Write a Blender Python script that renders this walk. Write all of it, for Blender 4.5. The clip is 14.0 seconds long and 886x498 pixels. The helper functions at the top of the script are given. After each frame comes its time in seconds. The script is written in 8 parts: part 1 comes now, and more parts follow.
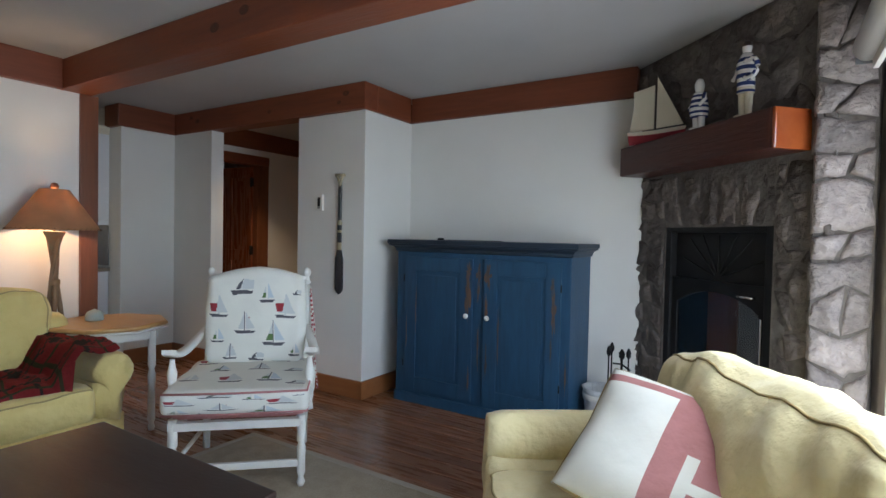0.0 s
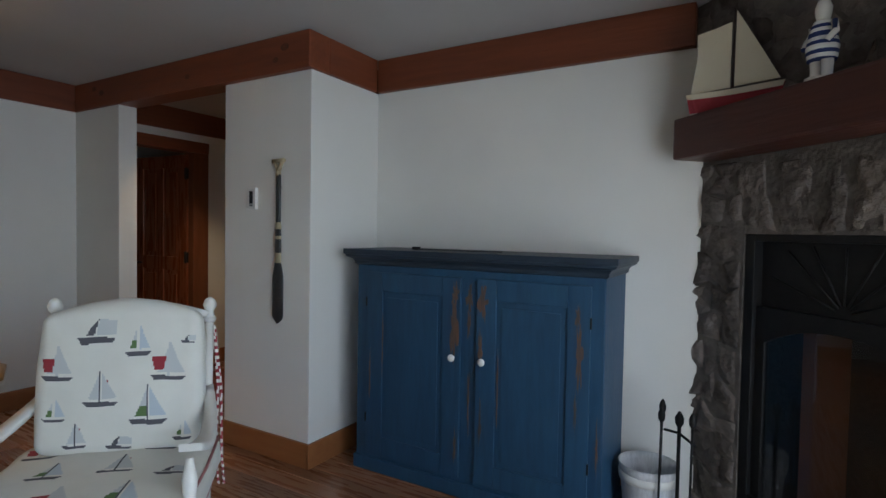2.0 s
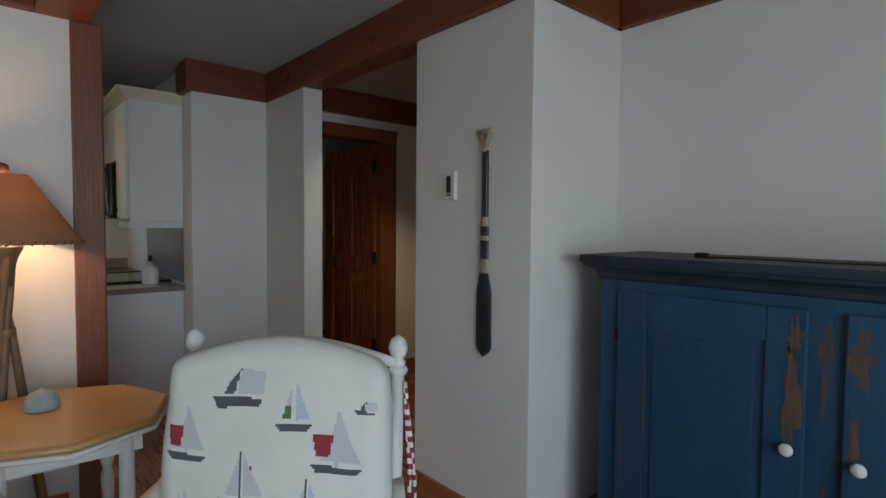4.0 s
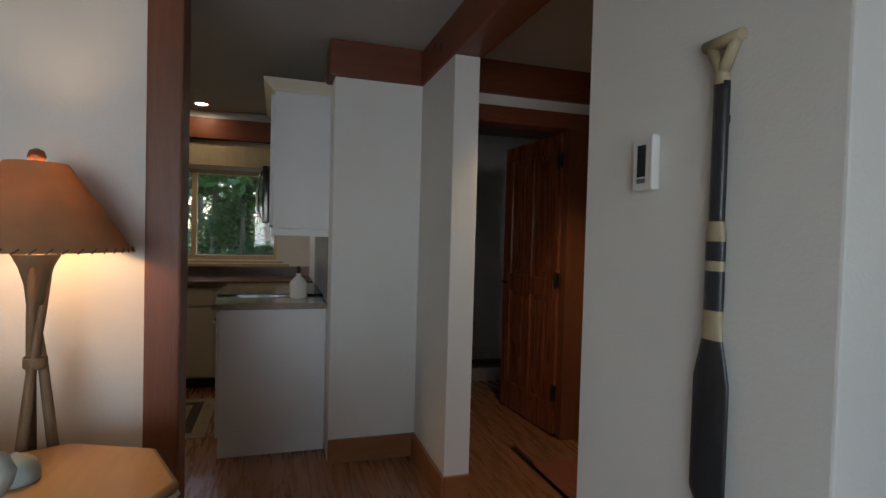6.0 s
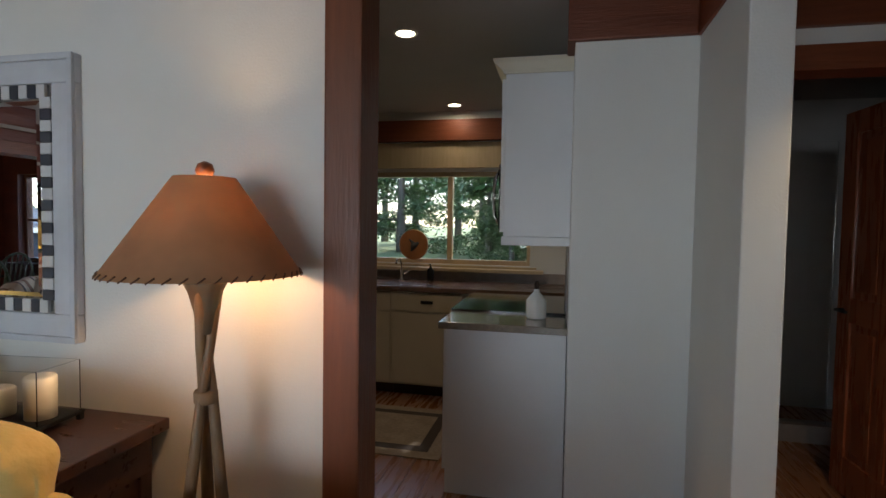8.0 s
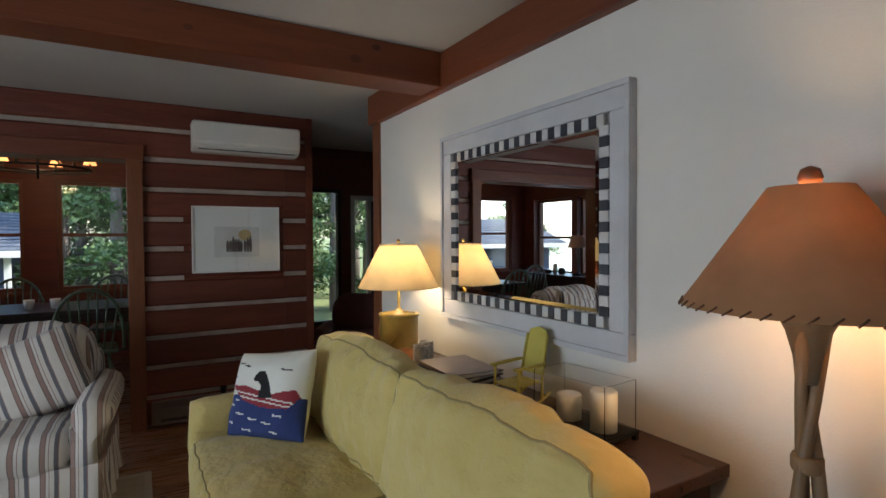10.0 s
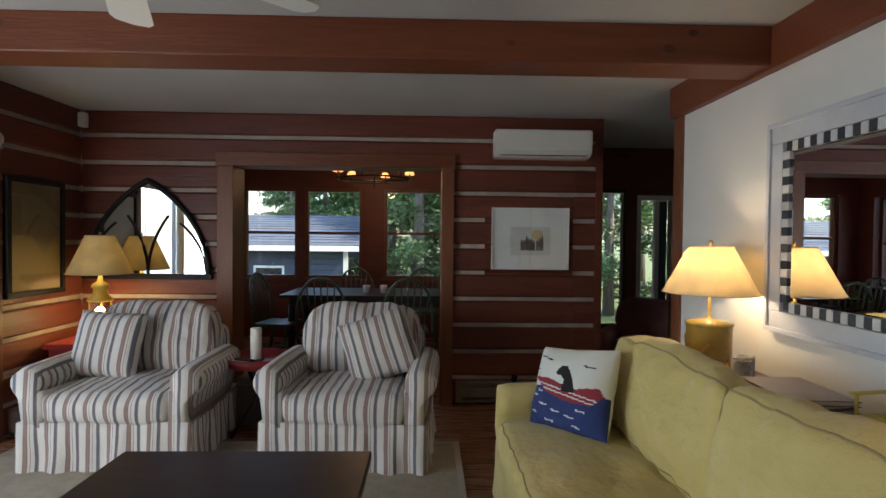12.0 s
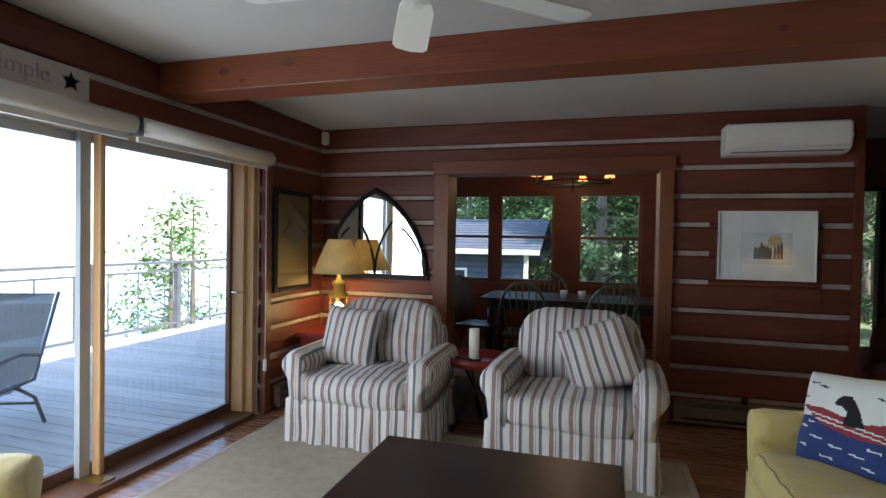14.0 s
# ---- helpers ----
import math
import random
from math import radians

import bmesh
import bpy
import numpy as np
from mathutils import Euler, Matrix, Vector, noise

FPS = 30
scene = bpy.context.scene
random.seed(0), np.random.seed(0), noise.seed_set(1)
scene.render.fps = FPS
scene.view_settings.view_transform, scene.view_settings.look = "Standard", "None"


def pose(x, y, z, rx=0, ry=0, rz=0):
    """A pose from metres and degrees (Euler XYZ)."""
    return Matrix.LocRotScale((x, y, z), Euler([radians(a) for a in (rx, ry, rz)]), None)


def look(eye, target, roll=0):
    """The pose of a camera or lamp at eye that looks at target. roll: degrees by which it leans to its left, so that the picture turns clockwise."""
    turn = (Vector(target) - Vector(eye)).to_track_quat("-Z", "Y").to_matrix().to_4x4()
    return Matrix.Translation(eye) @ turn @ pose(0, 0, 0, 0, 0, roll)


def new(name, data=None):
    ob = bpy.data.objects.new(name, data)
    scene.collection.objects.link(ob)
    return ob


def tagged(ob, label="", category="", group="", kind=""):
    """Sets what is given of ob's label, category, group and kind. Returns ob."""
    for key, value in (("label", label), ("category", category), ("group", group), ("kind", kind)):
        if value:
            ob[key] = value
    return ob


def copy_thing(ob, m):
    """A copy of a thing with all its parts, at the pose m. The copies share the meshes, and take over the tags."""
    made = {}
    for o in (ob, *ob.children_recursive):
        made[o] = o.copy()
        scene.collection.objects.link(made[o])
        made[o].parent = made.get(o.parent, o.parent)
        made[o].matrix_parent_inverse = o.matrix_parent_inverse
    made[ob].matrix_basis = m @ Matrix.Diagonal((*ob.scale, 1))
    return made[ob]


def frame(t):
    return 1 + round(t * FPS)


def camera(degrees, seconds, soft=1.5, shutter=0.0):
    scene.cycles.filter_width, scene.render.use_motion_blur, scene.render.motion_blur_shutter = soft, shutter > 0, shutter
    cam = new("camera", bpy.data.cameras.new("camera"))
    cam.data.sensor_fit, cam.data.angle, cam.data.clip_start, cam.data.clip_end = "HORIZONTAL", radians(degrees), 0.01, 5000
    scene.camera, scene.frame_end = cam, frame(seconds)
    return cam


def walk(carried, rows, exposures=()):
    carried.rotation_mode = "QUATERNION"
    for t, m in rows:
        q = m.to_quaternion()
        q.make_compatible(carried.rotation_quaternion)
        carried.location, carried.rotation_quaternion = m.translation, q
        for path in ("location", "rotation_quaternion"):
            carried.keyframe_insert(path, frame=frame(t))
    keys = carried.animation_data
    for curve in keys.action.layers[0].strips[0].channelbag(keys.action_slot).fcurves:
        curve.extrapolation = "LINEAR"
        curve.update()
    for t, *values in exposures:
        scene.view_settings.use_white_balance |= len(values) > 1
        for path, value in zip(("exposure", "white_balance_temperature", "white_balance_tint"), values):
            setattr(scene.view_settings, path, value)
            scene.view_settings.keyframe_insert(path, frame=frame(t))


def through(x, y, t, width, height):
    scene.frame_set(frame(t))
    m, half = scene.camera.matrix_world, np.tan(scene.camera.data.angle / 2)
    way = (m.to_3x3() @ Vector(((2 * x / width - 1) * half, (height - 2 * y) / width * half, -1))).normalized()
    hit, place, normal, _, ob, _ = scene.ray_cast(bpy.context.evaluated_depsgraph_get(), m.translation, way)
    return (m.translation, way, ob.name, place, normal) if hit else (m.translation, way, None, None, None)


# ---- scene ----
cam = camera(80.2, 14.0)
PATH = [
    (0, (0.644, 0.721, 1.282), (-0.416, 2.417, 1.231), 1.2),
    (0.5, (0.61, 0.997, 1.336), (-0.41, 2.717, 1.277), 0.9),
    (1, (0.445, 1.229, 1.327), (-0.533, 2.973, 1.272), 1.0),
    (1.5, (0.26, 1.448, 1.322), (-0.69, 3.207, 1.27), 1.0),
    (2, (0.098, 1.668, 1.346), (-0.909, 3.395, 1.282), 1.0),
    (2.5, (-0.116, 1.845, 1.322), (-1.236, 3.501, 1.264), 1.1),
    (3, (-0.321, 1.975, 1.343), (-1.534, 3.563, 1.271), 0.8),
    (3.5, (-0.491, 2.121, 1.343), (-1.851, 3.586, 1.266), 0.7),
    (4, (-0.704, 2.244, 1.349), (-2.217, 3.55, 1.26), 0.5),
    (6.3, (-1.53, 3.061, 1.345), (-3.461, 3.574, 1.283), 1.8),
    (6.5, (-1.601, 3.102, 1.369), (-3.547, 3.557, 1.297), 1.9),
    (7, (-1.746, 3.221, 1.378), (-3.731, 3.453, 1.292), 1.8),
    (7.5, (-1.925, 3.256, 1.403), (-3.922, 3.223, 1.305), 1.8),
    (7.8, (-2.0, 3.251, 1.407), (-3.983, 2.997, 1.322), 1.3),
    (8, (-2.05, 3.238, 1.408), (-4.001, 2.804, 1.32), 0.9),
    (8.5, (-2.125, 3.143, 1.431), (-3.89, 2.205, 1.35), 0.6),
    (9, (-2.113, 3.02, 1.432), (-3.605, 1.69, 1.365), 0.3),
    (9.2, (-2.103, 2.975, 1.43), (-3.501, 1.546, 1.37), 0.0),
    (11.3, (-1.968, 2.831, 1.411), (-2.322, 0.863, 1.366), 0.6),
    (11.5, (-1.953, 2.822, 1.404), (-2.22, 0.84, 1.363), 0.7),
    (12, (-1.879, 2.84, 1.408), (-1.934, 0.841, 1.368), 0.6),
    (12.5, (-1.806, 2.842, 1.405), (-1.68, 0.847, 1.369), 0.7),
    (13, (-1.744, 2.838, 1.408), (-1.459, 0.859, 1.374), 0.8),
    (13.5, (-1.619, 2.857, 1.412), (-1.2, 0.902, 1.376), 0.9),
    (14, (-1.531, 2.887, 1.42), (-0.964, 0.969, 1.383), 1.0),
]
walk(cam, [(t, look(eye, target, roll)) for t, eye, target, roll in PATH], [(0, 2.42, 5900, 10), (2, 2.15, 5950, 10), (4, 2.12, 5980, 10), (6.5, 2.12, 6250, 10), (8, 2.25, 6100, 10), (9, 2.15, 6150, 10), (11.5, 2.22, 6450, 10), (12.7, 2.24, 6300, 10), (14, 2.34, 6050, 10)])

# ---- world, sun, exposure ----
world = bpy.data.worlds.new("sky_world")
scene.world = world
world.use_nodes = True
wn = world.node_tree.nodes
sky = wn.new("ShaderNodeTexSky")
sky.sky_type = "NISHITA"
sky.sun_disc = False
sky.sun_elevation = radians(45)
sky.sun_rotation = radians(-72)
sky.air_density, sky.dust_density, sky.ozone_density = 1.0, 1.0, 1.0
wn["Background"].inputs["Strength"].default_value = 0.15
world.node_tree.links.new(sky.outputs["Color"], wn["Background"].inputs["Color"])

sun_data = bpy.data.lights.new("sun", "SUN")
sun_data.energy, sun_data.angle, sun_data.color = 2.2, radians(0.6), (1.0, 0.94, 0.84)
sun = new("sun", sun_data)
sun.matrix_world = look((-25, 8, 26), (0, 0, 0))


# Sky light through the glass doors beside the pale armchair
fill_data = bpy.data.lights.new("door_skylight", "AREA")
fill_data.shape, fill_data.size, fill_data.size_y, fill_data.energy, fill_data.color = "RECTANGLE", 1.65, 1.75, 11.5, (0.92, 0.97, 1.0)
fill_lamp = new("door_skylight", fill_data)
fill_lamp.matrix_world = look((1.17, 1.93, 1.06), (-1.0, 1.35, 0.45))
side_data = bpy.data.lights.new("door_skylight", "AREA")
side_data.shape, side_data.size, side_data.size_y, side_data.energy, side_data.color = "RECTANGLE", 0.42, 1.75, 1.9, (0.92, 0.97, 1.0)
side_lamp = new("door_skylight", side_data)
side_lamp.matrix_world = look((1.12, 2.98, 1.08), (0.62, 3.62, 1.2))


def bulb(name, place, watts, radius, colour=(1.0, 0.62, 0.3)):
    data = bpy.data.lights.new(name, "POINT")
    data.energy, data.shadow_soft_size, data.color = watts, radius, colour
    ob = new(name, data)
    ob.location = place
    return ob


def downlight(name, place, watts):
    data = bpy.data.lights.new(name, "SPOT")
    data.energy, data.spot_size, data.spot_blend, data.shadow_soft_size, data.color = watts, radians(110), 0.6, 0.04, (1.0, 0.72, 0.42)
    ob = new(name, data)
    ob.location = place
    return ob


bulb("floor_lamp_bulb", (-3.32, 2.285, 1.40), 2.0, 0.03)
bulb("console_lamp_bulb", (-3.32, 0.19, 1.26), 1.5, 0.03, (1.0, 0.78, 0.52))
bulb("corner_lamp_bulb", (0.66, -1.30, 1.22), 0.4, 0.03, (1.0, 0.82, 0.55))
bulb("chandelier_bulb", (-1.23, -3.45, 2.17), 2.0, 0.12, (1.0, 0.66, 0.36))
downlight("kitchen_bulb", (-4.81, 2.40, 2.42), 2.2)
# The hall spot is an added fill for the corridor door, without a fitting
downlight("hall_bulb", (-3.75, 4.40, 2.20), 6.5)
downlight("kitchen_bulb", (-6.2, 2.33, 2.42), 2.2)

# ---- materials ----
def mat(name, base, rough=0.6, metal=0.0, second=None, scale=8.0, mix=0.5, grain=None, bump=0.0, bump_scale=40.0, stretch=(1, 1, 1), coat=0.0,
        transmission=0.0, rand=0.0, sheen=0.0, spec=0.5, depth=0.01):
    """A painted, wooden or woven surface: two tones of noise, fine relief, an optional change from piece to piece."""
    m = bpy.data.materials.new(name)
    m.use_nodes = True
    nt = m.node_tree
    b = nt.nodes["Principled BSDF"]
    link, add = nt.links.new, nt.nodes.new
    b.inputs["Roughness"].default_value, b.inputs["Metallic"].default_value = rough, metal
    b.inputs["Coat Weight"].default_value, b.inputs["Transmission Weight"].default_value = coat, transmission
    b.inputs["Sheen Weight"].default_value, b.inputs["Specular IOR Level"].default_value = sheen, spec
    b.inputs["Base Color"].default_value = (*base, 1)
    if not (second or bump or rand):
        return m
    coords, mapping = add("ShaderNodeTexCoord"), add("ShaderNodeMapping")
    mapping.inputs["Scale"].default_value = stretch
    link(coords.outputs["Object"], mapping.inputs["Vector"])
    info = add("ShaderNodeObjectInfo")
    shift = add("ShaderNodeVectorMath")
    shift.operation = "SCALE"
    shift.inputs[0].default_value = (17.3, 9.1, 5.7)
    link(info.outputs["Random"], shift.inputs["Scale"])
    link(shift.outputs["Vector"], mapping.inputs["Location"])
    colour = None
    if second:
        n1, n2 = add("ShaderNodeTexNoise"), add("ShaderNodeTexNoise")
        n1.inputs["Scale"].default_value, n1.inputs["Detail"].default_value = scale, 6
        n2.inputs["Scale"].default_value, n2.inputs["Detail"].default_value = scale * 0.18, 3
        link(mapping.outputs["Vector"], n1.inputs["Vector"]), link(mapping.outputs["Vector"], n2.inputs["Vector"])
        both = add("ShaderNodeMath")
        both.operation = "MULTIPLY_ADD"
        both.inputs[1].default_value, both.inputs[2].default_value = 0.5, 0.0
        half = add("ShaderNodeMath")
        half.operation = "MULTIPLY_ADD"
        half.inputs[1].default_value = 0.5
        link(n1.outputs["Fac"], both.inputs[0]), link(n2.outputs["Fac"], half.inputs[0]), link(both.outputs["Value"], half.inputs[2])
        ramp = add("ShaderNodeValToRGB")
        ramp.color_ramp.elements[0].position, ramp.color_ramp.elements[1].position = 0.5 - 0.5 * mix * 0.5, 0.5 + 0.5 * mix * 0.5
        ramp.color_ramp.elements[0].color, ramp.color_ramp.elements[1].color = (*base, 1), (*second, 1)
        link(half.outputs["Value"], ramp.inputs["Fac"])
        colour = ramp.outputs["Color"]
        rr = add("ShaderNodeMapRange")
        rr.inputs["To Min"].default_value, rr.inputs["To Max"].default_value = max(0.0, rough - 0.1), min(1.0, rough + 0.1)
        link(n1.outputs["Fac"], rr.inputs["Value"]), link(rr.outputs["Result"], b.inputs["Roughness"])
    if rand:
        hsv, mr = add("ShaderNodeHueSaturation"), add("ShaderNodeMapRange")
        mr.inputs["To Min"].default_value, mr.inputs["To Max"].default_value = 1 - rand, 1 + rand
        link(info.outputs["Random"], mr.inputs["Value"]), link(mr.outputs["Result"], hsv.inputs["Value"])
        if colour:
            link(colour, hsv.inputs["Color"])
        else:
            hsv.inputs["Color"].default_value = (*base, 1)
        colour = hsv.outputs["Color"]
    if colour:
        link(colour, b.inputs["Base Color"])
    if bump:
        nb, bp = add("ShaderNodeTexNoise"), add("ShaderNodeBump")
        nb.inputs["Scale"].default_value, nb.inputs["Detail"].default_value = bump_scale, 5
        bp.inputs["Strength"].default_value, bp.inputs["Distance"].default_value = bump, depth
        link(mapping.outputs["Vector"], nb.inputs["Vector"]), link(nb.outputs["Fac"], bp.inputs["Height"])
        link(bp.outputs["Normal"], b.inputs["Normal"])
    return m


def glow(name, colour, strength):
    m = bpy.data.materials.new(name)
    m.use_nodes = True
    b = m.node_tree.nodes["Principled BSDF"]
    b.inputs["Base Color"].default_value = (*colour, 1)
    b.inputs["Emission Color"].default_value, b.inputs["Emission Strength"].default_value = (*colour, 1), strength
    return m


def shade_mat(name, colour, through=0.4, marks=None):
    """Lamp-shade parchment or linen that lets some light through."""
    m = bpy.data.materials.new(name)
    m.use_nodes = True
    nt = m.node_tree
    b, out = nt.nodes["Principled BSDF"], nt.nodes["Material Output"]
    tr, mx = nt.nodes.new("ShaderNodeBsdfTranslucent"), nt.nodes.new("ShaderNodeMixShader")
    b.inputs["Roughness"].default_value = 0.8
    n = nt.nodes.new("ShaderNodeTexNoise")
    n.inputs["Scale"].default_value = 9
    co = nt.nodes.new("ShaderNodeTexCoord")
    nt.links.new(co.outputs["Object"], n.inputs["Vector"])
    r = nt.nodes.new("ShaderNodeValToRGB")
    r.color_ramp.elements[0].position, r.color_ramp.elements[1].position = 0.35, 0.65
    dark = tuple(c * 0.85 for c in colour)
    r.color_ramp.elements[0].color, r.color_ramp.elements[1].color = (*dark, 1), (*colour, 1)
    nt.links.new(n.outputs["Fac"], r.inputs["Fac"])
    nt.links.new(r.outputs["Color"], b.inputs["Base Color"]), nt.links.new(r.outputs["Color"], tr.inputs["Color"])
    mx.inputs["Fac"].default_value = through
    nt.links.new(b.outputs["BSDF"], mx.inputs[1]), nt.links.new(tr.outputs["BSDF"], mx.inputs[2]), nt.links.new(mx.outputs["Shader"], out.inputs["Surface"])
    return m


def stripe_mat(name):
    """Cream ticking with narrow grey, tan and blue stripes that follow the width of a piece, and its depth on the sides."""
    m = bpy.data.materials.new(name)
    m.use_nodes = True
    nt = m.node_tree
    b = nt.nodes["Principled BSDF"]
    add, link = nt.nodes.new, nt.links.new
    b.inputs["Roughness"].default_value, b.inputs["Sheen Weight"].default_value = 0.9, 0.15
    co, ge = add("ShaderNodeTexCoord"), add("ShaderNodeNewGeometry")
    wob = add("ShaderNodeTexNoise")
    wob.inputs["Scale"].default_value = 3.5
    link(co.outputs["Object"], wob.inputs["Vector"])
    so, sn = add("ShaderNodeSeparateXYZ"), add("ShaderNodeSeparateXYZ")
    vt = add("ShaderNodeVectorTransform")
    vt.vector_type, vt.convert_from, vt.convert_to = "NORMAL", "WORLD", "OBJECT"
    link(co.outputs["Object"], so.inputs["Vector"]), link(ge.outputs["Normal"], vt.inputs["Vector"]), link(vt.outputs["Vector"], sn.inputs["Vector"])
    ab, gt, mixv = add("ShaderNodeMath"), add("ShaderNodeMath"), add("ShaderNodeMix")
    ab.operation, gt.operation = "ABSOLUTE", "GREATER_THAN"
    gt.inputs[1].default_value = 0.8
    link(sn.outputs["X"], ab.inputs[0]), link(ab.outputs["Value"], gt.inputs[0]), link(gt.outputs["Value"], mixv.inputs["Factor"])
    link(so.outputs["X"], mixv.inputs["A"]), link(so.outputs["Y"], mixv.inputs["B"])
    sw = add("ShaderNodeMath")
    sw.operation = "MULTIPLY_ADD"
    sw.inputs[1].default_value = 0.02
    link(wob.outputs["Fac"], sw.inputs[0]), link(mixv.outputs["Result"], sw.inputs[2])
    fr, mu = add("ShaderNodeMath"), add("ShaderNodeMath")
    mu.operation, mu.inputs[1].default_value, fr.operation = "MULTIPLY", 1 / 0.118, "FRACT"
    link(sw.outputs["Value"], mu.inputs[0]), link(mu.outputs["Value"], fr.inputs[0])
    r = add("ShaderNodeValToRGB")
    r.color_ramp.interpolation = "CONSTANT"
    cream, tan, blue, grey = (0.66, 0.63, 0.585, 1), (0.33, 0.22, 0.19, 1), (0.145, 0.145, 0.17, 1), (0.20, 0.155, 0.14, 1)
    stops = [(0.0, cream), (0.2, grey), (0.235, tan), (0.37, grey), (0.405, cream), (0.5, tan), (0.525, cream), (0.68, blue), (0.82, tan), (0.85, cream)]
    e = r.color_ramp.elements
    e[0].position, e[0].color = stops[0]
    e[1].position, e[1].color = stops[-1]
    for p, c in stops[1:-1]:
        n = e.new(p)
        n.color = c
    link(fr.outputs["Value"], r.inputs["Fac"]), link(r.outputs["Color"], b.inputs["Base Color"])
    nb, bp = add("ShaderNodeTexNoise"), add("ShaderNodeBump")
    nb.inputs["Scale"].default_value, nb.inputs["Detail"].default_value = 7, 4
    bp.inputs["Strength"].default_value, bp.inputs["Distance"].default_value = 0.6, 0.03
    link(co.outputs["Object"], nb.inputs["Vector"]), link(nb.outputs["Fac"], bp.inputs["Height"]), link(bp.outputs["Normal"], b.inputs["Normal"])
    return m


def glass_mat(name, tint=(1, 1, 1), rough=0.0):
    m = bpy.data.materials.new(name)
    m.use_nodes = True
    b = m.node_tree.nodes["Principled BSDF"]
    b.inputs["Base Color"].default_value = (*tint, 1)
    b.inputs["Roughness"].default_value, b.inputs["Transmission Weight"].default_value, b.inputs["IOR"].default_value = rough, 1.0, 1.45
    return m


WALL = mat("wall_paint", (0.73, 0.715, 0.67), 0.75, second=(0.77, 0.755, 0.71), scale=3, bump=0.12, bump_scale=120)
# Off-white ceiling; the shade up there is put into this greyer base colour
CEIL = mat("shaded_ceiling_paint", (0.44, 0.428, 0.418), 0.85, second=(0.49, 0.477, 0.465), scale=2, bump=0.1, bump_scale=90)
TIMBER = mat("stained_timber", (0.135, 0.033, 0.012), 0.45, second=(0.23, 0.064, 0.024), scale=6, mix=0.9, bump=0.25, bump_scale=14, stretch=(0.7, 7, 7), rand=0.12)
TIMBER_Y = mat("stained_timber_across", (0.135, 0.033, 0.012), 0.45, second=(0.23, 0.064, 0.024), scale=6, mix=0.9, bump=0.25, bump_scale=14, stretch=(7, 0.7, 7), rand=0.12)
TIMBER_Z = mat("stained_timber_upright", (0.13, 0.04, 0.015), 0.45, second=(0.23, 0.078, 0.03), scale=6, mix=0.9, bump=0.25, bump_scale=14, stretch=(7, 7, 0.7), rand=0.12)
KNOT = mat("timber_knot", (0.065, 0.016, 0.008), 0.5, second=(0.13, 0.034, 0.013), scale=40)
LOG = mat("log_stain", (0.085, 0.017, 0.010), 0.5, second=(0.17, 0.04, 0.02), scale=5, mix=0.9, bump=0.35, bump_scale=12, stretch=(0.6, 5, 6), rand=0.22)
LOG_Y = mat("log_stain_across", (0.085, 0.017, 0.010), 0.5, second=(0.17, 0.04, 0.02), scale=5, mix=0.9, bump=0.35, bump_scale=12, stretch=(5, 0.6, 6), rand=0.22)
CHINK = mat("chinking_mortar", (0.36, 0.31, 0.27), 0.9, second=(0.48, 0.42, 0.37), scale=14, bump=0.5, bump_scale=60)
PINE = mat("pale_pine", (0.4, 0.23, 0.1), 0.5, second=(0.52, 0.33, 0.16), scale=6, mix=0.9, bump=0.15, bump_scale=14, stretch=(6, 6, 0.6), rand=0.1)
FLOORWOOD = mat("floor_board", (0.19, 0.082, 0.038), 0.28, second=(0.27, 0.126, 0.062), scale=7, mix=0.9, bump=0.12, bump_scale=20, stretch=(0.5, 6, 6), rand=0.25, coat=0.15)
BLACKWOOD = mat("espresso_wood", (0.020, 0.010, 0.008), 0.35, second=(0.035, 0.018, 0.013), scale=5, bump=0.08, bump_scale=30, stretch=(1, 6, 6))
MANTEL = mat("mantel_timber", (0.05, 0.012, 0.008), 0.4, second=(0.085, 0.022, 0.012), scale=5, mix=0.9, bump=0.3, bump_scale=12, stretch=(0.6, 6, 6))
MANTEL_END = mat("varnished_end_grain", (0.24, 0.04, 0.010), 0.18, second=(0.46, 0.12, 0.03), scale=9, mix=0.9, coat=0.6, bump=0.1)
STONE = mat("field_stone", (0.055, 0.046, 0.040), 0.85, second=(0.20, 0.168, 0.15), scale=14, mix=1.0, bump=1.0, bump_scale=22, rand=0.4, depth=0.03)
# Pinkish stone of the return, coloured paler for the door light falling on it
LIT_GRANITE = mat("door_lit_granite", (0.15, 0.13, 0.125), 0.8, second=(0.42, 0.365, 0.345), scale=24, mix=1.0, bump=1.0, bump_scale=20, rand=0.25, depth=0.035)
MORTAR = mat("stone_mortar", (0.085, 0.074, 0.066), 0.95, second=(0.17, 0.15, 0.135), scale=20, bump=0.8, bump_scale=50)
SLATE = mat("hearth_slate", (0.07, 0.075, 0.08), 0.6, second=(0.12, 0.125, 0.13), scale=8, bump=0.4, bump_scale=20)
BLACK = mat("black_iron", (0.007, 0.007, 0.008), 0.5, second=(0.013, 0.013, 0.013), scale=30, bump=0.1, bump_scale=80, spec=0.25)
SOOT = mat("sooty_firebrick", (0.008, 0.007, 0.006), 0.9, second=(0.02, 0.017, 0.014), scale=12, bump=0.4)
BLUE = mat("blue_milk_paint", (0.008, 0.036, 0.078), 0.5, second=(0.022, 0.078, 0.145), scale=9, mix=1.0, bump=0.15, bump_scale=30, stretch=(5, 5, 0.7), rand=0.08)
BLUE_TOP = mat("dark_blue_paint", (0.010, 0.020, 0.034), 0.5, second=(0.020, 0.033, 0.05), scale=8, bump=0.15)
WORN = mat("rubbed_bare_wood", (0.05, 0.042, 0.042), 0.6, second=(0.14, 0.075, 0.045), scale=26, stretch=(5, 5, 0.5), bump=0.1)
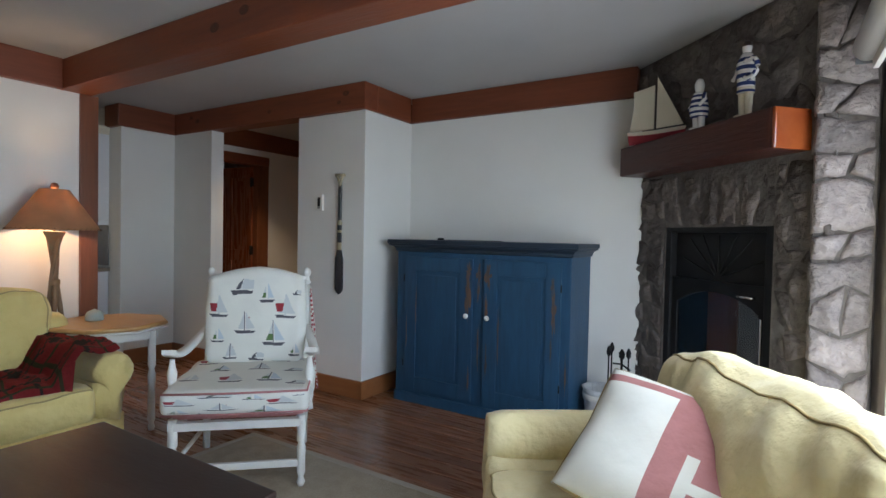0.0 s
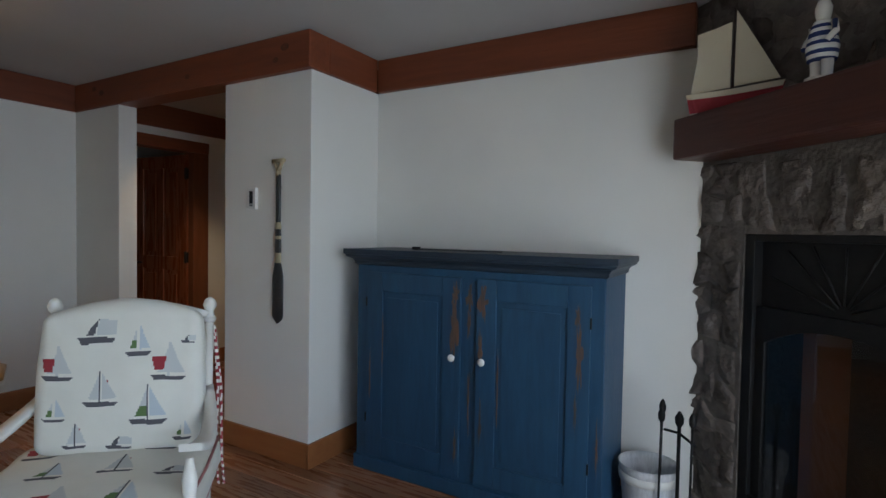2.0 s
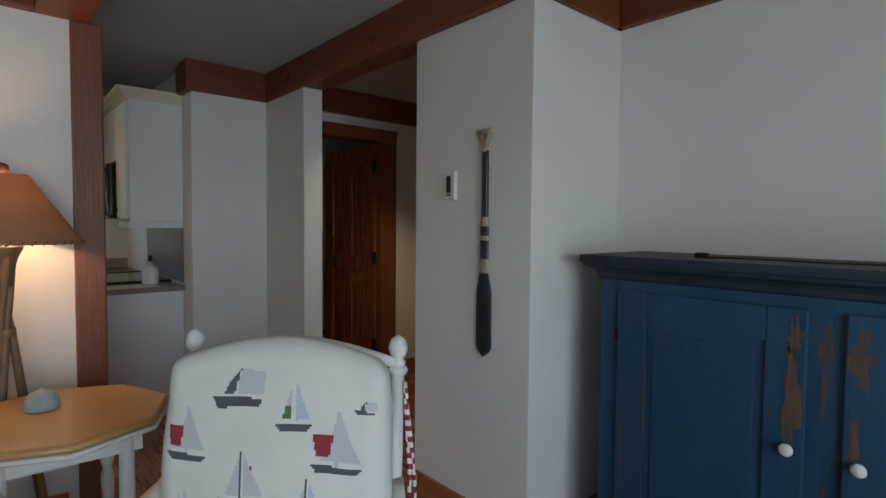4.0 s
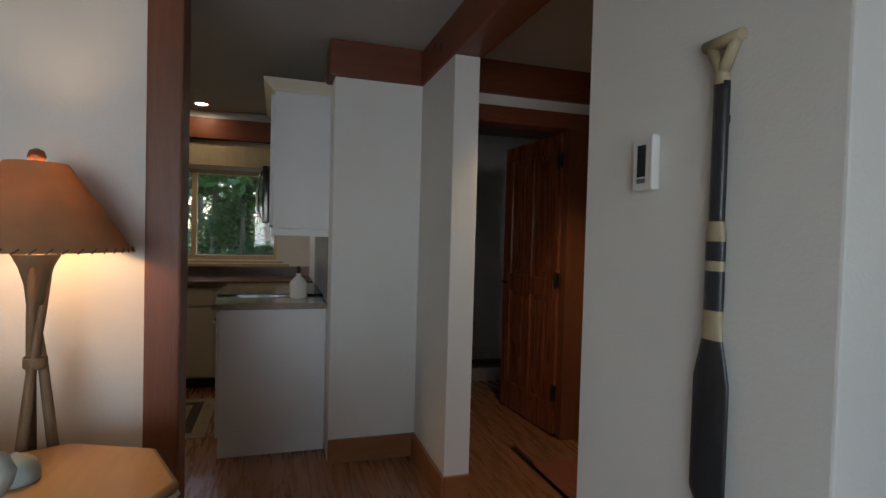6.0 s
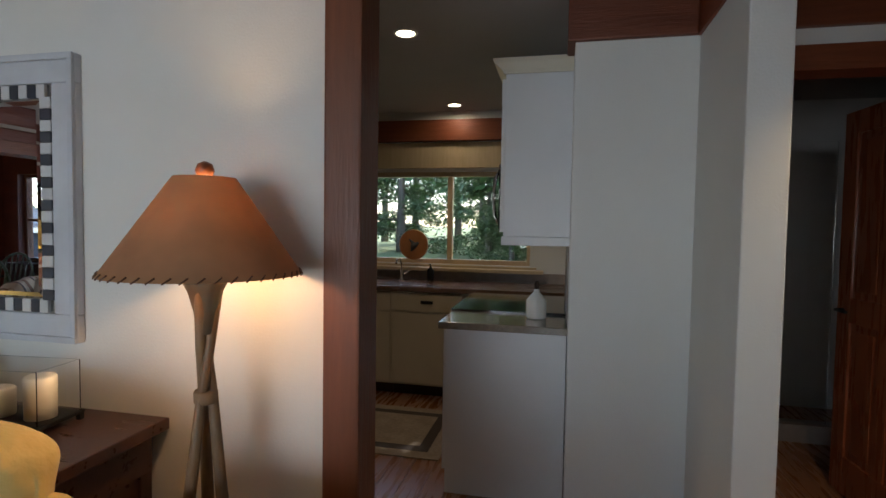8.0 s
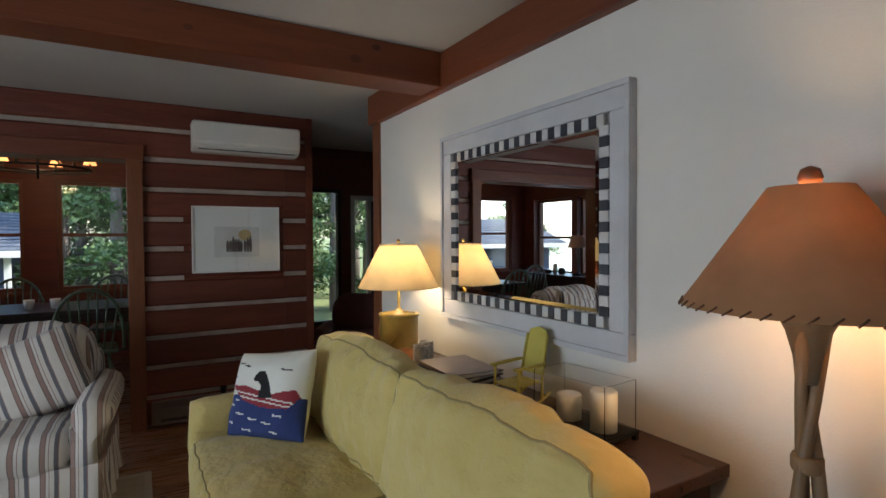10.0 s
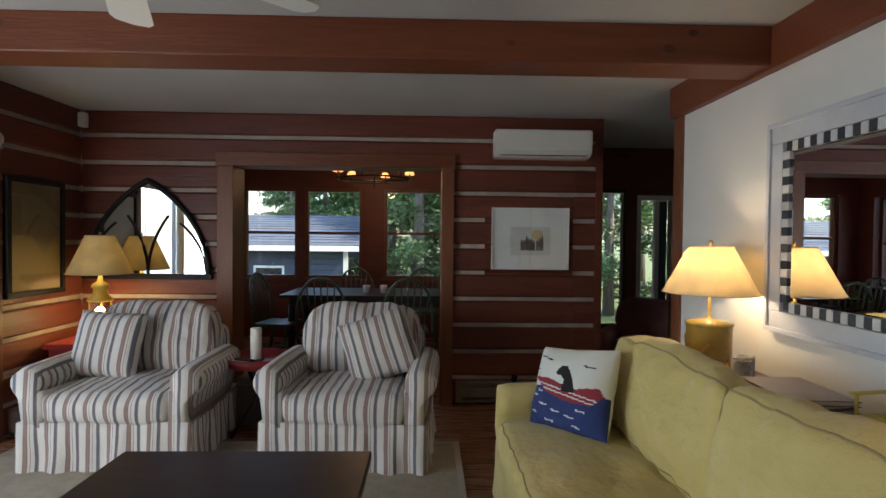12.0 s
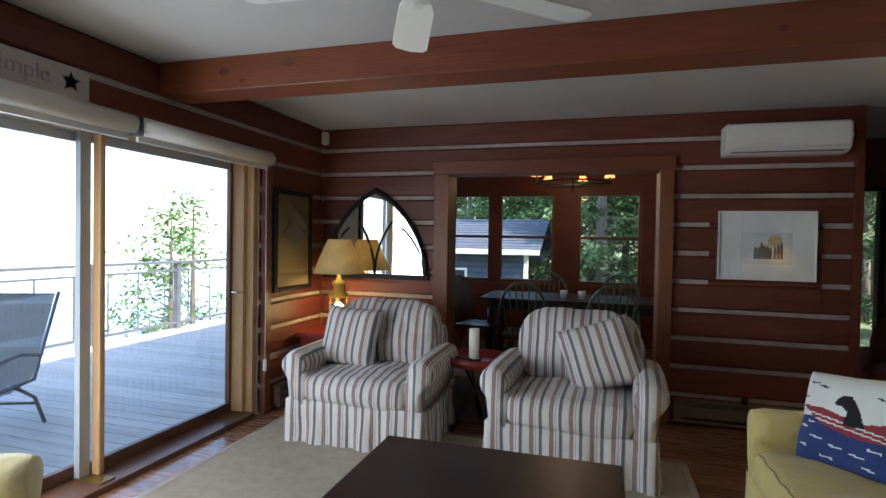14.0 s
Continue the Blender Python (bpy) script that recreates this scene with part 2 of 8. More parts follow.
PORCELAIN = mat("white_porcelain", (0.8, 0.78, 0.74), 0.15)
WHITEPAINT = mat("chalky_white_paint", (0.68, 0.67, 0.62), 0.5, second=(0.75, 0.74, 0.69), scale=12, bump=0.08)
CABWHITE = mat("white_cabinet_paint", (0.72, 0.72, 0.72), 0.4, second=(0.76, 0.76, 0.76), scale=4, bump=0.03)
YELLOW = mat("yellow_cotton", (0.60, 0.47, 0.16), 0.85, second=(0.68, 0.55, 0.22), scale=6, bump=0.8, bump_scale=6, sheen=0.2, depth=0.05)
CREAM = mat("pale_yellow_cotton", (0.70, 0.60, 0.32), 0.85, second=(0.78, 0.68, 0.39), scale=6, bump=0.8, bump_scale=6, sheen=0.2, depth=0.05)
PIPE = mat("tan_piping", (0.36, 0.28, 0.12), 0.8)
CLOTH_WHITE = mat("printed_cotton", (0.66, 0.65, 0.58), 0.9, second=(0.72, 0.71, 0.64), scale=10, bump=0.3, bump_scale=14)
CLOTH_RED = mat("print_red", (0.28, 0.03, 0.04), 0.9)
CLOTH_NAVY = mat("print_navy", (0.018, 0.035, 0.13), 0.9, second=(0.03, 0.05, 0.17), scale=30)
CLOTH_GREY = mat("print_grey", (0.09, 0.09, 0.10), 0.9)
CLOTH_SKY = mat("print_sky", (0.48, 0.54, 0.58), 0.9)
CLOTH_GREEN = mat("print_green", (0.1, 0.17, 0.06), 0.9)
CLOTH_PALE = mat("print_pale", (0.52, 0.54, 0.53), 0.9)
CLOTH_BLACK = mat("print_black", (0.012, 0.011, 0.012), 0.9)
CLOTH_PINK = mat("faded_red_cotton", (0.36, 0.15, 0.14), 0.9, second=(0.44, 0.2, 0.19), scale=12, bump=0.3)
STRIPE = stripe_mat("striped_ticking")
PLAID_R = mat("plaid_red", (0.25, 0.018, 0.02), 0.95, second=(0.33, 0.03, 0.03), scale=40, bump=0.4, bump_scale=90)
PLAID_D = mat("plaid_dark", (0.025, 0.022, 0.02), 0.95, second=(0.05, 0.03, 0.02), scale=40)
PLAID_G = mat("plaid_green", (0.06, 0.06, 0.025), 0.95)
RUG = mat("sisal_rug", (0.36, 0.305, 0.22), 0.95, second=(0.45, 0.385, 0.285), scale=90, bump=0.8, bump_scale=220)
RUG_EDGE = mat("rug_binding", (0.42, 0.38, 0.31), 0.9, bump=0.3, bump_scale=150)
KITCHEN_RUG = mat("woven_mat", (0.26, 0.2, 0.15), 0.95, second=(0.36, 0.29, 0.22), scale=40, bump=0.5, bump_scale=120)
KITCHEN_RUG2 = mat("woven_mat_dark", (0.06, 0.045, 0.04), 0.95, bump=0.5, bump_scale=120)
STRIPED_RUG = mat("red_runner", (0.22, 0.05, 0.03), 0.95, second=(0.32, 0.11, 0.07), scale=30, stretch=(1, 12, 1), bump=0.5, bump_scale=120)
RAWHIDE = shade_mat("rawhide_shade", (0.46, 0.27, 0.14), 0.27)
LINEN = shade_mat("linen_shade", (0.85, 0.74, 0.52), 0.5)
PARCHMENT = shade_mat("parchment_shade", (0.76, 0.65, 0.36), 0.38)
BAMBOO = mat("bamboo_cane", (0.16, 0.10, 0.05), 0.5, second=(0.25, 0.17, 0.09), scale=9, stretch=(5, 5, 0.8), bump=0.15)
VERDIGRIS = mat("verdigris_bronze", (0.12, 0.17, 0.14), 0.6, metal=0.3, second=(0.2, 0.13, 0.07), scale=14, bump=0.2)
BRASS = mat("aged_brass", (0.35, 0.22, 0.07), 0.35, metal=0.9, second=(0.42, 0.28, 0.1), scale=12)
TINPAINT = mat("painted_tin", (0.05, 0.042, 0.015), 0.3, second=(0.34, 0.23, 0.05), scale=9, mix=0.8, bump=0.05)
MIRROR = mat("mirror_silver", (0.9, 0.9, 0.9), 0.01, metal=1.0)
LIMED = mat("limed_grey_wood", (0.50, 0.51, 0.54), 0.6, second=(0.62, 0.63, 0.66), scale=10, mix=0.8, bump=0.2, bump_scale=18)
TILE_DARK = mat("dark_mosaic", (0.05, 0.055, 0.07), 0.4)
TILE_LIGHT = mat("pale_mosaic", (0.62, 0.62, 0.62), 0.4)
CHROME = mat("chrome", (0.75, 0.75, 0.75), 0.15, metal=1.0)
PLASTIC = mat("white_plastic", (0.72, 0.71, 0.67), 0.35)
PLASTIC_GREY = mat("dark_screen", (0.03, 0.032, 0.035), 0.2)
GLASS = glass_mat("clear_glass")
GLASS_DARK = mat("smoked_glass", (0.012, 0.011, 0.011), 0.08)
GRANITE = mat("granite_top", (0.16, 0.13, 0.10), 0.15, second=(0.34, 0.29, 0.23), scale=70, mix=1.0, coat=0.4)
BACKSPLASH = mat("stone_backsplash", (0.26, 0.22, 0.19), 0.4, second=(0.33, 0.28, 0.24), scale=20, rand=0.1)
PAPER = mat("picture_paper", (0.62, 0.63, 0.6), 0.9, second=(0.66, 0.67, 0.64), scale=5)
PAPER_GREY = mat("drawing_wash", (0.46, 0.48, 0.46), 0.9, second=(0.55, 0.56, 0.54), scale=9)
INK = mat("drawing_ink", (0.05, 0.045, 0.05), 0.9, second=(0.14, 0.12, 0.11), scale=30)
OCHRE = mat("drawing_ochre", (0.42, 0.33, 0.16), 0.9)
MAPPAPER = mat("old_chart", (0.40, 0.31, 0.16), 0.5, second=(0.30, 0.22, 0.10), scale=4, mix=0.8)
SAIL = mat("model_sail", (0.62, 0.56, 0.42), 0.9, second=(0.68, 0.62, 0.48), scale=9)
REDPAINT = mat("red_lacquer", (0.20, 0.012, 0.014), 0.35, second=(0.26, 0.02, 0.02), scale=8)
WAX = mat("candle_wax", (0.82, 0.78, 0.68), 0.5)
TERRACOTTA = mat("amber_votive", (0.5, 0.2, 0.06), 0.4)
WICKER = mat("whitewashed_basket", (0.46, 0.47, 0.48), 0.8, second=(0.62, 0.63, 0.64), scale=14, stretch=(6, 6, 0.6), bump=0.5, bump_scale=40)
YELLOWPAINT = mat("yellow_paint", (0.50, 0.42, 0.06), 0.5, second=(0.56, 0.48, 0.1), scale=12)
GREENPAINT = mat("dark_green_paint", (0.06, 0.09, 0.055), 0.3, second=(0.085, 0.12, 0.075), scale=10)
DECK = mat("weathered_deck", (0.36, 0.345, 0.31), 0.8, second=(0.52, 0.495, 0.45), scale=6, mix=0.8, stretch=(0.5, 6, 6), bump=0.3, bump_scale=20, rand=0.12)
RAIL = mat("grey_railing", (0.11, 0.115, 0.12), 0.5, second=(0.15, 0.155, 0.16), scale=10)
MESH_CLOTH = mat("sling_mesh", (0.62, 0.64, 0.66), 0.7, bump=0.3, bump_scale=200)
LEAF = mat("leaf", (0.06, 0.13, 0.028), 0.55, second=(0.12, 0.21, 0.05), scale=3, mix=0.9)
LEAF2 = mat("cedar_leaf", (0.05, 0.10, 0.030), 0.6, second=(0.12, 0.19, 0.055), scale=2, mix=0.9)
BARK = mat("bark", (0.12, 0.09, 0.07), 0.9, second=(0.22, 0.18, 0.15), scale=14, stretch=(4, 4, 0.6), bump=0.8, bump_scale=30)
GRASS = mat("lawn", (0.10, 0.15, 0.04), 0.95, second=(0.2, 0.22, 0.09), scale=1.5, mix=0.9, bump=0.8, bump_scale=30)
WATER = mat("lake_water", (0.09, 0.13, 0.16), 0.12, second=(0.12, 0.16, 0.19), scale=0.4, bump=0.3, bump_scale=3)
ROOFING = mat("blue_grey_shingle", (0.07, 0.085, 0.105), 0.9, second=(0.11, 0.125, 0.15), scale=12, bump=0.6, bump_scale=30, rand=0.15)
SIDING = mat("dark_blue_siding", (0.05, 0.06, 0.10), 0.7, second=(0.07, 0.085, 0.13), scale=6, stretch=(0.5, 5, 5), rand=0.1)
BLUSH = mat("rose_upholstery", (0.30, 0.13, 0.13), 0.9, second=(0.36, 0.17, 0.17), scale=8, bump=0.3)
EXTERIOR = mat("house_exterior", (0.12, 0.04, 0.02), 0.8, second=(0.18, 0.07, 0.035), scale=5, bump=0.2)
BULB = glow("lit_bulb", (1.0, 0.72, 0.4), 12)

# ---- building helpers ----
def box(bm, x0, x1, y0, y1, z0, z1, bevel=0.0, slot=0, m=None):
    vs = [bm.verts.new(Vector(p)) for p in ((x0, y0, z0), (x1, y0, z0), (x1, y1, z0), (x0, y1, z0), (x0, y0, z1), (x1, y0, z1), (x1, y1, z1), (x0, y1, z1))]
    fs = [bm.faces.new([vs[i] for i in q]) for q in ((3, 2, 1, 0), (4, 5, 6, 7), (0, 1, 5, 4), (1, 2, 6, 5), (2, 3, 7, 6), (3, 0, 4, 7))]
    for f in fs:
        f.material_index = slot
    if bevel:
        es = list({e for f in fs for e in f.edges})
        out = bmesh.ops.bevel(bm, geom=es, offset=bevel, segments=2, profile=0.6, affect="EDGES", clamp_overlap=True)
        vs = list({v for f in out["faces"] for v in f.verts} | {v for v in vs if v.is_valid})
    if m is not None:
        bmesh.ops.transform(bm, matrix=m, verts=[v for v in vs if v.is_valid])
    return vs


def lathe(bm, profile, n=20, at=(0, 0, 0), slot=0, caps=True):
    """A turned shape from (radius, height) steps."""
    rings = []
    for r, z in profile:
        rings.append([bm.verts.new((at[0] + r * math.cos(2 * math.pi * k / n), at[1] + r * math.sin(2 * math.pi * k / n), at[2] + z)) for k in range(n)])
    for a, b in zip(rings, rings[1:]):
        for k in range(n):
            f = bm.faces.new((a[k], a[(k + 1) % n], b[(k + 1) % n], b[k]))
            f.material_index, f.smooth = slot, True
    if caps:
        for ring, turn in ((rings[0], True), (rings[-1], False)):
            if profile[0 if turn else -1][0] > 1e-4:
                f = bm.faces.new(ring[::-1] if turn else ring)
                f.material_index = slot
    return rings


def tube(bm, points, radii, n=8, slot=0):
    """A bent rod through the points, with a radius at each."""
    points = [Vector(p) for p in points]
    radii = radii if isinstance(radii, (list, tuple)) else [radii] * len(points)
    rings = []
    for i, (p, r) in enumerate(zip(points, radii)):
        way = (points[min(i + 1, len(points) - 1)] - points[max(i - 1, 0)]).normalized()
        side = way.cross(Vector((0, 0, 1)) if abs(way.z) < 0.95 else Vector((1, 0, 0))).normalized()
        up = side.cross(way)
        rings.append([bm.verts.new(p + r * (math.cos(2 * math.pi * k / n) * side + math.sin(2 * math.pi * k / n) * up)) for k in range(n)])
    for a, b in zip(rings, rings[1:]):
        for k in range(n):
            f = bm.faces.new((a[k], b[k], b[(k + 1) % n], a[(k + 1) % n]))
            f.material_index, f.smooth = slot, True
    for ring, turn in ((rings[0], False), (rings[-1], True)):
        f = bm.faces.new(ring[::-1] if turn else ring)
        f.material_index = slot


def soft_box(bm, w, d, h, r, n=10, puff=0.0, wrinkle=0.0, at=(0, 0, 0), m=None, paint=None, seed=0.0):
    """An upholstered block: rounded edges, swelling faces and slight wrinkles. paint(face, u, v) picks a material slot for the two faces across y or z."""
    half = Vector((w / 2, d / 2, h / 2))
    inner = Vector([max(v - r, 1e-3) for v in half])
    made, verts = {}, []
    steps = [-1 + 2 * i / n for i in range(n + 1)]
    ease = [math.copysign(1 - (1 - abs(s)) ** 1.6, s) if n <= 40 else s for s in steps]

    def vert(i, j, k):
        if (i, j, k) not in made:
            p = Vector((ease[i] * half.x, ease[j] * half.y, ease[k] * half.z))
            q = Vector([max(-b, min(b, v)) for v, b in zip(p, inner)])
            out = p - q
            if out.length > 1e-6:
                p = q + out.normalized() * min(out.length, r) if out.length > r else q + out
            u = [p.x / half.x, p.y / half.y, p.z / half.z]
            for ax in range(3):
                others = [u[a] for a in range(3) if a != ax]
                p[ax] += puff * u[ax] * (1 - others[0] ** 2) * (1 - others[1] ** 2)
            if wrinkle:
                p += wrinkle * noise.noise_vector(Vector((p.x * 5 + seed, p.y * 5, p.z * 5 + seed))) + 0.45 * wrinkle * noise.noise_vector(Vector((p.x * 13 + seed, p.y * 13, p.z * 11 + seed)))
            if wrinkle > 0.012:
                pull = max(0.0, abs(u[2]) - 0.35) * max(0.0, 1.2 - abs(u[2]))
                p.y += 1.5 * wrinkle * pull * math.sin(p.x * 46 + seed + 4 * noise.noise(Vector((p.x * 4, seed, p.z * 3)))) * (1 if p.y < 0 else -1)
                p.z += 0.14 * wrinkle * max(0.0, u[2]) * math.sin(p.x * 31 + 2 * seed + 5 * noise.noise(Vector((p.x * 3, p.y * 6, seed))))
            p += Vector(at)
            made[i, j, k] = bm.verts.new(m @ p if m is not None else p)
        return made[i, j, k]

    for ax in range(3):
        for end in (0, n):
            for a in range(n):
                for b in range(n):
                    quad = []
                    for da, db in ((0, 0), (1, 0), (1, 1), (0, 1)):
                        idx = [0, 0, 0]
                        idx[ax], idx[(ax + 1) % 3], idx[(ax + 2) % 3] = end, a + da, b + db
                        quad.append(vert(*idx))
                    f = bm.faces.new(quad if end else quad[::-1])
                    f.smooth = True
                    if paint:
                        f.material_index = paint(ax, end, (a + 0.5) / n, (b + 0.5) / n)

    def seam(ax, end):
        walk_round = [(a, 0) for a in range(n)] + [(n, b) for b in range(n)] + [(n - a, n) for a in range(n)] + [(0, n - b) for b in range(n + 1)]
        path = []
        for a, b in walk_round:
            idx = [0, 0, 0]
            idx[ax], idx[(ax + 1) % 3], idx[(ax + 2) % 3] = end * n, a, b
            path.append(made[tuple(idx)].co.copy())
        return path

    return seam


def disc_prism(bm, pts, y0, y1, slot=0):
    """A flat plate from an outline in x, z, between two depths."""
    a, b = [bm.verts.new((x, y0, z)) for x, z in pts], [bm.verts.new((x, y1, z)) for x, z in pts]
    bm.faces.new(a).material_index = slot
    bm.faces.new(b[::-1]).material_index = slot
    for k in range(len(pts)):
        bm.faces.new((a[k], b[k], b[(k + 1) % len(pts)], a[(k + 1) % len(pts)])).material_index = slot


def mesh_of(name, bm, materials):
    bmesh.ops.recalc_face_normals(bm, faces=bm.faces)
    me = bpy.data.meshes.new(name)
    bm.to_mesh(me)
    bm.free()
    for m in materials if isinstance(materials, (list, tuple)) else [materials]:
        me.materials.append(m)
    return me


def part(name, bm, material, parent=None, label=""):
    ob = new(name, mesh_of(name, bm, material))
    ob.parent = parent
    return tagged(ob, label)


def piece(name, me, parent, m):
    ob = new(name, me)
    ob.parent = parent
    ob.matrix_local = m
    return ob


def thing(name, label, category, m=None, group=""):
    ob = new(name)
    ob.empty_display_size = 0.1
    if m is not None:
        ob.matrix_world = m
    return tagged(ob, label, category, group)


def B():
    return bmesh.new()


def simple(name, material, parent, boxes, bevel=0.0, label=""):
    bm = B()
    for b in boxes:
        box(bm, *b, bevel=bevel)
    return part(name, bm, material, parent, label)


def struct(name, material, boxes, label, bevel=0.0, category=""):
    ob = simple(name, material, None, boxes, bevel)
    return tagged(ob, label, category or name.split("_")[0], kind="structure")


# ---- the shell ----
TOP, CEILING = 2.235, 2.44
XW, XE, YS, YN = -3.56, 1.0, -1.61, 4.43

struct("floor", BLACKWOOD, [(-7.0, 1.3, -4.8, 6.4, -0.12, -0.02)], "dark underfloor below the boards")
struct("ceiling", CEIL, [(-7.0, 1.3, -4.8, 6.4, CEILING, CEILING + 0.12)], "smooth off-white ceiling between timber beams, its paint greyed for shade")
struct("roof", ROOFING, [(-7.6, 1.9, -5.4, 7.0, CEILING + 0.13, CEILING + 0.3)], "low shingled roof over the house", category="roof")

wall_west = struct("wall_west", WALL, [(XW - 0.12, XW, -0.60, 2.53, 0, TOP)], "warm white plaster wall behind the yellow sofa", category="wall")
wall_north = struct("wall_north", WALL, [(-2.017, 0.2, YN, YN + 0.12, 0, TOP)], "pale plaster wall behind the blue cabinet", category="wall")
struct("wall_pier", WALL, [(-2.744, -2.017, 3.826, YN + 0.12, 0, TOP)], "square white plaster pier with a painted paddle on it", 0.006, category="wall")
struct("wall_corridor_east", WALL, [(-2.744, -2.624, YN + 0.12, 6.2, 0, CEILING)], "white corridor wall", category="wall")
struct("wall_corridor_end", WALL, [(-4.6, -2.6, 6.2, 6.32, 0, CEILING)], "white wall closing the corridor", category="wall")
struct("wall_column", WALL, [(-4.72, -4.5, 3.283, 3.80, 0, TOP)], "narrow white plaster wall beside the kitchen cabinets", 0.005, category="wall")
struct("wall_stub", WALL, [(-4.72, -3.895, 3.80, 3.933, 0, TOP)], "short white partition beside the corridor opening", 0.006, category="wall")
struct("wall_bath", WALL, [(-4.62, -4.5, 3.933, 4.00, 0, TOP), (-4.62, -4.5, 4.86, 6.2, 0, TOP), (-4.62, -4.5, 4.00, 4.86, 2.13, TOP)], "white corridor wall with a timber door frame", category="wall")
struct("wall_kitchen_north", WALL, [(-6.75, -4.72, 3.29, 3.41, 0, CEILING)], "kitchen wall behind the range", category="wall")
struct("wall_kitchen_west", WALL, [(-6.9, -6.75, -0.4, 3.41, 0, 1.06), (-6.9, -6.75, -0.4, 3.41, 1.90, CEILING), (-6.9, -6.75, 2.98, 3.41, 1.06, 1.90), (-6.9, -6.75, -0.4, 1.35, 1.06, 1.90)],
       "cream kitchen wall round a wide window", category="wall")
struct("wall_kitchen_south", WALL, [(-6.9, -3.9, -0.42, -0.3, 0, CEILING)], "plain white wall between kitchen and hall", category="wall")
struct("wall_bath_far", WALL, [(-6.9, -6.75, 3.41, 6.32, 0, CEILING), (-6.75, -4.62, 6.2, 6.32, 0, CEILING)], "plain wall of the dim bathroom", category="wall")
struct("wall_hall_west", WALL, [(-5.5, -5.38, -3.1, -0.42, 0, CEILING)], "plain hall wall", category="wall")


def timbers(name, label, boxes, material=TIMBER, bevel=0.008):
    struct(name, material, boxes, label, bevel, category="beam")


timbers("beam_south", "heavy stained timber ceiling beam with knots", [(XW + 0.05, XE, 0.12, 0.35, 2.25, CEILING)])
timbers("beam_north", "heavy stained timber ceiling beam with knots", [(XW - 0.1, XE, 2.41, 2.61, TOP, CEILING)])
timbers("beam_pier", "stained timber plate along the wall tops", [(-4.52, -2.0, 3.79, 3.95, TOP, CEILING)])
timbers("beam_cabinet_wall", "stained timber plate along the wall top", [(-2.0, -0.15, YN - 0.035, YN + 0.12, TOP, CEILING)])
timbers("beam_west", "stained timber plate along the wall top", [(XW - 0.13, XW + 0.05, -0.72, 2.41, TOP, CEILING)], TIMBER_Y)
timbers("beam_pier_side", "stained timber plate along the pier", [(-2.10, -1.998, 3.951, YN - 0.036, TOP, CEILING)], TIMBER_Y)
timbers("beam_column", "stained timber plate above the partition", [(-4.74, -4.48, 3.25, 3.789, TOP, CEILING)], TIMBER_Y)
timbers("beam_corridor", "dark timber plate along the corridor wall", [(-4.62, -4.47, 3.96, 6.19, TOP, CEILING)], TIMBER_Y)
timbers("beam_kitchen", "dark timber plate above the kitchen window", [(-6.75, -6.68, 0.0, 3.28, 2.17, 2.36)], TIMBER_Y)
timbers("beam_kitchen_side", "dark timber plate over the kitchen", [(-6.67, -5.9, 1.30, 1.46, 2.20, CEILING - 0.01)])
timbers("post_kitchen", "square stained timber post beside the kitchen opening", [(XW - 0.14, XW + 0.02, 2.53, 2.65, 0, TOP)], TIMBER_Z)
timbers("post_hall", "square stained timber post at the wall end", [(XW - 0.13, XW + 0.015, -0.72, -0.601, 0, TOP)], TIMBER_Z)

BASE = mat("honey_pine", (0.24, 0.085, 0.025), 0.4, second=(0.34, 0.14, 0.05), scale=6, mix=0.9, stretch=(0.8, 3, 6), bump=0.1)
for k, b in enumerate([(-2.744, -2.002, 3.806, 3.825, 0, 0.14), (-2.016, -1.998, 3.806, YN, 0, 0.14), (-2.0, -0.2, YN - 0.018, YN - 0.001, 0, 0.14), (-4.499, -4.482, 3.283, 3.78, 0, 0.14),
                       (-4.5, -3.88, 3.782, 3.799, 0, 0.14), (XW + 0.001, XW + 0.018, -0.58, 2.49, 0, 0.14), (-4.499, -4.482, 4.97, 6.19, 0, 0.14), (-3.894, -3.878, 3.80, 3.933, 0, 0.14)]):
    struct("baseboard", BASE, [b], "honey-coloured pine baseboard with knots", 0.004)

# Knots in the beams
knots = B()
rng = random.Random(4)
for k in range(16):
    x, r = rng.uniform(-3.2, 0.8), rng.uniform(0.012, 0.026)
    face_y, zc = ((0.3525, rng.uniform(2.29, 2.4)), (2.4075, rng.uniform(2.28, 2.4)), (3.7875, rng.uniform(2.28, 2.4)))[k % 3]
    x = x if k % 3 < 2 else rng.uniform(-4.3, -2.1)
    ring = [knots.verts.new((x + 1.5 * r * math.cos(a), face_y, zc + r * math.sin(a))) for a in [2 * math.pi * i / 14 for i in range(14)]]
    knots.faces.new(ring)
tagged(part("beam_knots", knots, KNOT), "dark knots in the timber beams", "knot", kind="stuff")

# ---- log walls: each log stands proud of the chinking ----
CHINKS = [2.238 - 0.2235 * k for k in range(11)]


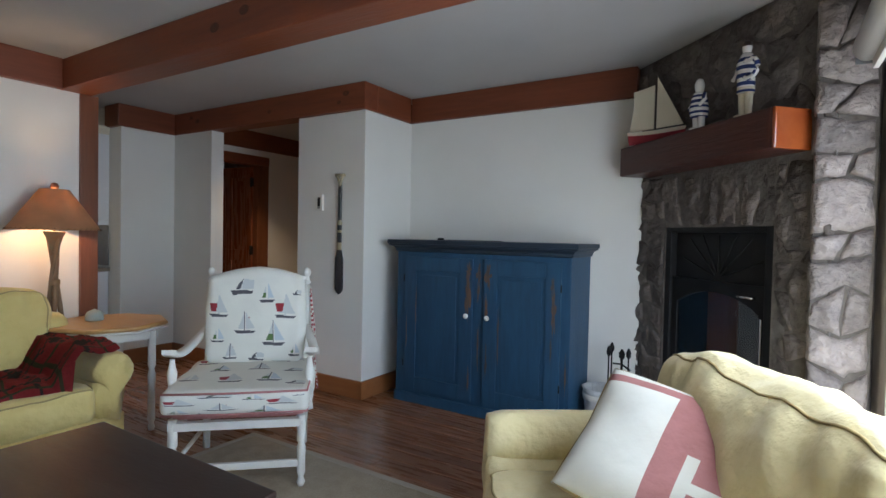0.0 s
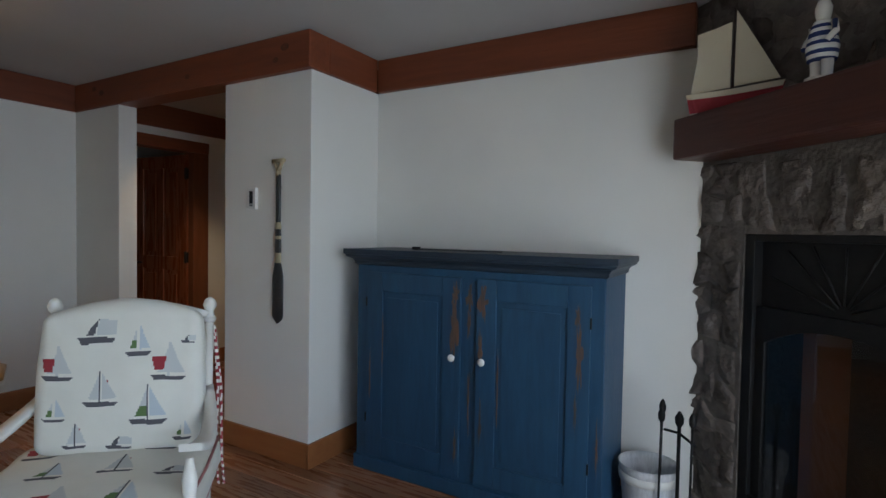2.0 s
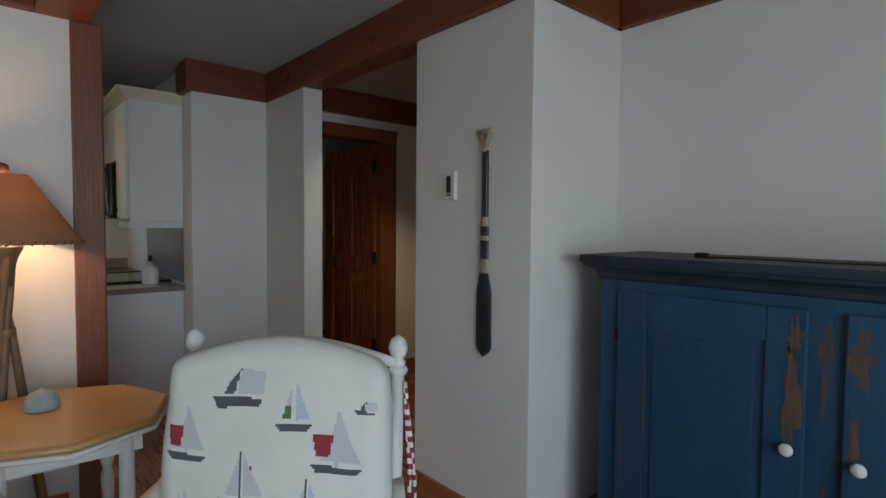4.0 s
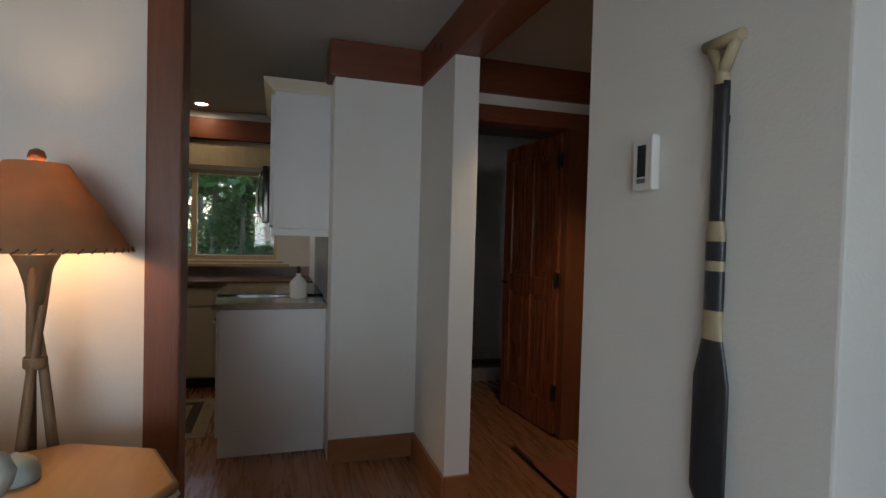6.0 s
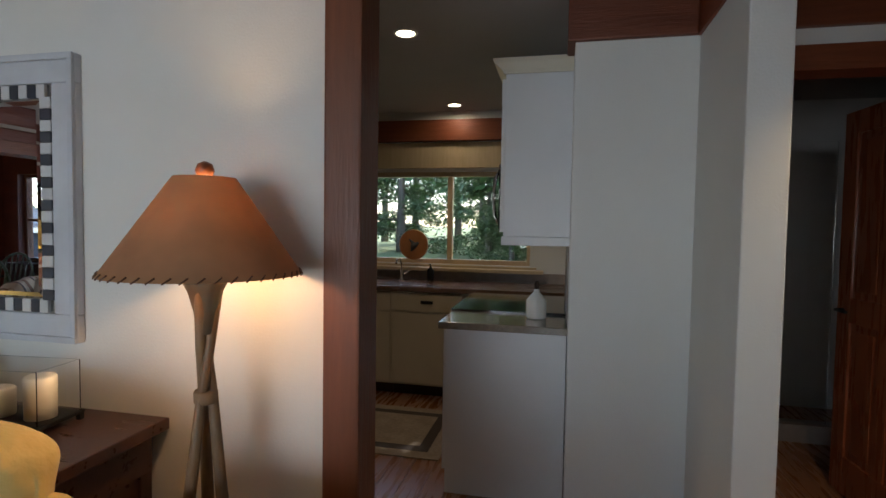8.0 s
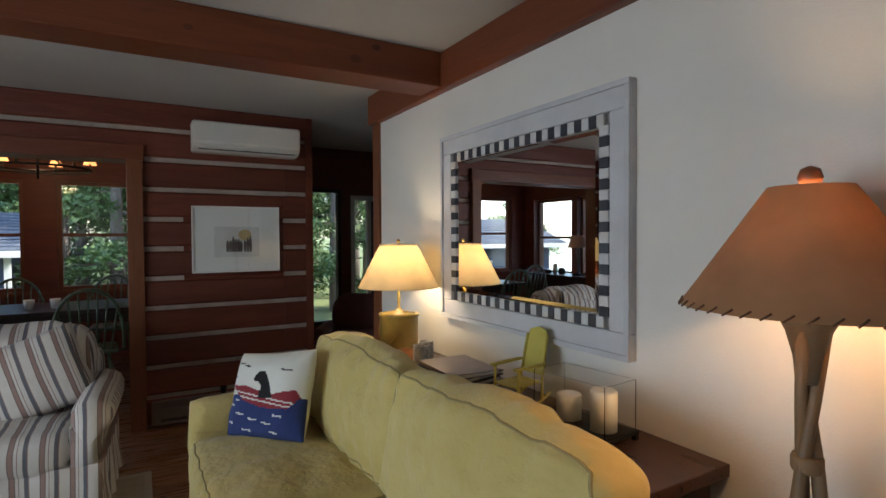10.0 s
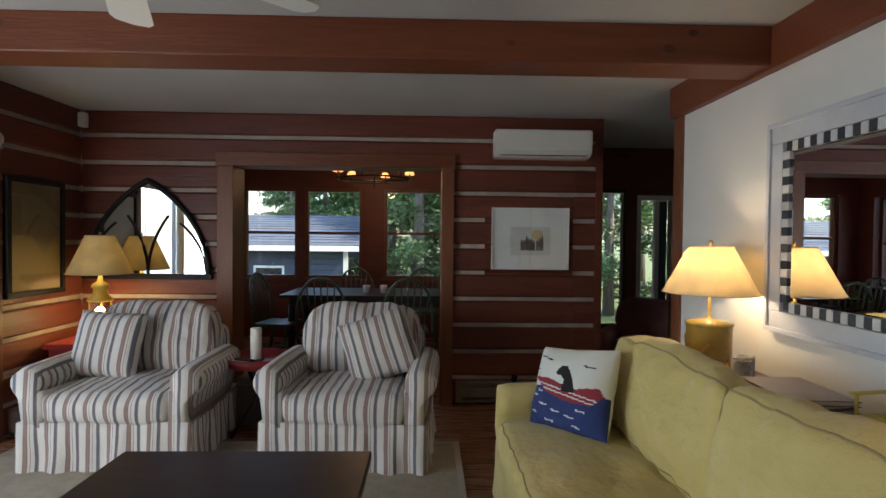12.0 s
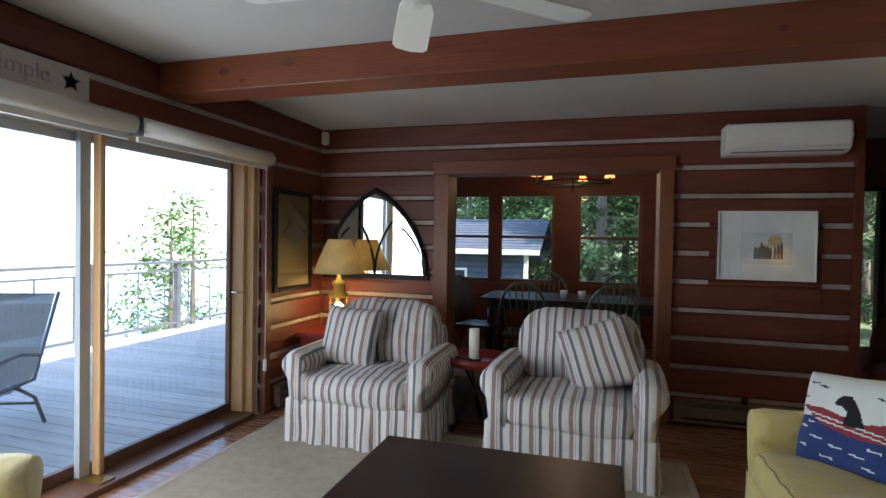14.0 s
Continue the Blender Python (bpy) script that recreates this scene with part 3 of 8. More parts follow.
def log_mesh(length, height, depth, seed):
    bm = B()
    n = max(2, int(length / 0.35))
    prof = [(0.012, 0), (0.0, 0.014), (-0.002, height * 0.5), (0.0, height - 0.014), (0.012, height)]
    grid = []
    for i in range(n + 1):
        s = i / n * length
        row = []
        for o, z in prof:
            w = 0.006 * noise.noise(Vector((s * 1.7, z * 9, seed)))
            row.append(bm.verts.new((s, o + w, z + 0.004 * noise.noise(Vector((s * 1.1, seed, z))))))
        row += [bm.verts.new((s, depth, height)), bm.verts.new((s, depth, 0))]
        grid.append(row)
    k = len(grid[0])
    for a, b in zip(grid, grid[1:]):
        for j in range(k):
            bm.faces.new((a[j], a[(j + 1) % k], b[(j + 1) % k], b[j])).smooth = False
    bm.faces.new(grid[0]), bm.faces.new(grid[-1][::-1])
    return mesh_of("log", bm, LOG)


def log_courses(parent, spans, turn, seed):
    """Rows of squared logs; spans gives for each course the stretches (start, end) along the wall."""
    tops = [CEILING] + [z - 0.018 for z in CHINKS]
    feet = [z + 0.018 for z in CHINKS] + [0.0]
    for k, (hi, lo) in enumerate(zip(tops, feet)):
        lo = max(lo, 0.0)
        if hi - lo < 0.03:
            continue
        for a, b in spans(0.5 * (hi + lo)):
            me = log_mesh(b - a, hi - lo, 0.05, seed + k * 3.1 + a)
            piece("log", me, parent, turn @ Matrix.Translation((a, -0.028, lo)))


def south_spans(z):
    if z > 2.12:
        return [(-XE, 3.30)]
    return [(2.09, 3.115), (3.117, 3.30), (-XE, 0.12)]


wall_south = struct("wall_south", CHINK, [(-3.30, -2.03, YS - 0.2, YS - 0.03, 0, CEILING), (-0.18, XE + 0.2, YS - 0.2, YS - 0.03, 0, CEILING), (-2.03, -0.18, YS - 0.2, YS - 0.03, 2.05, CEILING)],
                    "dark red-brown squared log wall with pale chinking", category="wall")
log_courses(wall_south, south_spans, pose(0, YS - 0.03, 0, 0, 0, 180), 1.0)
# Timber let in over the chinking behind the drawing, where the courses were patched
for k in (3, 4, 5):
    piece("log", log_mesh(0.75, 0.044, 0.03, 40.0 + k), wall_south, pose(0, YS - 0.03, 0, 0, 0, 180) @ Matrix.Translation((2.356, -0.024, CHINKS[k] - 0.022)))


def east_spans(z):
    if z > 2.0:
        return [(-3.46, -YS)]
    return [(0.70, -YS)]


wall_east = struct("wall_east", CHINK, [(XE + 0.03, XE + 0.22, YS, -0.70, 0, CEILING), (XE + 0.03, XE + 0.22, -0.70, 3.6, 2.03, CEILING), (XE + 0.03, XE + 0.22, 3.32, 6.3, 0, CEILING)],
                   "dark red-brown squared log wall round the glass doors", category="wall")
log_courses(wall_east, east_spans, pose(XE + 0.03, 0, 0, 0, 0, -90), 7.0)
struct("wall_log_end", LOG, [(-3.36, -3.301, YS - 0.22, YS + 0.0, 0, CEILING)], "dark stained corner board at the log wall end", 0.006, category="trim")
struct("outer_north", EXTERIOR, [(-2.6, 1.2, YN + 0.13, YN + 0.25, 0, CEILING), (0.2, 1.03, 4.43, 4.55, 0, CEILING)], "plain outer wall", category="wall")

# Casing of the wide opening to the dining room
opening = new("trim_dining_opening")
tagged(opening, "wide stained timber casing of the dining room opening", "trim", kind="structure")
simple("casing", TIMBER_Z, opening, [(-2.09, -1.985, YS - 0.24, YS + 0.035, 0, 1.995)], 0.006)
simple("casing", TIMBER_Z, opening, [(-0.255, -0.12, YS - 0.24, YS + 0.035, 0, 1.995)], 0.006)
simple("head_casing", TIMBER, opening, [(-2.10, -0.11, YS - 0.24, YS + 0.038, 1.996, 2.11)], 0.006)

# Dining room and hall shell
YD = -4.6
dw = [(0.72, -0.03), (-0.14, -0.94), (-1.25, -2.08)]
struct("wall_dining_south", LOG, [(-3.3, 1.3, YD - 0.16, YD, 0, 0.83), (-3.3, 1.3, YD - 0.16, YD, 2.09, CEILING), (0.72, 1.3, YD - 0.16, YD, 0.83, 2.09), (-0.14, -0.03, YD - 0.16, YD, 0.83, 2.09),
       (-1.25, -0.94, YD - 0.16, YD, 0.83, 2.09), (-3.3, -2.08, YD - 0.16, YD, 0.83, 2.09)], "dark stained dining room wall with tall windows", category="wall")
struct("wall_dining_west", LOG_Y, [(-3.40, -3.28, YD, YS - 0.21, 0, CEILING)], "dark stained timber dining room wall", category="wall")
struct("wall_dining_east", LOG_Y, [(XE + 0.02, XE + 0.22, YD, YS - 0.2, 0, 0.8), (XE + 0.02, XE + 0.22, YD, YS - 0.2, 2.05, CEILING), (XE + 0.02, XE + 0.22, YD, -4.35, 0.8, 2.05), (XE + 0.02, XE + 0.22, -3.42, -3.3, 0.8, 2.05),
       (XE + 0.02, XE + 0.22, -2.4, YS - 0.2, 0.8, 2.05)], "dark stained dining room wall with lake windows", category="wall")
YH = -3.0
struct("wall_hall_south", LOG, [(-5.5, -4.67, YH - 0.14, YH, 0, CEILING), (-4.67, -4.21, YH - 0.14, YH, 1.92, CEILING), (-4.67, -4.21, YH - 0.14, YH, 0, 0.60), (-4.21, -4.10, YH - 0.14, YH, 0, CEILING), (-4.10, -3.52, YH - 0.14, YH, 1.98, CEILING),
       (-4.10, -3.52, YH - 0.14, YH, 0, 0.42), (-3.52, -3.4, YH - 0.14, YH, 0, CEILING)], "dark stained hall wall with a tall window", category="wall")

# Windows: frame, sashes and panes
def window(name, x0, x1, z0, z1, at, material, bars_v=(), bars_h=(), w=0.05, sill=True, label="wooden window"):
    """A window in the plane x, z of the pose at, with the room on its +y side."""
    win = new(name)
    win.matrix_world = at
    tagged(win, label, "window", kind="structure")
    d0, d1 = -0.07, 0.025
    simple("window_frame", material, win, [(x0 - w, x0, d0, d1, z0 - w, z1 + w), (x1, x1 + w, d0, d1, z0 - w, z1 + w), (x0, x1, d0, d1, z1, z1 + w), (x0, x1, d0, d1, z0 - w, z0)], 0.004)
    for v in bars_v:
        simple("mullion", material, win, [(v - 0.022, v + 0.022, -0.06, 0.01, z0, z1)], 0.003)
    for h in bars_h:
        simple("meeting_rail", material, win, [(x0, x1, -0.055, 0.012, h - 0.018, h + 0.018)], 0.003)
    if sill:
        simple("window_sill", material, win, [(x0 - 0.09, x1 + 0.09, 0.0, 0.07, z0 - w - 0.03, z0 - w)], 0.004)
    xs = [x0, *bars_v, x1]
    for a, b in zip(xs, xs[1:]):
        pane = simple("pane", GLASS, win, [(a, b, -0.036, -0.032, z0, z1)])
        pane.visible_shadow = False
    return win


for k, (a, b) in enumerate(dw):
    window(f"window_{k + 1}", min(a, b) + 0.04, max(a, b) - 0.04, 0.87, 2.05, Matrix.Translation((0, YD - 0.06, 0)), TIMBER_Z, bars_h=(1.47,), label="stained double-hung dining room window")
window("window_4", -4.35 + 0.04, -3.42 - 0.04, 0.84, 2.01, pose(XE + 0.14, 0, 0, 0, 0, 90), TIMBER_Z, bars_h=(1.4,), label="stained lake-side dining room window")
window("window_5", -3.3 + 0.04, -2.4 - 0.04, 0.84, 2.01, pose(XE + 0.14, 0, 0, 0, 0, 90), TIMBER_Z, bars_v=(-2.85,), label="stained lake-side dining room window")
window("window_6", -4.065, -3.555, 0.46, 1.94, Matrix.Translation((0, YH - 0.05, 0)), BLACKWOOD, label="tall dark-framed hall window", sill=False)
win7 = window("window_7", -4.61, -4.27, 0.66, 1.86, Matrix.Translation((0, YH - 0.05, 0)), WHITEPAINT, bars_v=(-4.46,), label="white-framed hall casement with a dark blue shutter", sill=True, w=0.055)
simple("shutter", SIDING, win7, [(-4.61, -4.485, -0.11, -0.08, 0.66, 1.86)], 0.004, "dark blue painted shutter")
KITPINE = mat("cream_window_wood", (0.5, 0.38, 0.22), 0.45, second=(0.58, 0.45, 0.28), scale=7, stretch=(6, 6, 0.8))
window("window_8", -2.95, -1.38, 1.10, 1.86, pose(-6.81, 0, 0, 0, 0, -90) @ Matrix.Diagonal((1, 1, 1, 1)), KITPINE, bars_v=(-2.24,), label="pale wooden kitchen slider window")

# ---- corner fireplace of field stone ----
# Local frame: x along the face from the cabinet wall to the glass doors, y into the stone, z up.
FIRE = pose(0.345, 3.945, 0, 0, 0, -45)
fireplace = thing("fireplace", "corner fireplace of grey-brown field stone with a black insert", "fireplace", FIRE)
fb0, fb1, fz0, fz1 = -0.405, 0.405, 0.14, 1.36
for b in ((-0.80, fb0, 0.026, 0.75, 0, CEILING), (fb1, 0.70, 0.026, 0.75, 0, CEILING), (fb0, fb1, 0.026, 0.75, fz1, CEILING), (fb0, fb1, 0.026, 0.75, 0, fz0), (fb0, fb1, 0.5, 0.75, fz0, fz1)):
    simple("mortar_core", MORTAR, fireplace, [b])


def stone_mesh(poly, bulge, seed, rock=None):
    """One field stone: an uneven outline with a worn, bulging face towards -y."""
    bm = B()
    c = Vector((sum(p[0] for p in poly) / len(poly), sum(p[1] for p in poly) / len(poly)))
    rings = []
    fine_poly = []
    for (xa, za), (xb, zb) in zip(poly, poly[1:] + poly[:1]):
        for u in (0.0, 0.33, 0.67):
            x, z = xa + (xb - xa) * u, za + (zb - za) * u
            o = noise.noise_vector(Vector((x * 16 + seed, z * 16, seed)))
            fine_poly.append((x + 0.012 * o.x, z + 0.012 * o.y))
    poly = fine_poly
    for s, y in ((1.0, 0.05), (0.985, 0.2 * bulge), (0.93, -0.5 * bulge), (0.72, -0.85 * bulge), (0.36, -1.0 * bulge)):
        rings.append([bm.verts.new((c.x + (x - c.x) * s, y + (0.024 * noise.noise(Vector(((c.x + (x - c.x) * s) * 11, (c.y + (z - c.y) * s) * 11, seed))) + 0.012 * noise.noise(Vector((x * s * 30, z * s * 30, seed))) if y < 0.04 else 0), c.y + (z - c.y) * s)) for x, z in poly])
    for a, b in zip(rings, rings[1:]):
        for k in range(len(poly)):
            bm.faces.new((a[k], a[(k + 1) % len(poly)], b[(k + 1) % len(poly)], b[k])).smooth = True
    tip = bm.verts.new((c.x, -1.05 * bulge - 0.006, c.y))
    for k in range(len(poly)):
        bm.faces.new((rings[-1][k], rings[-1][(k + 1) % len(poly)], tip)).smooth = True
    return mesh_of("stone", bm, rock or STONE)


def stones(parent, x0, x1, z0, z1, size, turn, rng, bulge=0.010, hole=None, rock=None):
    """Rubble masonry: a jittered lattice of rough stones over a rectangle, with an optional hole left free."""
    rows = max(1, round((z1 - z0) / (size * 0.8)))
    cols = max(1, round((x1 - x0) / size))
    def node(i, j):
        r = random.Random(i * 131 + j * 977 + int(x0 * 1000) + int(z0 * 10))
        x = x0 + (x1 - x0) * i / (2 * cols)
        z = z0 + (z1 - z0) * j / rows
        if 0 < i < 2 * cols:
            x += r.uniform(-0.3, 0.3) * size
        if 0 < j < rows:
            z += r.uniform(-0.3, 0.3) * size
        return x, z
    for j in range(rows):
        off = j % 2
        edges = [0] + list(range(1 + off, 2 * cols, 2)) + [2 * cols]
        edges = sorted(set(edges))
        for a, b in zip(edges, edges[1:]):
            poly = [node(i, j) for i in range(a, b + 1)] + [node(i, j + 1) for i in range(b, a - 1, -1)]
            cx, cz = sum(p[0] for p in poly) / len(poly), sum(p[1] for p in poly) / len(poly)
            if hole and hole[0] < cx < hole[1] and hole[2] < cz < hole[3]:
                continue
            w, h = max(p[0] for p in poly) - min(p[0] for p in poly), max(p[1] for p in poly) - min(p[1] for p in poly)
            shr = 1 - 0.008 / max(0.06, min(w, h))
            poly = [((cx + (x - cx) * shr) - cx, (cz + (z - cz) * shr) - cz) for x, z in poly]
            piece("stone", stone_mesh(poly, bulge * rng.uniform(0.7, 1.5), rng.random() * 50, rock), parent, turn @ Matrix.Translation((cx, 0.03, cz)))


rng = random.Random(21)
I4 = Matrix.Identity(4)
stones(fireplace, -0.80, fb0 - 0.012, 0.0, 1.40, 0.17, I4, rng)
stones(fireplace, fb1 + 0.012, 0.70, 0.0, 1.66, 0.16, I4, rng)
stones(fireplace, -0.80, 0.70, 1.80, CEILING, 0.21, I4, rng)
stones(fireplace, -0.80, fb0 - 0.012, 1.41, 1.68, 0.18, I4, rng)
# Upright stones over the firebox
x = fb0 - 0.01
while x < fb1 - 0.03:
    w = min(rng.uniform(0.10, 0.20), fb1 - x)
    lean = (x + w / 2) * 0.16
    h0, h1 = fz1 + 0.01, fz1 + rng.uniform(0.26, 0.31)
    poly = [(-w / 2 + 0.008, h0), (w / 2 - 0.008, h0), (w / 2 - 0.005 + lean, 0.5 * (h0 + h1)), (w / 2 - 0.012 + lean, h1), (-w / 2 + 0.012 + lean, h1), (-w / 2 + 0.005 + lean * 0.6, 0.5 * (h0 + h1))]
    zc = 0.5 * (h0 + h1)
    piece("stone", stone_mesh([(a, b - zc) for a, b in poly], 0.010, rng.random() * 50), fireplace, Matrix.Translation((x + w / 2, 0.03, zc)))
    x += w
# Return of the masonry towards the glass doors
RET = pose(0.83, 3.45, 0, 0, 0, 0)
ret = thing("stone_pillar", "rough grey field-stone return beside the glass doors", "masonry", RET)
simple("mortar_core", MORTAR, ret, [(-0.04, 0.17, 0.026, 0.4, 0, CEILING)])
stones(ret, -0.05, 0.17, 0.0, CEILING, 0.19, I4, rng, 0.026, rock=LIT_GRANITE)

# Black fireplace insert
insert = thing("fireplace_insert", "black cast-iron fireplace insert with arched glass doors", "fireplace", FIRE)
fw = B()
for b in ((fb0 + 0.002, fb0 + 0.05, 0.03, 0.10, fz0, fz1), (fb1 - 0.05, fb1 - 0.002, 0.03, 0.10, fz0, fz1), (fb0 + 0.05, fb1 - 0.05, 0.03, 0.10, fz1 - 0.03, fz1), (fb0 + 0.05, fb1 - 0.05, 0.03, 0.10, fz0, fz0 + 0.12)):
    box(fw, *b, bevel=0.005)
part("surround", fw, BLACK, insert)
simple("upper_panel", BLACK, insert, [(fb0 + 0.05, fb1 - 0.05, 0.075, 0.095, 1.06, fz1 - 0.03)])
fan = B()
for k in range(7):
    a = radians(20 + k * 23.3)
    tube(fan, [(0.03 * math.cos(a), 0.07, 1.075 + 0.03 * math.sin(a)), (0.32 * math.cos(a), 0.072, 1.075 + min(0.24, 0.32 * math.sin(a)))], 0.004, 6)
part("fan_grille", fan, BLACK, insert)
arch = B()
pts = []
for k in range(15):
    u = -1 + 2 * k / 14
    pts.append((0.335 * u, 1.06 - 0.10 * (abs(u) ** 2.2)))
outline = [(-0.355, 1.06)] + [(0.355, 1.06)] + [(0.355, 0.93)] + [(x, z - 0.06) for x, z in pts[::-1]] + [(-0.355, 0.93)]
disc_prism(arch, outline[::-1], 0.05, 0.08)
part("door_arch", arch, BLACK, insert)
simple("door_stile", BLACK, insert, [(-0.355, -0.31, 0.05, 0.08, fz0 + 0.12, 0.93)], 0.004)
simple("door_stile", BLACK, insert, [(0.31, 0.355, 0.05, 0.08, fz0 + 0.12, 0.93)], 0.004)
simple("glass_door", GLASS, insert, [(-0.31, 0.31, 0.062, 0.068, fz0 + 0.12, 1.02)])
bm = B()
tube(bm, [(0.2, 0.04, 1.0), (0.2, 0.02, 1.0), (0.29, 0.02, 1.0), (0.29, 0.04, 1.0)], 0.007)
part("handle", bm, CHROME, insert, "bright steel door handle")
simple("hinge_rod", CHROME, insert, [(0.322, 0.334, 0.042, 0.05, 0.35, 0.9)], 0.003)
fbx = B()
for b in ((fb0 + 0.02, fb1 - 0.02, 0.44, 0.46, fz0, 1.1), (fb0 + 0.02, fb0 + 0.04, 0.1, 0.46, fz0, 1.1), (fb1 - 0.04, fb1 - 0.02, 0.1, 0.46, fz0, 1.1), (fb0 + 0.02, fb1 - 0.02, 0.1, 0.46, fz0, fz0 + 0.03)):
    box(fbx, *b)
part("firebox", fbx, SOOT, insert, "sooty firebrick box")

# Hearth slab
hearth = simple("hearth", SLATE, None, [(-0.78, 0.68, -0.42, 0.03, 0.002, 0.035)], 0.008)
hearth.matrix_world = FIRE
tagged(hearth, "flat grey slate hearth in front of the fireplace", "hearth", kind="structure")

# Mantel beam
mantel = thing("mantel", "heavy dark timber mantel beam with a glossy orange end", "mantel", FIRE)
simple("beam", MANTEL, mantel, [(-0.63, 0.565, -0.17, 0.06, 1.69, 1.875)], 0.014)
simple("end_block", MANTEL_END, mantel, [(0.566, 0.585, -0.168, 0.05, 1.692, 1.873)], 0.006, "varnished orange end grain")


# Model yacht on the mantel
def model_boat(m):
    t = thing("model_sailboat", "wooden model sailboat with cream sails and a red keel stripe", "model boat", m)
    bm = B()
    n = 14
    rows = []
    for i in range(n + 1):
        u = -1 + 2 * i / n
        w = 0.034 * (1 - abs(u) ** 2.5) + 0.001
        x = u * 0.17
        lift = 0.012 * u * u
        rows.append([bm.verts.new((x * 0.9, 0, 0.0)), bm.verts.new((x * 0.96, w * 0.8, 0.044 + lift)), bm.verts.new((x, w, 0.064 + lift)), bm.verts.new((x, -w, 0.064 + lift)), bm.verts.new((x * 0.96, -w * 0.8, 0.044 + lift))])
    for a, b in zip(rows, rows[1:]):
        for k in range(5):
            f = bm.faces.new((a[k], b[k], b[(k + 1) % 5], a[(k + 1) % 5]))
            f.material_index = {0: 0, 4: 0}.get(k, 1)
    bm.faces.new(rows[0]), bm.faces.new(rows[-1][::-1])
    part("hull", bm, [CLOTH_RED, SAIL], t)
    bm = B()
    tube(bm, [(0.0, 0, 0.05), (0.0, 0, 0.37)], [0.005, 0.003], 6)
    part("mast", bm, BLACKWOOD, t)
    for name, pts in (("mainsail", [(-0.15, 0.075), (-0.008, 0.078), (-0.008, 0.32), (-0.06, 0.31), (-0.13, 0.30), (-0.125, 0.22)]), ("jib", [(0.006, 0.08), (0.155, 0.085), (0.10, 0.19), (0.008, 0.36)])):
        bm = B()
        disc_prism(bm, pts, -0.003, 0.003)
        part(name, bm, SAIL, t)
    return t


model_boat(FIRE @ pose(-0.375, -0.09, 1.876, 0, 0, 30) @ Matrix.Scale(1.1, 4))


def figurine(name, label, m, rings, bands, extra):
    """A carved figure in one plain mesh: stacked rings for legs and body, with painted bands."""
    bm = B()
    for prof, at in rings:
        lathe(bm, prof, 12, at)
    for points, radius in extra:
        tube(bm, points, radius, 8)
    for f in bm.faces:
        z = f.calc_center_median().z
        f.material_index = bands(z)
    ob = new(name, mesh_of(name, bm, [SAIL, CLOTH_NAVY, PORCELAIN, BLACKWOOD]))
    ob.matrix_world = m
    return tagged(ob, label, "figurine")


def fine(a, b, prof):
    """The profile between two heights, in small steps, so that bands stay sharp."""
    out, n = [], 30
    for i in range(n + 1):
        z = a + (b - a) * i / n
        for (r0, z0), (r1, z1) in zip(prof, prof[1:]):
            if z0 <= z <= z1:
                out.append((r0 + (r1 - r0) * (z - z0) / max(1e-6, z1 - z0), z))
                break
    return out


figurine("carved_figure", "small painted carved figure in a blue striped bathing suit", FIRE @ pose(0.02, -0.10, 1.876),
         [(fine(0.012, 0.075, [(0.016, 0.0), (0.02, 0.08)]), (-0.02, 0, 0)), (fine(0.012, 0.075, [(0.016, 0.0), (0.02, 0.08)]), (0.02, 0, 0)),
          (fine(0.07, 0.2, [(0.042, 0.06), (0.05, 0.11), (0.04, 0.17), (0.028, 0.2), (0.02, 0.21)]), (0, 0, 0)), ([(0.018, 0.2), (0.024, 0.225), (0.026, 0.245), (0.018, 0.27), (0.004, 0.278)], (0, 0, 0)), ([(0.05, 0.0), (0.05, 0.012)], (0, 0, 0))],
         lambda z: 1 if 0.07 < z < 0.205 and int(z / 0.0145) % 2 == 0 else 2, [([(0.04, 0, 0.19), (0.062, -0.02, 0.15), (0.045, -0.035, 0.12)], 0.011), ([(-0.04, 0, 0.19), (-0.058, 0, 0.15), (-0.05, -0.02, 0.12)], 0.011)])
figurine("carved_figure", "tall painted carved figure holding a white ring", FIRE @ pose(0.34, -0.10, 1.876) @ Matrix.Scale(0.9, 4),
         [(fine(0.012, 0.16, [(0.014, 0.0), (0.02, 0.08), (0.022, 0.17)]), (-0.022, 0, 0)), (fine(0.012, 0.16, [(0.014, 0.0), (0.02, 0.08), (0.022, 0.17)]), (0.022, 0, 0)),
          (fine(0.13, 0.34, [(0.044, 0.12), (0.044, 0.2), (0.05, 0.28), (0.034, 0.32), (0.02, 0.35)]), (0, 0, 0)), ([(0.016, 0.33), (0.023, 0.355), (0.026, 0.375), (0.018, 0.4), (0.004, 0.408)], (0, 0, 0)), ([(0.055, 0.0), (0.055, 0.012)], (0, 0, 0))],
         lambda z: 3 if 0.375 < z else (1 if 0.13 < z < 0.31 and int(z / 0.021) % 2 == 0 else (0 if z < 0.16 else 2)),
         [([(-0.045, 0, 0.31), (-0.07, 0, 0.25), (-0.06, -0.03, 0.21)], 0.011)] + [([(0.055 + 0.05 * math.cos(a), -0.03, 0.245 + 0.05 * math.sin(a)) for a in [2 * math.pi * i / 14 for i in range(15)]], 0.013)])

# Whitewashed bucket and fire tools
bucket = thing("bucket", "whitewashed stave bucket standing beside the blue cabinet", "bucket", pose(-0.275, 4.22, 0.002))
bm = B()
lathe(bm, [(0.095, 0.0), (0.10, 0.02), (0.125, 0.27), (0.135, 0.30), (0.128, 0.302), (0.115, 0.27), (0.088, 0.03), (0.0, 0.03)], 26)
part("pail", bm, WICKER, bucket)
bm = B()
lathe(bm, [(0.122, 0.225), (0.128, 0.227), (0.131, 0.262), (0.126, 0.264)], 26, caps=False)
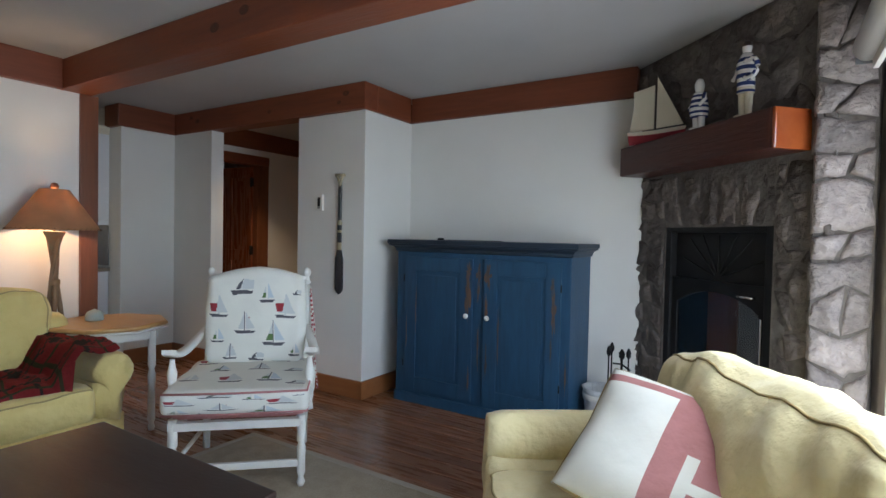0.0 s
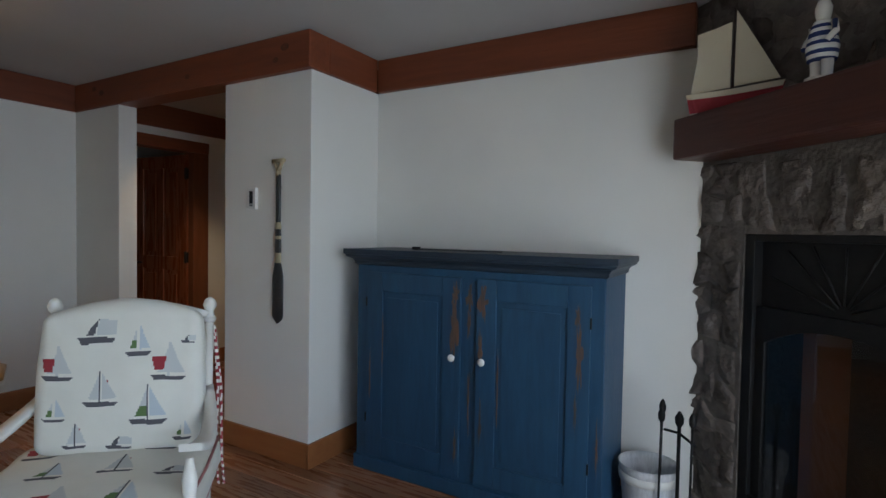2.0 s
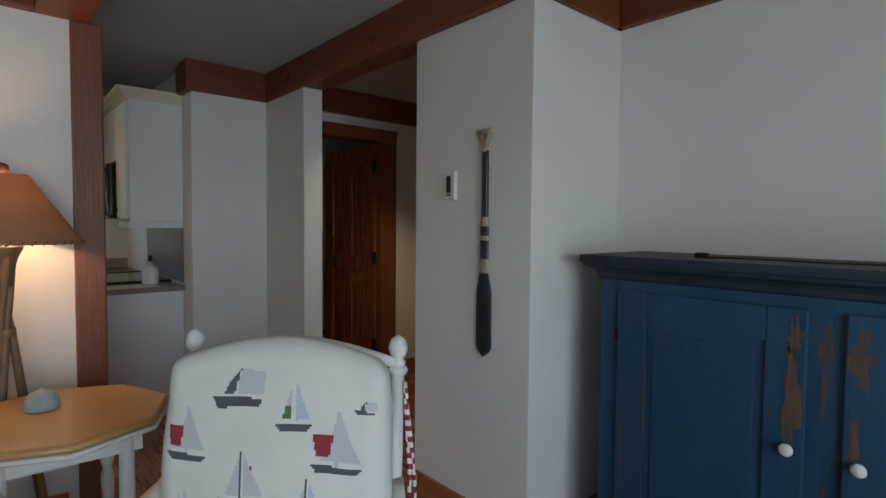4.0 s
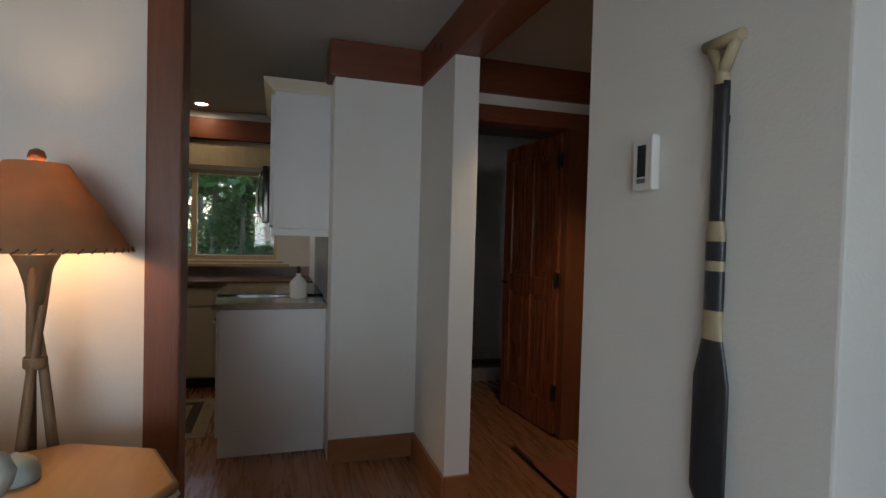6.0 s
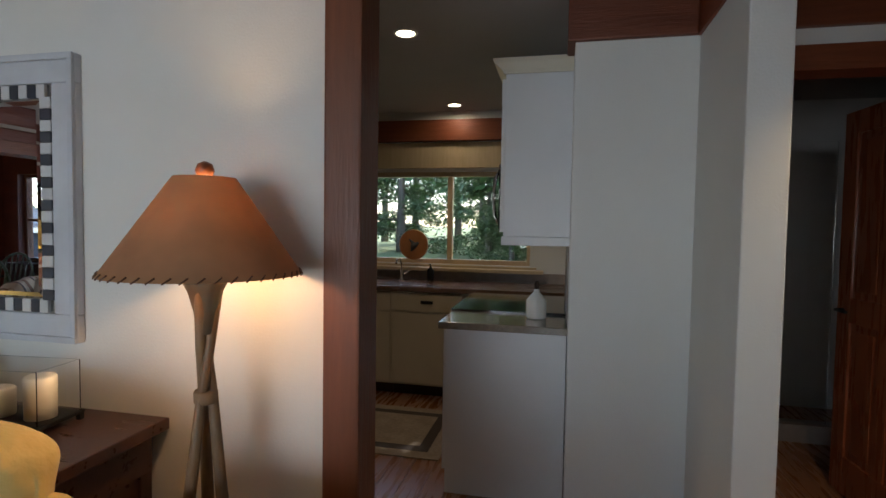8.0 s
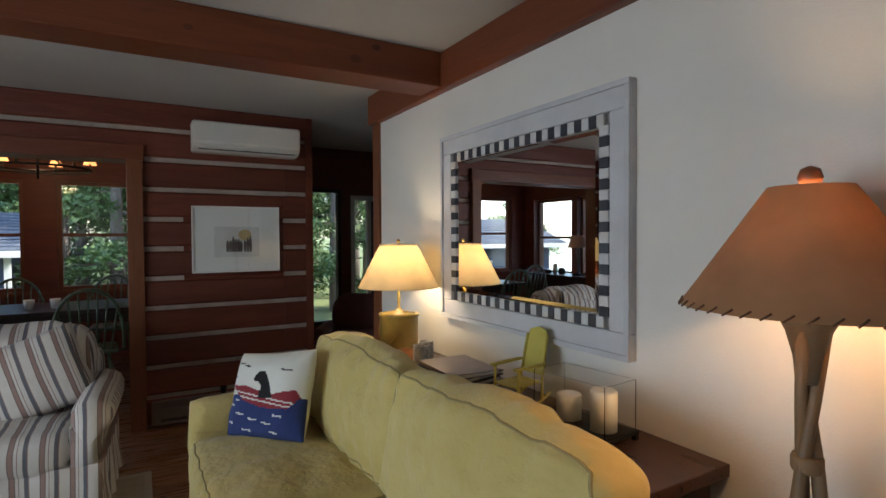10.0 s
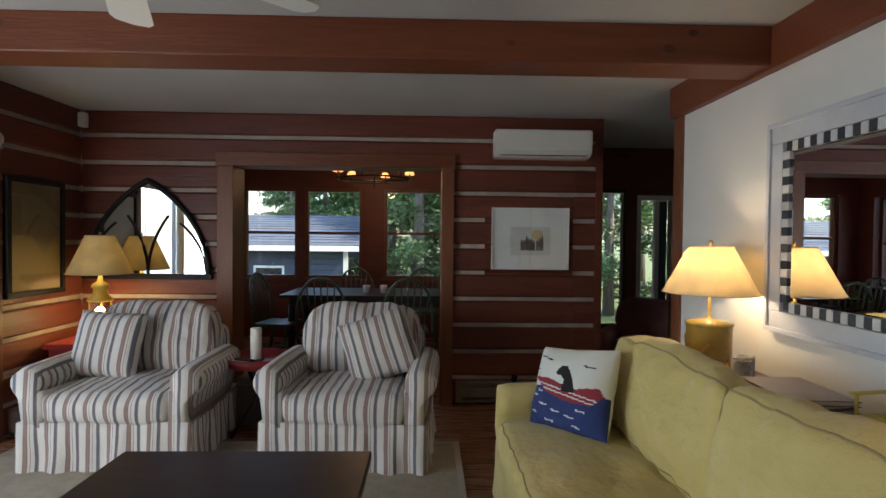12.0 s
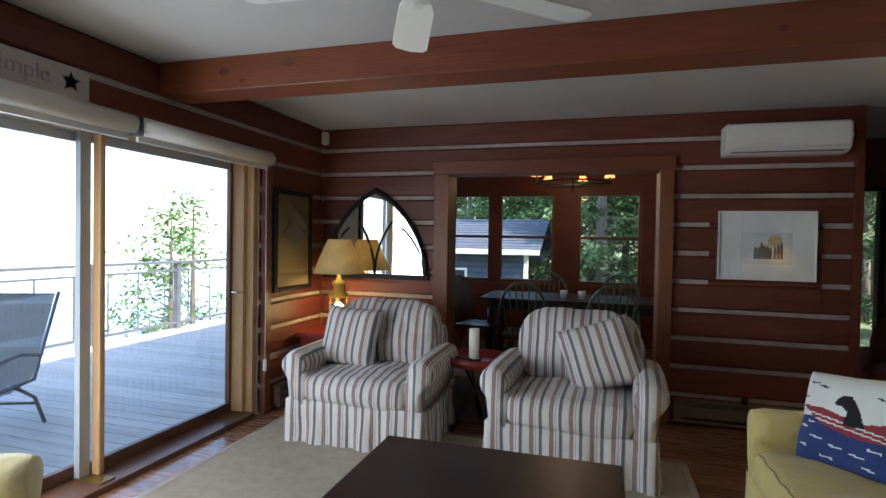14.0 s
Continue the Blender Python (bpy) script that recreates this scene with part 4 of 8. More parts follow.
part("hoop", bm, WHITEPAINT, bucket)
tools = thing("fire_tool_set", "black wrought-iron fire tools hanging on a stand", "fire tools", FIRE @ pose(-0.49, -0.2, 0.036) @ Matrix.Scale(0.87, 4))
bm = B()
lathe(bm, [(0.10, 0), (0.10, 0.012), (0.02, 0.03), (0.009, 0.05), (0.009, 0.55), (0.02, 0.57), (0.022, 0.6), (0.006, 0.63)], 14)
part("stand", bm, BLACK, tools)
bm = B()
tube(bm, [(-0.11, 0, 0.5), (0, 0, 0.52), (0.11, 0, 0.5)], 0.007, 6)
part("cross_arm", bm, BLACK, tools)
for k, (dx, dy, head) in enumerate(((-0.11, 0.0, "shovel"), (0.11, 0.0, "poker"), (0.0, -0.09, "brush"))):
    bm = B()
    tube(bm, [(dx, dy - 0.015, 0.62), (dx, dy - 0.02, 0.06)], 0.006, 6)
    lathe(bm, [(0.004, 0.58), (0.016, 0.60), (0.018, 0.625), (0.01, 0.65), (0.003, 0.66)], 10, (dx, dy - 0.015, 0))
    if head == "shovel":
        box(bm, dx - 0.05, dx + 0.05, dy - 0.03, dy - 0.022, 0.03, 0.17, 0.003)
    if head == "brush":
        lathe(bm, [(0.04, 0.03), (0.03, 0.16), (0.01, 0.19)], 10, (dx, dy - 0.02, 0))
    part(head, bm, BLACK, tools)

# ---- blue cabinet ----
cab = thing("blue_cabinet", "low cupboard in worn dark-blue milk paint with two panelled doors", "cabinet", pose(-1.125, 4.19, 0))
W2, D0, D1, H = 0.69, -0.19, 0.225, 1.17
simple("body", BLUE, cab, [(-W2, W2, D0, D1, 0.05, H)], 0.006)
simple("plinth", BLUE, cab, [(-W2 - 0.012, W2 + 0.012, D0 - 0.014, D1, 0.0, 0.075)], 0.008)
bm = B()
prof = [(0.002, 1.155), (0.012, 1.162), (0.014, 1.178), (0.026, 1.192), (0.05, 1.203), (0.052, 1.214), (0.06, 1.217), (0.06, 1.245)]
rows = [[bm.verts.new(p) for p in ((-W2 - o, D1, z), (-W2 - o, D0 - o, z), (W2 + o, D0 - o, z), (W2 + o, D1, z))] for o, z in prof]
for a, b in zip(rows, rows[1:]):
    for k in range(4):
        bm.faces.new((a[k], a[(k + 1) % 4], b[(k + 1) % 4], b[k]))
bm.faces.new(rows[-1]), bm.faces.new(rows[0][::-1])
part("cornice", bm, BLUE_TOP, cab, "dark moulded cornice top")


def cab_door(x0, x1, knob_x):
    z0, z1, y = 0.10, 1.12, D0 - 0.018
    bm = B()
    s = 0.105
    for b in ((x0, x0 + s, y, D0 - 0.001, z0, z1), (x1 - s, x1, y, D0 - 0.001, z0, z1), (x0 + s, x1 - s, y, D0 - 0.001, z1 - s, z1), (x0 + s, x1 - s, y, D0 - 0.001, z0, z0 + s)):
        box(bm, *b, bevel=0.004)
    d = part("door", bm, BLUE, cab)
    simple("panel", BLUE, d, [(x0 + s - 0.002, x1 - s + 0.002, y + 0.009, D0 - 0.001, z0 + s, z1 - s)])
    simple("panel_field", BLUE, d, [(x0 + s + 0.03, x1 - s - 0.03, y + 0.004, y + 0.0095, z0 + s + 0.03, z1 - s - 0.03)], 0.004)
    bm = B()
    lathe(bm, [(0.008, 0.0), (0.008, 0.012), (0.017, 0.018), (0.019, 0.027), (0.012, 0.034), (0.0, 0.036)], 16)
    k = part("knob", bm, PORCELAIN, d, "white porcelain knob")
    k.matrix_local = pose(knob_x, y, 0.715, 90, 0, 0)
    for zc, h in ((0.28, 0.05), (0.93, 0.05)):
        bm = B()
        box(bm, (x0 - 0.006 if knob_x > (x0 + x1) / 2 else x1 - 0.002), (x0 + 0.002 if knob_x > (x0 + x1) / 2 else x1 + 0.006), y - 0.003, y + 0.004, zc, zc + h)
        part("hinge", bm, BLACK, d)
    return d


cab_door(-0.61, -0.02, -0.055)
cab_door(0.07, 0.63, 0.112)
# Rubbed patches in the paint, thin slivers just proud of it
for k, (x, z, w, h) in enumerate(((-0.052, 0.86, 0.05, 0.36), (-0.048, 1.03, 0.045, 0.16), (0.105, 1.0, 0.055, 0.22), (0.095, 0.78, 0.028, 0.22), (0.025, 1.02, 0.05, 0.14), (0.02, 0.88, 0.025, 0.16), (0.585, 0.80, 0.038, 0.34), (0.575, 0.98, 0.03, 0.16), (0.57, 0.55, 0.02, 0.2), (-0.585, 0.55, 0.014, 0.3), (0.025, 0.5, 0.016, 0.34), (-0.04, 0.25, 0.016, 0.24), (0.665, 0.4, 0.012, 0.3), (0.19, 0.62, 0.01, 0.42), (-0.50, 0.72, 0.01, 0.42), (0.10, 0.4, 0.018, 0.25))):
    r = random.Random(k)
    bm = B()
    n = 30
    pts = []
    for i in range(n):
        a = 2 * math.pi * i / n
        f = r.uniform(0.3, 1.15)
        pts.append((x + w * 0.5 * f * math.cos(a), z + h * 0.5 * f * math.sin(a)))
    front = D0 - 0.0187 if -0.61 < x < -0.02 or 0.07 < x < 0.63 else D0 - 0.0009
    disc_prism(bm, pts, front - 0.0006, front + 0.001)
    part("worn_patch", bm, WORN, cab, "bare wood where paint rubbed off")
remote = thing("small_gadget", "tiny black plastic gadget with a cable on the cabinet", "gadget", pose(-1.49, 4.10, 1.2455))
simple("case", BLACK, remote, [(-0.02, 0.02, -0.015, 0.015, 0, 0.018)], 0.004)
bm = B()
tube(bm, [(0.02, 0, 0.004), (0.15, 0.02, 0.004), (0.35, 0.0, 0.004), (0.5, 0.03, 0.004)], 0.0025, 5)
part("cable", bm, BLACK, remote)

# ---- paddle and thermostat on the pier ----
paddle = thing("paddle", "old canoe paddle hung upright with a dark banded blade", "paddle", pose(-2.255, 3.812, 1.28))
P_DARK = mat("paddle_black", (0.012, 0.014, 0.018), 0.35, second=(0.03, 0.032, 0.035), scale=25, stretch=(4, 4, 0.6), bump=0.1)
P_CREAM = mat("paddle_cream", (0.33, 0.28, 0.17), 0.5, second=(0.42, 0.36, 0.23), scale=20)
bm = B()
n = 44
rows = []
for i in range(n + 1):
    z = -0.48 + i / n * 0.86
    if z < -0.12:
        t = (z + 0.48) / 0.36
        w = 0.046 * min(1.0, math.sqrt(max(0.0, t) * 9)) * (1 if t < 0.75 else 1 - (t - 0.75) * 1.8)
        d = 0.008
    else:
        w, d = 0.0235 if z < 0.1 else 0.0175, 0.0115
        w = max(w, 0.0235 + (0.025 - 0.0235) * 0) if z < 0.02 else w
    w = max(w, 0.004)
    rows.append([bm.verts.new((w * math.cos(a), d * math.sin(a), z)) for a in [2 * math.pi * k / 12 for k in range(12)]])
for i, (a, b) in enumerate(zip(rows, rows[1:])):
    z = -0.48 + (i + 0.5) / n * 0.86
    for k in range(12):
        f = bm.faces.new((a[k], a[(k + 1) % 12], b[(k + 1) % 12], b[k]))
        f.smooth = True
        f.material_index = 1 if (-0.13 < z < -0.07 or 0.0 < z < 0.03 or 0.075 < z < 0.115) else 0
bm.faces.new(rows[0][::-1]), bm.faces.new(rows[-1])
part("blade_and_shaft", bm, [P_DARK, P_CREAM], paddle)
bm = B()
tube(bm, [(0, 0, 0.375), (0, 0, 0.40), (-0.03, 0, 0.455)], [0.015, 0.013, 0.011], 8)
tube(bm, [(0, 0, 0.40), (0.03, 0, 0.455)], [0.013, 0.011], 8)
tube(bm, [(-0.045, 0, 0.46), (0.045, 0, 0.46)], 0.013, 8)
part("grip", bm, P_CREAM, paddle, "cream painted grip")
simple("wall_hook", BLACK, paddle, [(-0.01, 0.01, -0.001, 0.0135, 0.3, 0.315)])
thermo = thing("thermostat", "small white wall thermostat with a dark display", "thermostat", pose(-2.475, 3.825, 1.525))
simple("case", PLASTIC, thermo, [(-0.036, 0.036, -0.022, 0.0, -0.062, 0.062)], 0.006)
simple("display", PLASTIC_GREY, thermo, [(-0.016, 0.013, -0.0235, -0.0215, -0.03, 0.045)])
simple("buttons", RAIL, thermo, [(-0.016, 0.013, -0.0235, -0.0215, -0.045, -0.034)])
simple("side_rail", PORCELAIN, thermo, [(0.026, 0.037, -0.024, -0.004, -0.058, 0.066)], 0.004)

# ---- rug ----
rug = thing("area_rug", "large beige sisal rug with a pale bound edge", "rug", pose(0, 0, 0.002))
simple("weave", RUG, rug, [(-2.06, 0.78, -0.72, 2.86, 0, 0.010)], 0.003)
simple("binding", RUG_EDGE, rug, [(-2.10, 0.82, -0.76, -0.72, 0, 0.011), (-2.10, 0.82, 2.86, 2.90, 0, 0.011), (-2.10, -2.06, -0.72, 2.86, 0, 0.011), (0.78, 0.82, -0.72, 2.86, 0, 0.011)], 0.002, "pale cotton edge binding")
RUGZ = 0.0125


# ---- upholstered seats; local front is -y ----
def rolled_arm(bm, x, side, d0, d1, z_roll, r, foot):
    """A padded arm with a scrolled top, swept from front to back."""
    ring = []
    for k in range(13):
        a = radians(-60 + 300 * k / 12)
        ring.append((side * (0.035 + r * math.cos(a)), z_roll + r * math.sin(a)))
    prof = [(side * 0.055, foot)] + ring + [(-side * 0.065, z_roll - r * 0.5), (-side * 0.065, foot)]
    steps = 12
    rows = []
    for i in range(steps + 1):
        t = i / steps
        y = d0 + (d1 - d0) * t
        swell = 1 + 0.05 * math.sin(t * math.pi) - (0.12 if i in (0, steps) else 0)
        rows.append([bm.verts.new((x + px * swell + 0.006 * noise.noise(Vector((px * 9 + x, y * 7, pz * 6))), y, pz if pz <= foot + 0.001 else z_roll + (pz - z_roll) * swell)) for px, pz in prof])
    for a, b in zip(rows, rows[1:]):
        for k in range(len(prof)):
            bm.faces.new((a[k], a[(k + 1) % len(prof)], b[(k + 1) % len(prof)], b[k])).smooth = True
    for row, way in ((rows[0], 1), (rows[-1], -1)):
        c = bm.verts.new((sum(v.co.x for v in row) / len(row), row[0].co.y - way * 0.018, 0.5 * (foot + z_roll)))
        for k in range(len(row)):
            bm.faces.new((row[k], row[(k + 1) % len(row)], c)).smooth = True


def skirt(bm, w, d, z0, z1, folds, amp):
    """A gathered slip-cover skirt round the base."""
    path = []
    n = 150
    per = 2 * (w + d)
    for i in range(n):
        s = i / n * per
        if s < w:
            p, nrm = (-w / 2 + s, -d / 2), (0, -1)
        elif s < w + d:
            p, nrm = (w / 2, -d / 2 + s - w), (1, 0)
        elif s < 2 * w + d:
            p, nrm = (w / 2 - (s - w - d), d / 2), (0, 1)
        else:
            p, nrm = (-w / 2, d / 2 - (s - 2 * w - d)), (-1, 0)
        path.append((p, nrm, s))
    rows = []
    for j in range(5):
        t = j / 4
        z = z1 + (z0 - z1) * t
        row = []
        for p, nrm, s in path:
            o = (0.006 + amp * t) * (math.sin(s * folds) * 0.5 + noise.noise(Vector((s * 6, t, w)))) + 0.012 * t
            row.append(bm.verts.new((p[0] + nrm[0] * o, p[1] + nrm[1] * o, z)))
        rows.append(row)
    for a, b in zip(rows, rows[1:]):
        for k in range(n):
            bm.faces.new((a[k], a[(k + 1) % n], b[(k + 1) % n], b[k])).smooth = True
    bm.faces.new(rows[0])


def easy_seat(name, label, category, m, w, d, fabric, group="", seats=1, arm_z=0.53, back_h=0.9, seat_z=0.46, pipe=None, folds=34, amp=0.016, arm_r=0.095, back_in=0.215):
    t = thing(name, label, category, m, group)
    iw = w - 0.36
    bm = B()
    skirt(bm, w - 0.07, d - 0.05, 0.012, 0.30, folds, amp)
    part("skirt", bm, fabric, t)
    for side in (-1, 1):
        bm = B()
        rolled_arm(bm, side * (w / 2 - 0.115), side, -d / 2 + 0.03, d / 2 - 0.12, arm_z, arm_r, 0.26)
        part("arm", bm, fabric, t)
    bm = B()
    soft_box(bm, w - (0.20 if seats == 1 else 0.06), 0.18, back_h - 0.36, 0.08, 20, 0.0, 0.016, (0, d / 2 - 0.10, 0.28 + (back_h - 0.36) / 2), seed=w)
    part("back_frame", bm, fabric, t)
    for k in range(seats):
        cw = iw / seats
        x = -iw / 2 + cw * (k + 0.5)
        bm = B()
        rim = soft_box(bm, cw + 0.005, d - 0.22, 0.18, 0.05, 34, 0.03, 0.013, (x, -0.09, seat_z - 0.085), seed=k * 3.3)
        seams = [rim(2, 1)]
        c = part("seat_cushion", bm, fabric, t)
        bm = B()
        rim = soft_box(bm, cw + 0.02, 0.20, back_h - seat_z + 0.05, 0.06, 36, 0.05, 0.024, seed=k * 5.1 + w,
                       m=Matrix.Translation((x, d / 2 - back_in, seat_z + (back_h - seat_z + 0.05) / 2)) @ pose(0, 0, 0, -12))
        seams.append(rim(1, 0))
        b = part("back_cushion", bm, fabric, t)
        if pipe:
            for cushion, seam in zip((c, b), seams):
                bm = B()
                tube(bm, seam, 0.0045, 6)
                part("piping", bm, pipe, cushion, "tan corded piping")
    return t


def pillow(name, label, m, w, h, thick, mats, paint=None, n=16, group="", pipe=None):
    """A square scatter cushion lying in x, z with its face towards -y."""
    t = thing(name, label, "pillow", m, group)
    bm = B()
    rows = {}
    for side in (-1, 1):
        for i in range(n + 1):
            for j in range(n + 1):
                u, v = -1 + 2 * i / n, -1 + 2 * j / n
                edge = max(abs(u), abs(v))
                th = thick / 2 * max(0.0, (1 - u ** 4) * (1 - v ** 4)) ** 0.55
                pin = 1 - 0.05 * (1 - abs(u * v)) * edge ** 2
                key = (i, j, 0 if edge > 0.999 else side)
                if key not in rows:
                    wob = 0.006 * noise.noise(Vector((u * 2.5, v * 2.5, w * 20 + side)))
                    rows[key] = bm.verts.new((u * w / 2 * pin, side * (th + (wob if edge < 0.95 else 0)), v * h / 2 * pin))
        for i in range(n):
            for j in range(n):
                q = [rows[(a, b, 0 if max(abs(-1 + 2 * a / n), abs(-1 + 2 * b / n)) > 0.999 else side)] for a, b in ((i, j), (i + 1, j), (i + 1, j + 1), (i, j + 1))]
                f = bm.faces.new(q if side < 0 else q[::-1])
                f.smooth = True
                if paint:
                    f.material_index = paint((i + 0.5) / n, (j + 0.5) / n) if side < 0 else 0
    part("cover", bm, mats, t)
    if pipe:
        bm = B()
        tube(bm, [((w / 2) * 0.985 * max(-1, min(1, 1.4 * math.cos(a))) * (1 - 0.04 * (1 - abs(math.sin(2 * a)))), 0, (h / 2) * 0.985 * max(-1, min(1, 1.4 * math.sin(a))) * (1 - 0.04 * (1 - abs(math.sin(2 * a))))) for a in [2 * math.pi * i / 56 for i in range(57)]], 0.005, 6)
        part("cord", bm, pipe, t, "corded edge")
    return t


def inside(poly, u, v):
    hit = False
    for (x0, y0), (x1, y1) in zip(poly, poly[1:] + poly[:1]):
        if (y0 > v) != (y1 > v) and u < (x1 - x0) * (v - y0) / (y1 - y0) + x0:
            hit = not hit
    return hit


# Striped armchairs before the log wall
easy_seat("armchair", "slip-covered armchair in cream ticking with grey and tan stripes", "armchair", pose(0.03, -0.72, RUGZ * 0, 0, 0, 181), 1.08, 0.90, STRIPE, "striped armchairs", amp=0.026, back_h=0.85)
easy_seat("armchair", "slip-covered armchair in cream ticking with grey and tan stripes", "armchair", pose(-1.40, -0.70, 0, 0, 0, 177), 1.08, 0.90, STRIPE, "striped armchairs", amp=0.026, back_h=0.85)
pillow("scatter_pillow", "square striped pillow leaning upright on the armchair", pose(0.24, -0.70, 0.68, -16, 3, 176), 0.46, 0.44, 0.17, STRIPE, group="striped pillows")
pillow("scatter_pillow", "square striped pillow leaning tilted on the armchair", pose(-1.56, -0.68, 0.68, -18, -18, 186), 0.48, 0.44, 0.17, STRIPE, group="striped pillows")

# Yellow sofa against the console table
easy_seat("sofa", "long yellow cotton sofa with loose back cushions", "sofa", pose(-2.655, 1.085, 0, 0, 0, 90), 2.31, 0.84, YELLOW, seats=2, pipe=PIPE, folds=16, amp=0.010, back_h=0.862, back_in=0.135)


def dog_picture(u, v):
    """White above, blue water below, a red rowing boat and a black dog in it."""
    v = 1 - v
    boat = [(0.05, 0.40), (0.30, 0.42), (0.62, 0.52), (0.93, 0.47), (0.97, 0.55), (0.86, 0.68), (0.55, 0.66), (0.28, 0.58)]
    dog = [(0.40, 0.30), (0.45, 0.26), (0.52, 0.26), (0.57, 0.33), (0.62, 0.45), (0.66, 0.56), (0.48, 0.55), (0.50, 0.42), (0.46, 0.38), (0.38, 0.36)]
    if inside(dog, u, v):
        return 3
    if inside(boat, u, v):
        mid = 0.40 + (u - 0.05) * 0.19
        return 0 if abs(v - mid - 0.055) < 0.008 or abs(v - mid - 0.10) < 0.008 else 2
    if v > 0.56 - 0.05 * (1 - u):
        for a, b, l in ((0.06, 0.62, 0.1), (0.2, 0.72, 0.13), (0.38, 0.78, 0.12), (0.1, 0.82, 0.09), (0.55, 0.82, 0.14), (0.3, 0.9, 0.12), (0.7, 0.74, 0.12), (0.66, 0.92, 0.1), (0.15, 0.57, 0.08)):
            if a < u < a + l and abs(v - b - 0.15 * (u - a)) < 0.009:
                return 0
        return 1
    for a, b, l in ((0.08, 0.14, 0.12), (0.2, 0.18, 0.1), (0.72, 0.24, 0.14), (0.03, 0.3, 0.08)):
        if a < u < a + l and abs(v - b - 0.1 * (u - a)) < 0.008:
            return 3
    return 0


pillow("picture_pillow", "white and navy pillow picturing a black dog in a red boat", pose(-2.60, 0.27, 0.665, -22, -8, 122), 0.50, 0.42, 0.15, [CLOTH_WHITE, CLOTH_NAVY, CLOTH_RED, CLOTH_BLACK], dog_picture, n=70)

# Plaid throw over the sofa end
throw = thing("plaid_throw", "rumpled red and black plaid wool throw on the sofa end", "blanket", pose(0, 0, 0))
bm = B()
nu, nv = 60, 44
grid = {}
for i in range(nu + 1):
    for j in range(nv + 1):
        u, v = i / nu, j / nv
        y = 1.40 + 0.78 * u
        x = -2.90 + 0.62 * v
        z = 0.475 + 0.03 * math.sin(v * 3.1)
        if y > 1.90:
            z = max(z, 0.475 + 0.185 * min(1.0, (y - 1.90) / 0.10) ** 0.7)
        if v > 0.93:
            z -= 0.16 * (v - 0.93) / 0.07 * (1 if y < 1.97 else 0.2)
        z += 0.022 * noise.noise(Vector((u * 6, v * 5, 1.0))) + 0.010 * noise.noise(Vector((u * 17, v * 15, 4.0))) + 0.018
        grid[i, j] = bm.verts.new((x + 0.03 * noise.noise(Vector((u * 3, v * 3, 9))), y + 0.03 * noise.noise(Vector((u * 2, v * 4, 3))), z))
for i in range(nu):
    for j in range(nv):
        f = bm.faces.new((grid[i, j], grid[i + 1, j], grid[i + 1, j + 1], grid[i, j + 1]))
        f.smooth = True
        a, b = i % 15, j % 15
        f.material_index = 1 if (a in (2, 3, 4, 5) and b in (2, 3, 4, 5)) else (1 if (a in (3, 4) or b in (3, 4)) and (i + j) % 2 else (2 if a == 10 or b == 10 else (1 if (2 <= a <= 5 or 2 <= b <= 5) and (i + j) % 3 == 0 else 0)))
bmesh.ops.solidify(bm, geom=bm.faces[:], thickness=0.006)
part("cloth", bm, [PLAID_R, PLAID_D, PLAID_G], throw)
bm = B()
rng = random.Random(3)
for k in range(46):
    v = k / 45
    p = Vector((-2.90 + 0.62 * v, 1.40, 0.50 + 0.03 * math.sin(v * 3.1)))
    tube(bm, [p, p + Vector((rng.uniform(-0.015, 0.015), -0.03, 0.01 + rng.uniform(0, 0.012))), p + Vector((rng.uniform(-0.02, 0.02), -0.06, rng.uniform(-0.02, 0.012)))], 0.003, 4)
part("fringe", bm, PLAID_D, throw, "dark knotted wool fringe")

# Pale yellow armchair before the fireplace
easy_seat("armchair", "pale yellow slip-covered armchair with corded cushion edges", "armchair", pose(0.405, 2.205, 0, 0, 0, -57), 1.31, 0.85, CREAM, pipe=PIPE, folds=16, amp=0.012, back_h=0.84, arm_z=0.54, arm_r=0.09, back_in=0.15)


def letter_pillow(u, v):
    """Faded red frame and square with a pale letter shape, offset on a cream cover."""
    if 0.86 < v < 0.93 or (0.40 < u < 0.92 and abs(v - 0.86) < 0.05):
        return 1 if u < 0.94 else 0
    if 0.40 < u < 0.88 and 0.06 < v < 0.86:
        if 0.44 < u < 0.48 or 0.44 < u < 0.84 and (0.10 < v < 0.125 or 0.79 < v < 0.815) or 0.815 < u < 0.84:
            return 0 if 0.82 < u < 0.835 else 1
        if 0.52 < u < 0.76 and 0.12 < v < 0.50:
            if u < 0.57 or u > 0.71 or 0.26 < v < 0.34:
                return 0
        return 1
    return 0


pillow("scatter_pillow", "cream and faded red patchwork pillow with a corded edge", pose(0.46, 2.31, 0.655, -47, 9, -10), 0.62, 0.44, 0.16, [CLOTH_WHITE, CLOTH_PINK], letter_pillow, n=56, pipe=PIPE)

# Coffee table
ct = thing("coffee_table", "low square dark espresso coffee table with white legs", "coffee table", pose(-1.125, 1.20, RUGZ))
simple("tabletop", BLACKWOOD, ct, [(-0.52, 0.52, -0.60, 0.60, 0.445, 0.485)], 0.007)
simple("apron", WHITEPAINT, ct, [(-0.44, 0.44, -0.52, -0.50, 0.35, 0.444), (-0.44, 0.44, 0.50, 0.52, 0.35, 0.444), (-0.46, -0.44, -0.5, 0.5, 0.35, 0.444), (0.44, 0.46, -0.5, 0.5, 0.35, 0.444)], 0.002, "white painted apron")
for sx in (-1, 1):
    for sy in (-1, 1):
        simple("leg", WHITEPAINT, ct, [(sx * 0.45 - 0.035, sx * 0.45 + 0.035, sy * 0.51 - 0.035, sy * 0.51 + 0.035, 0.0, 0.444)], 0.004, "square white painted leg")


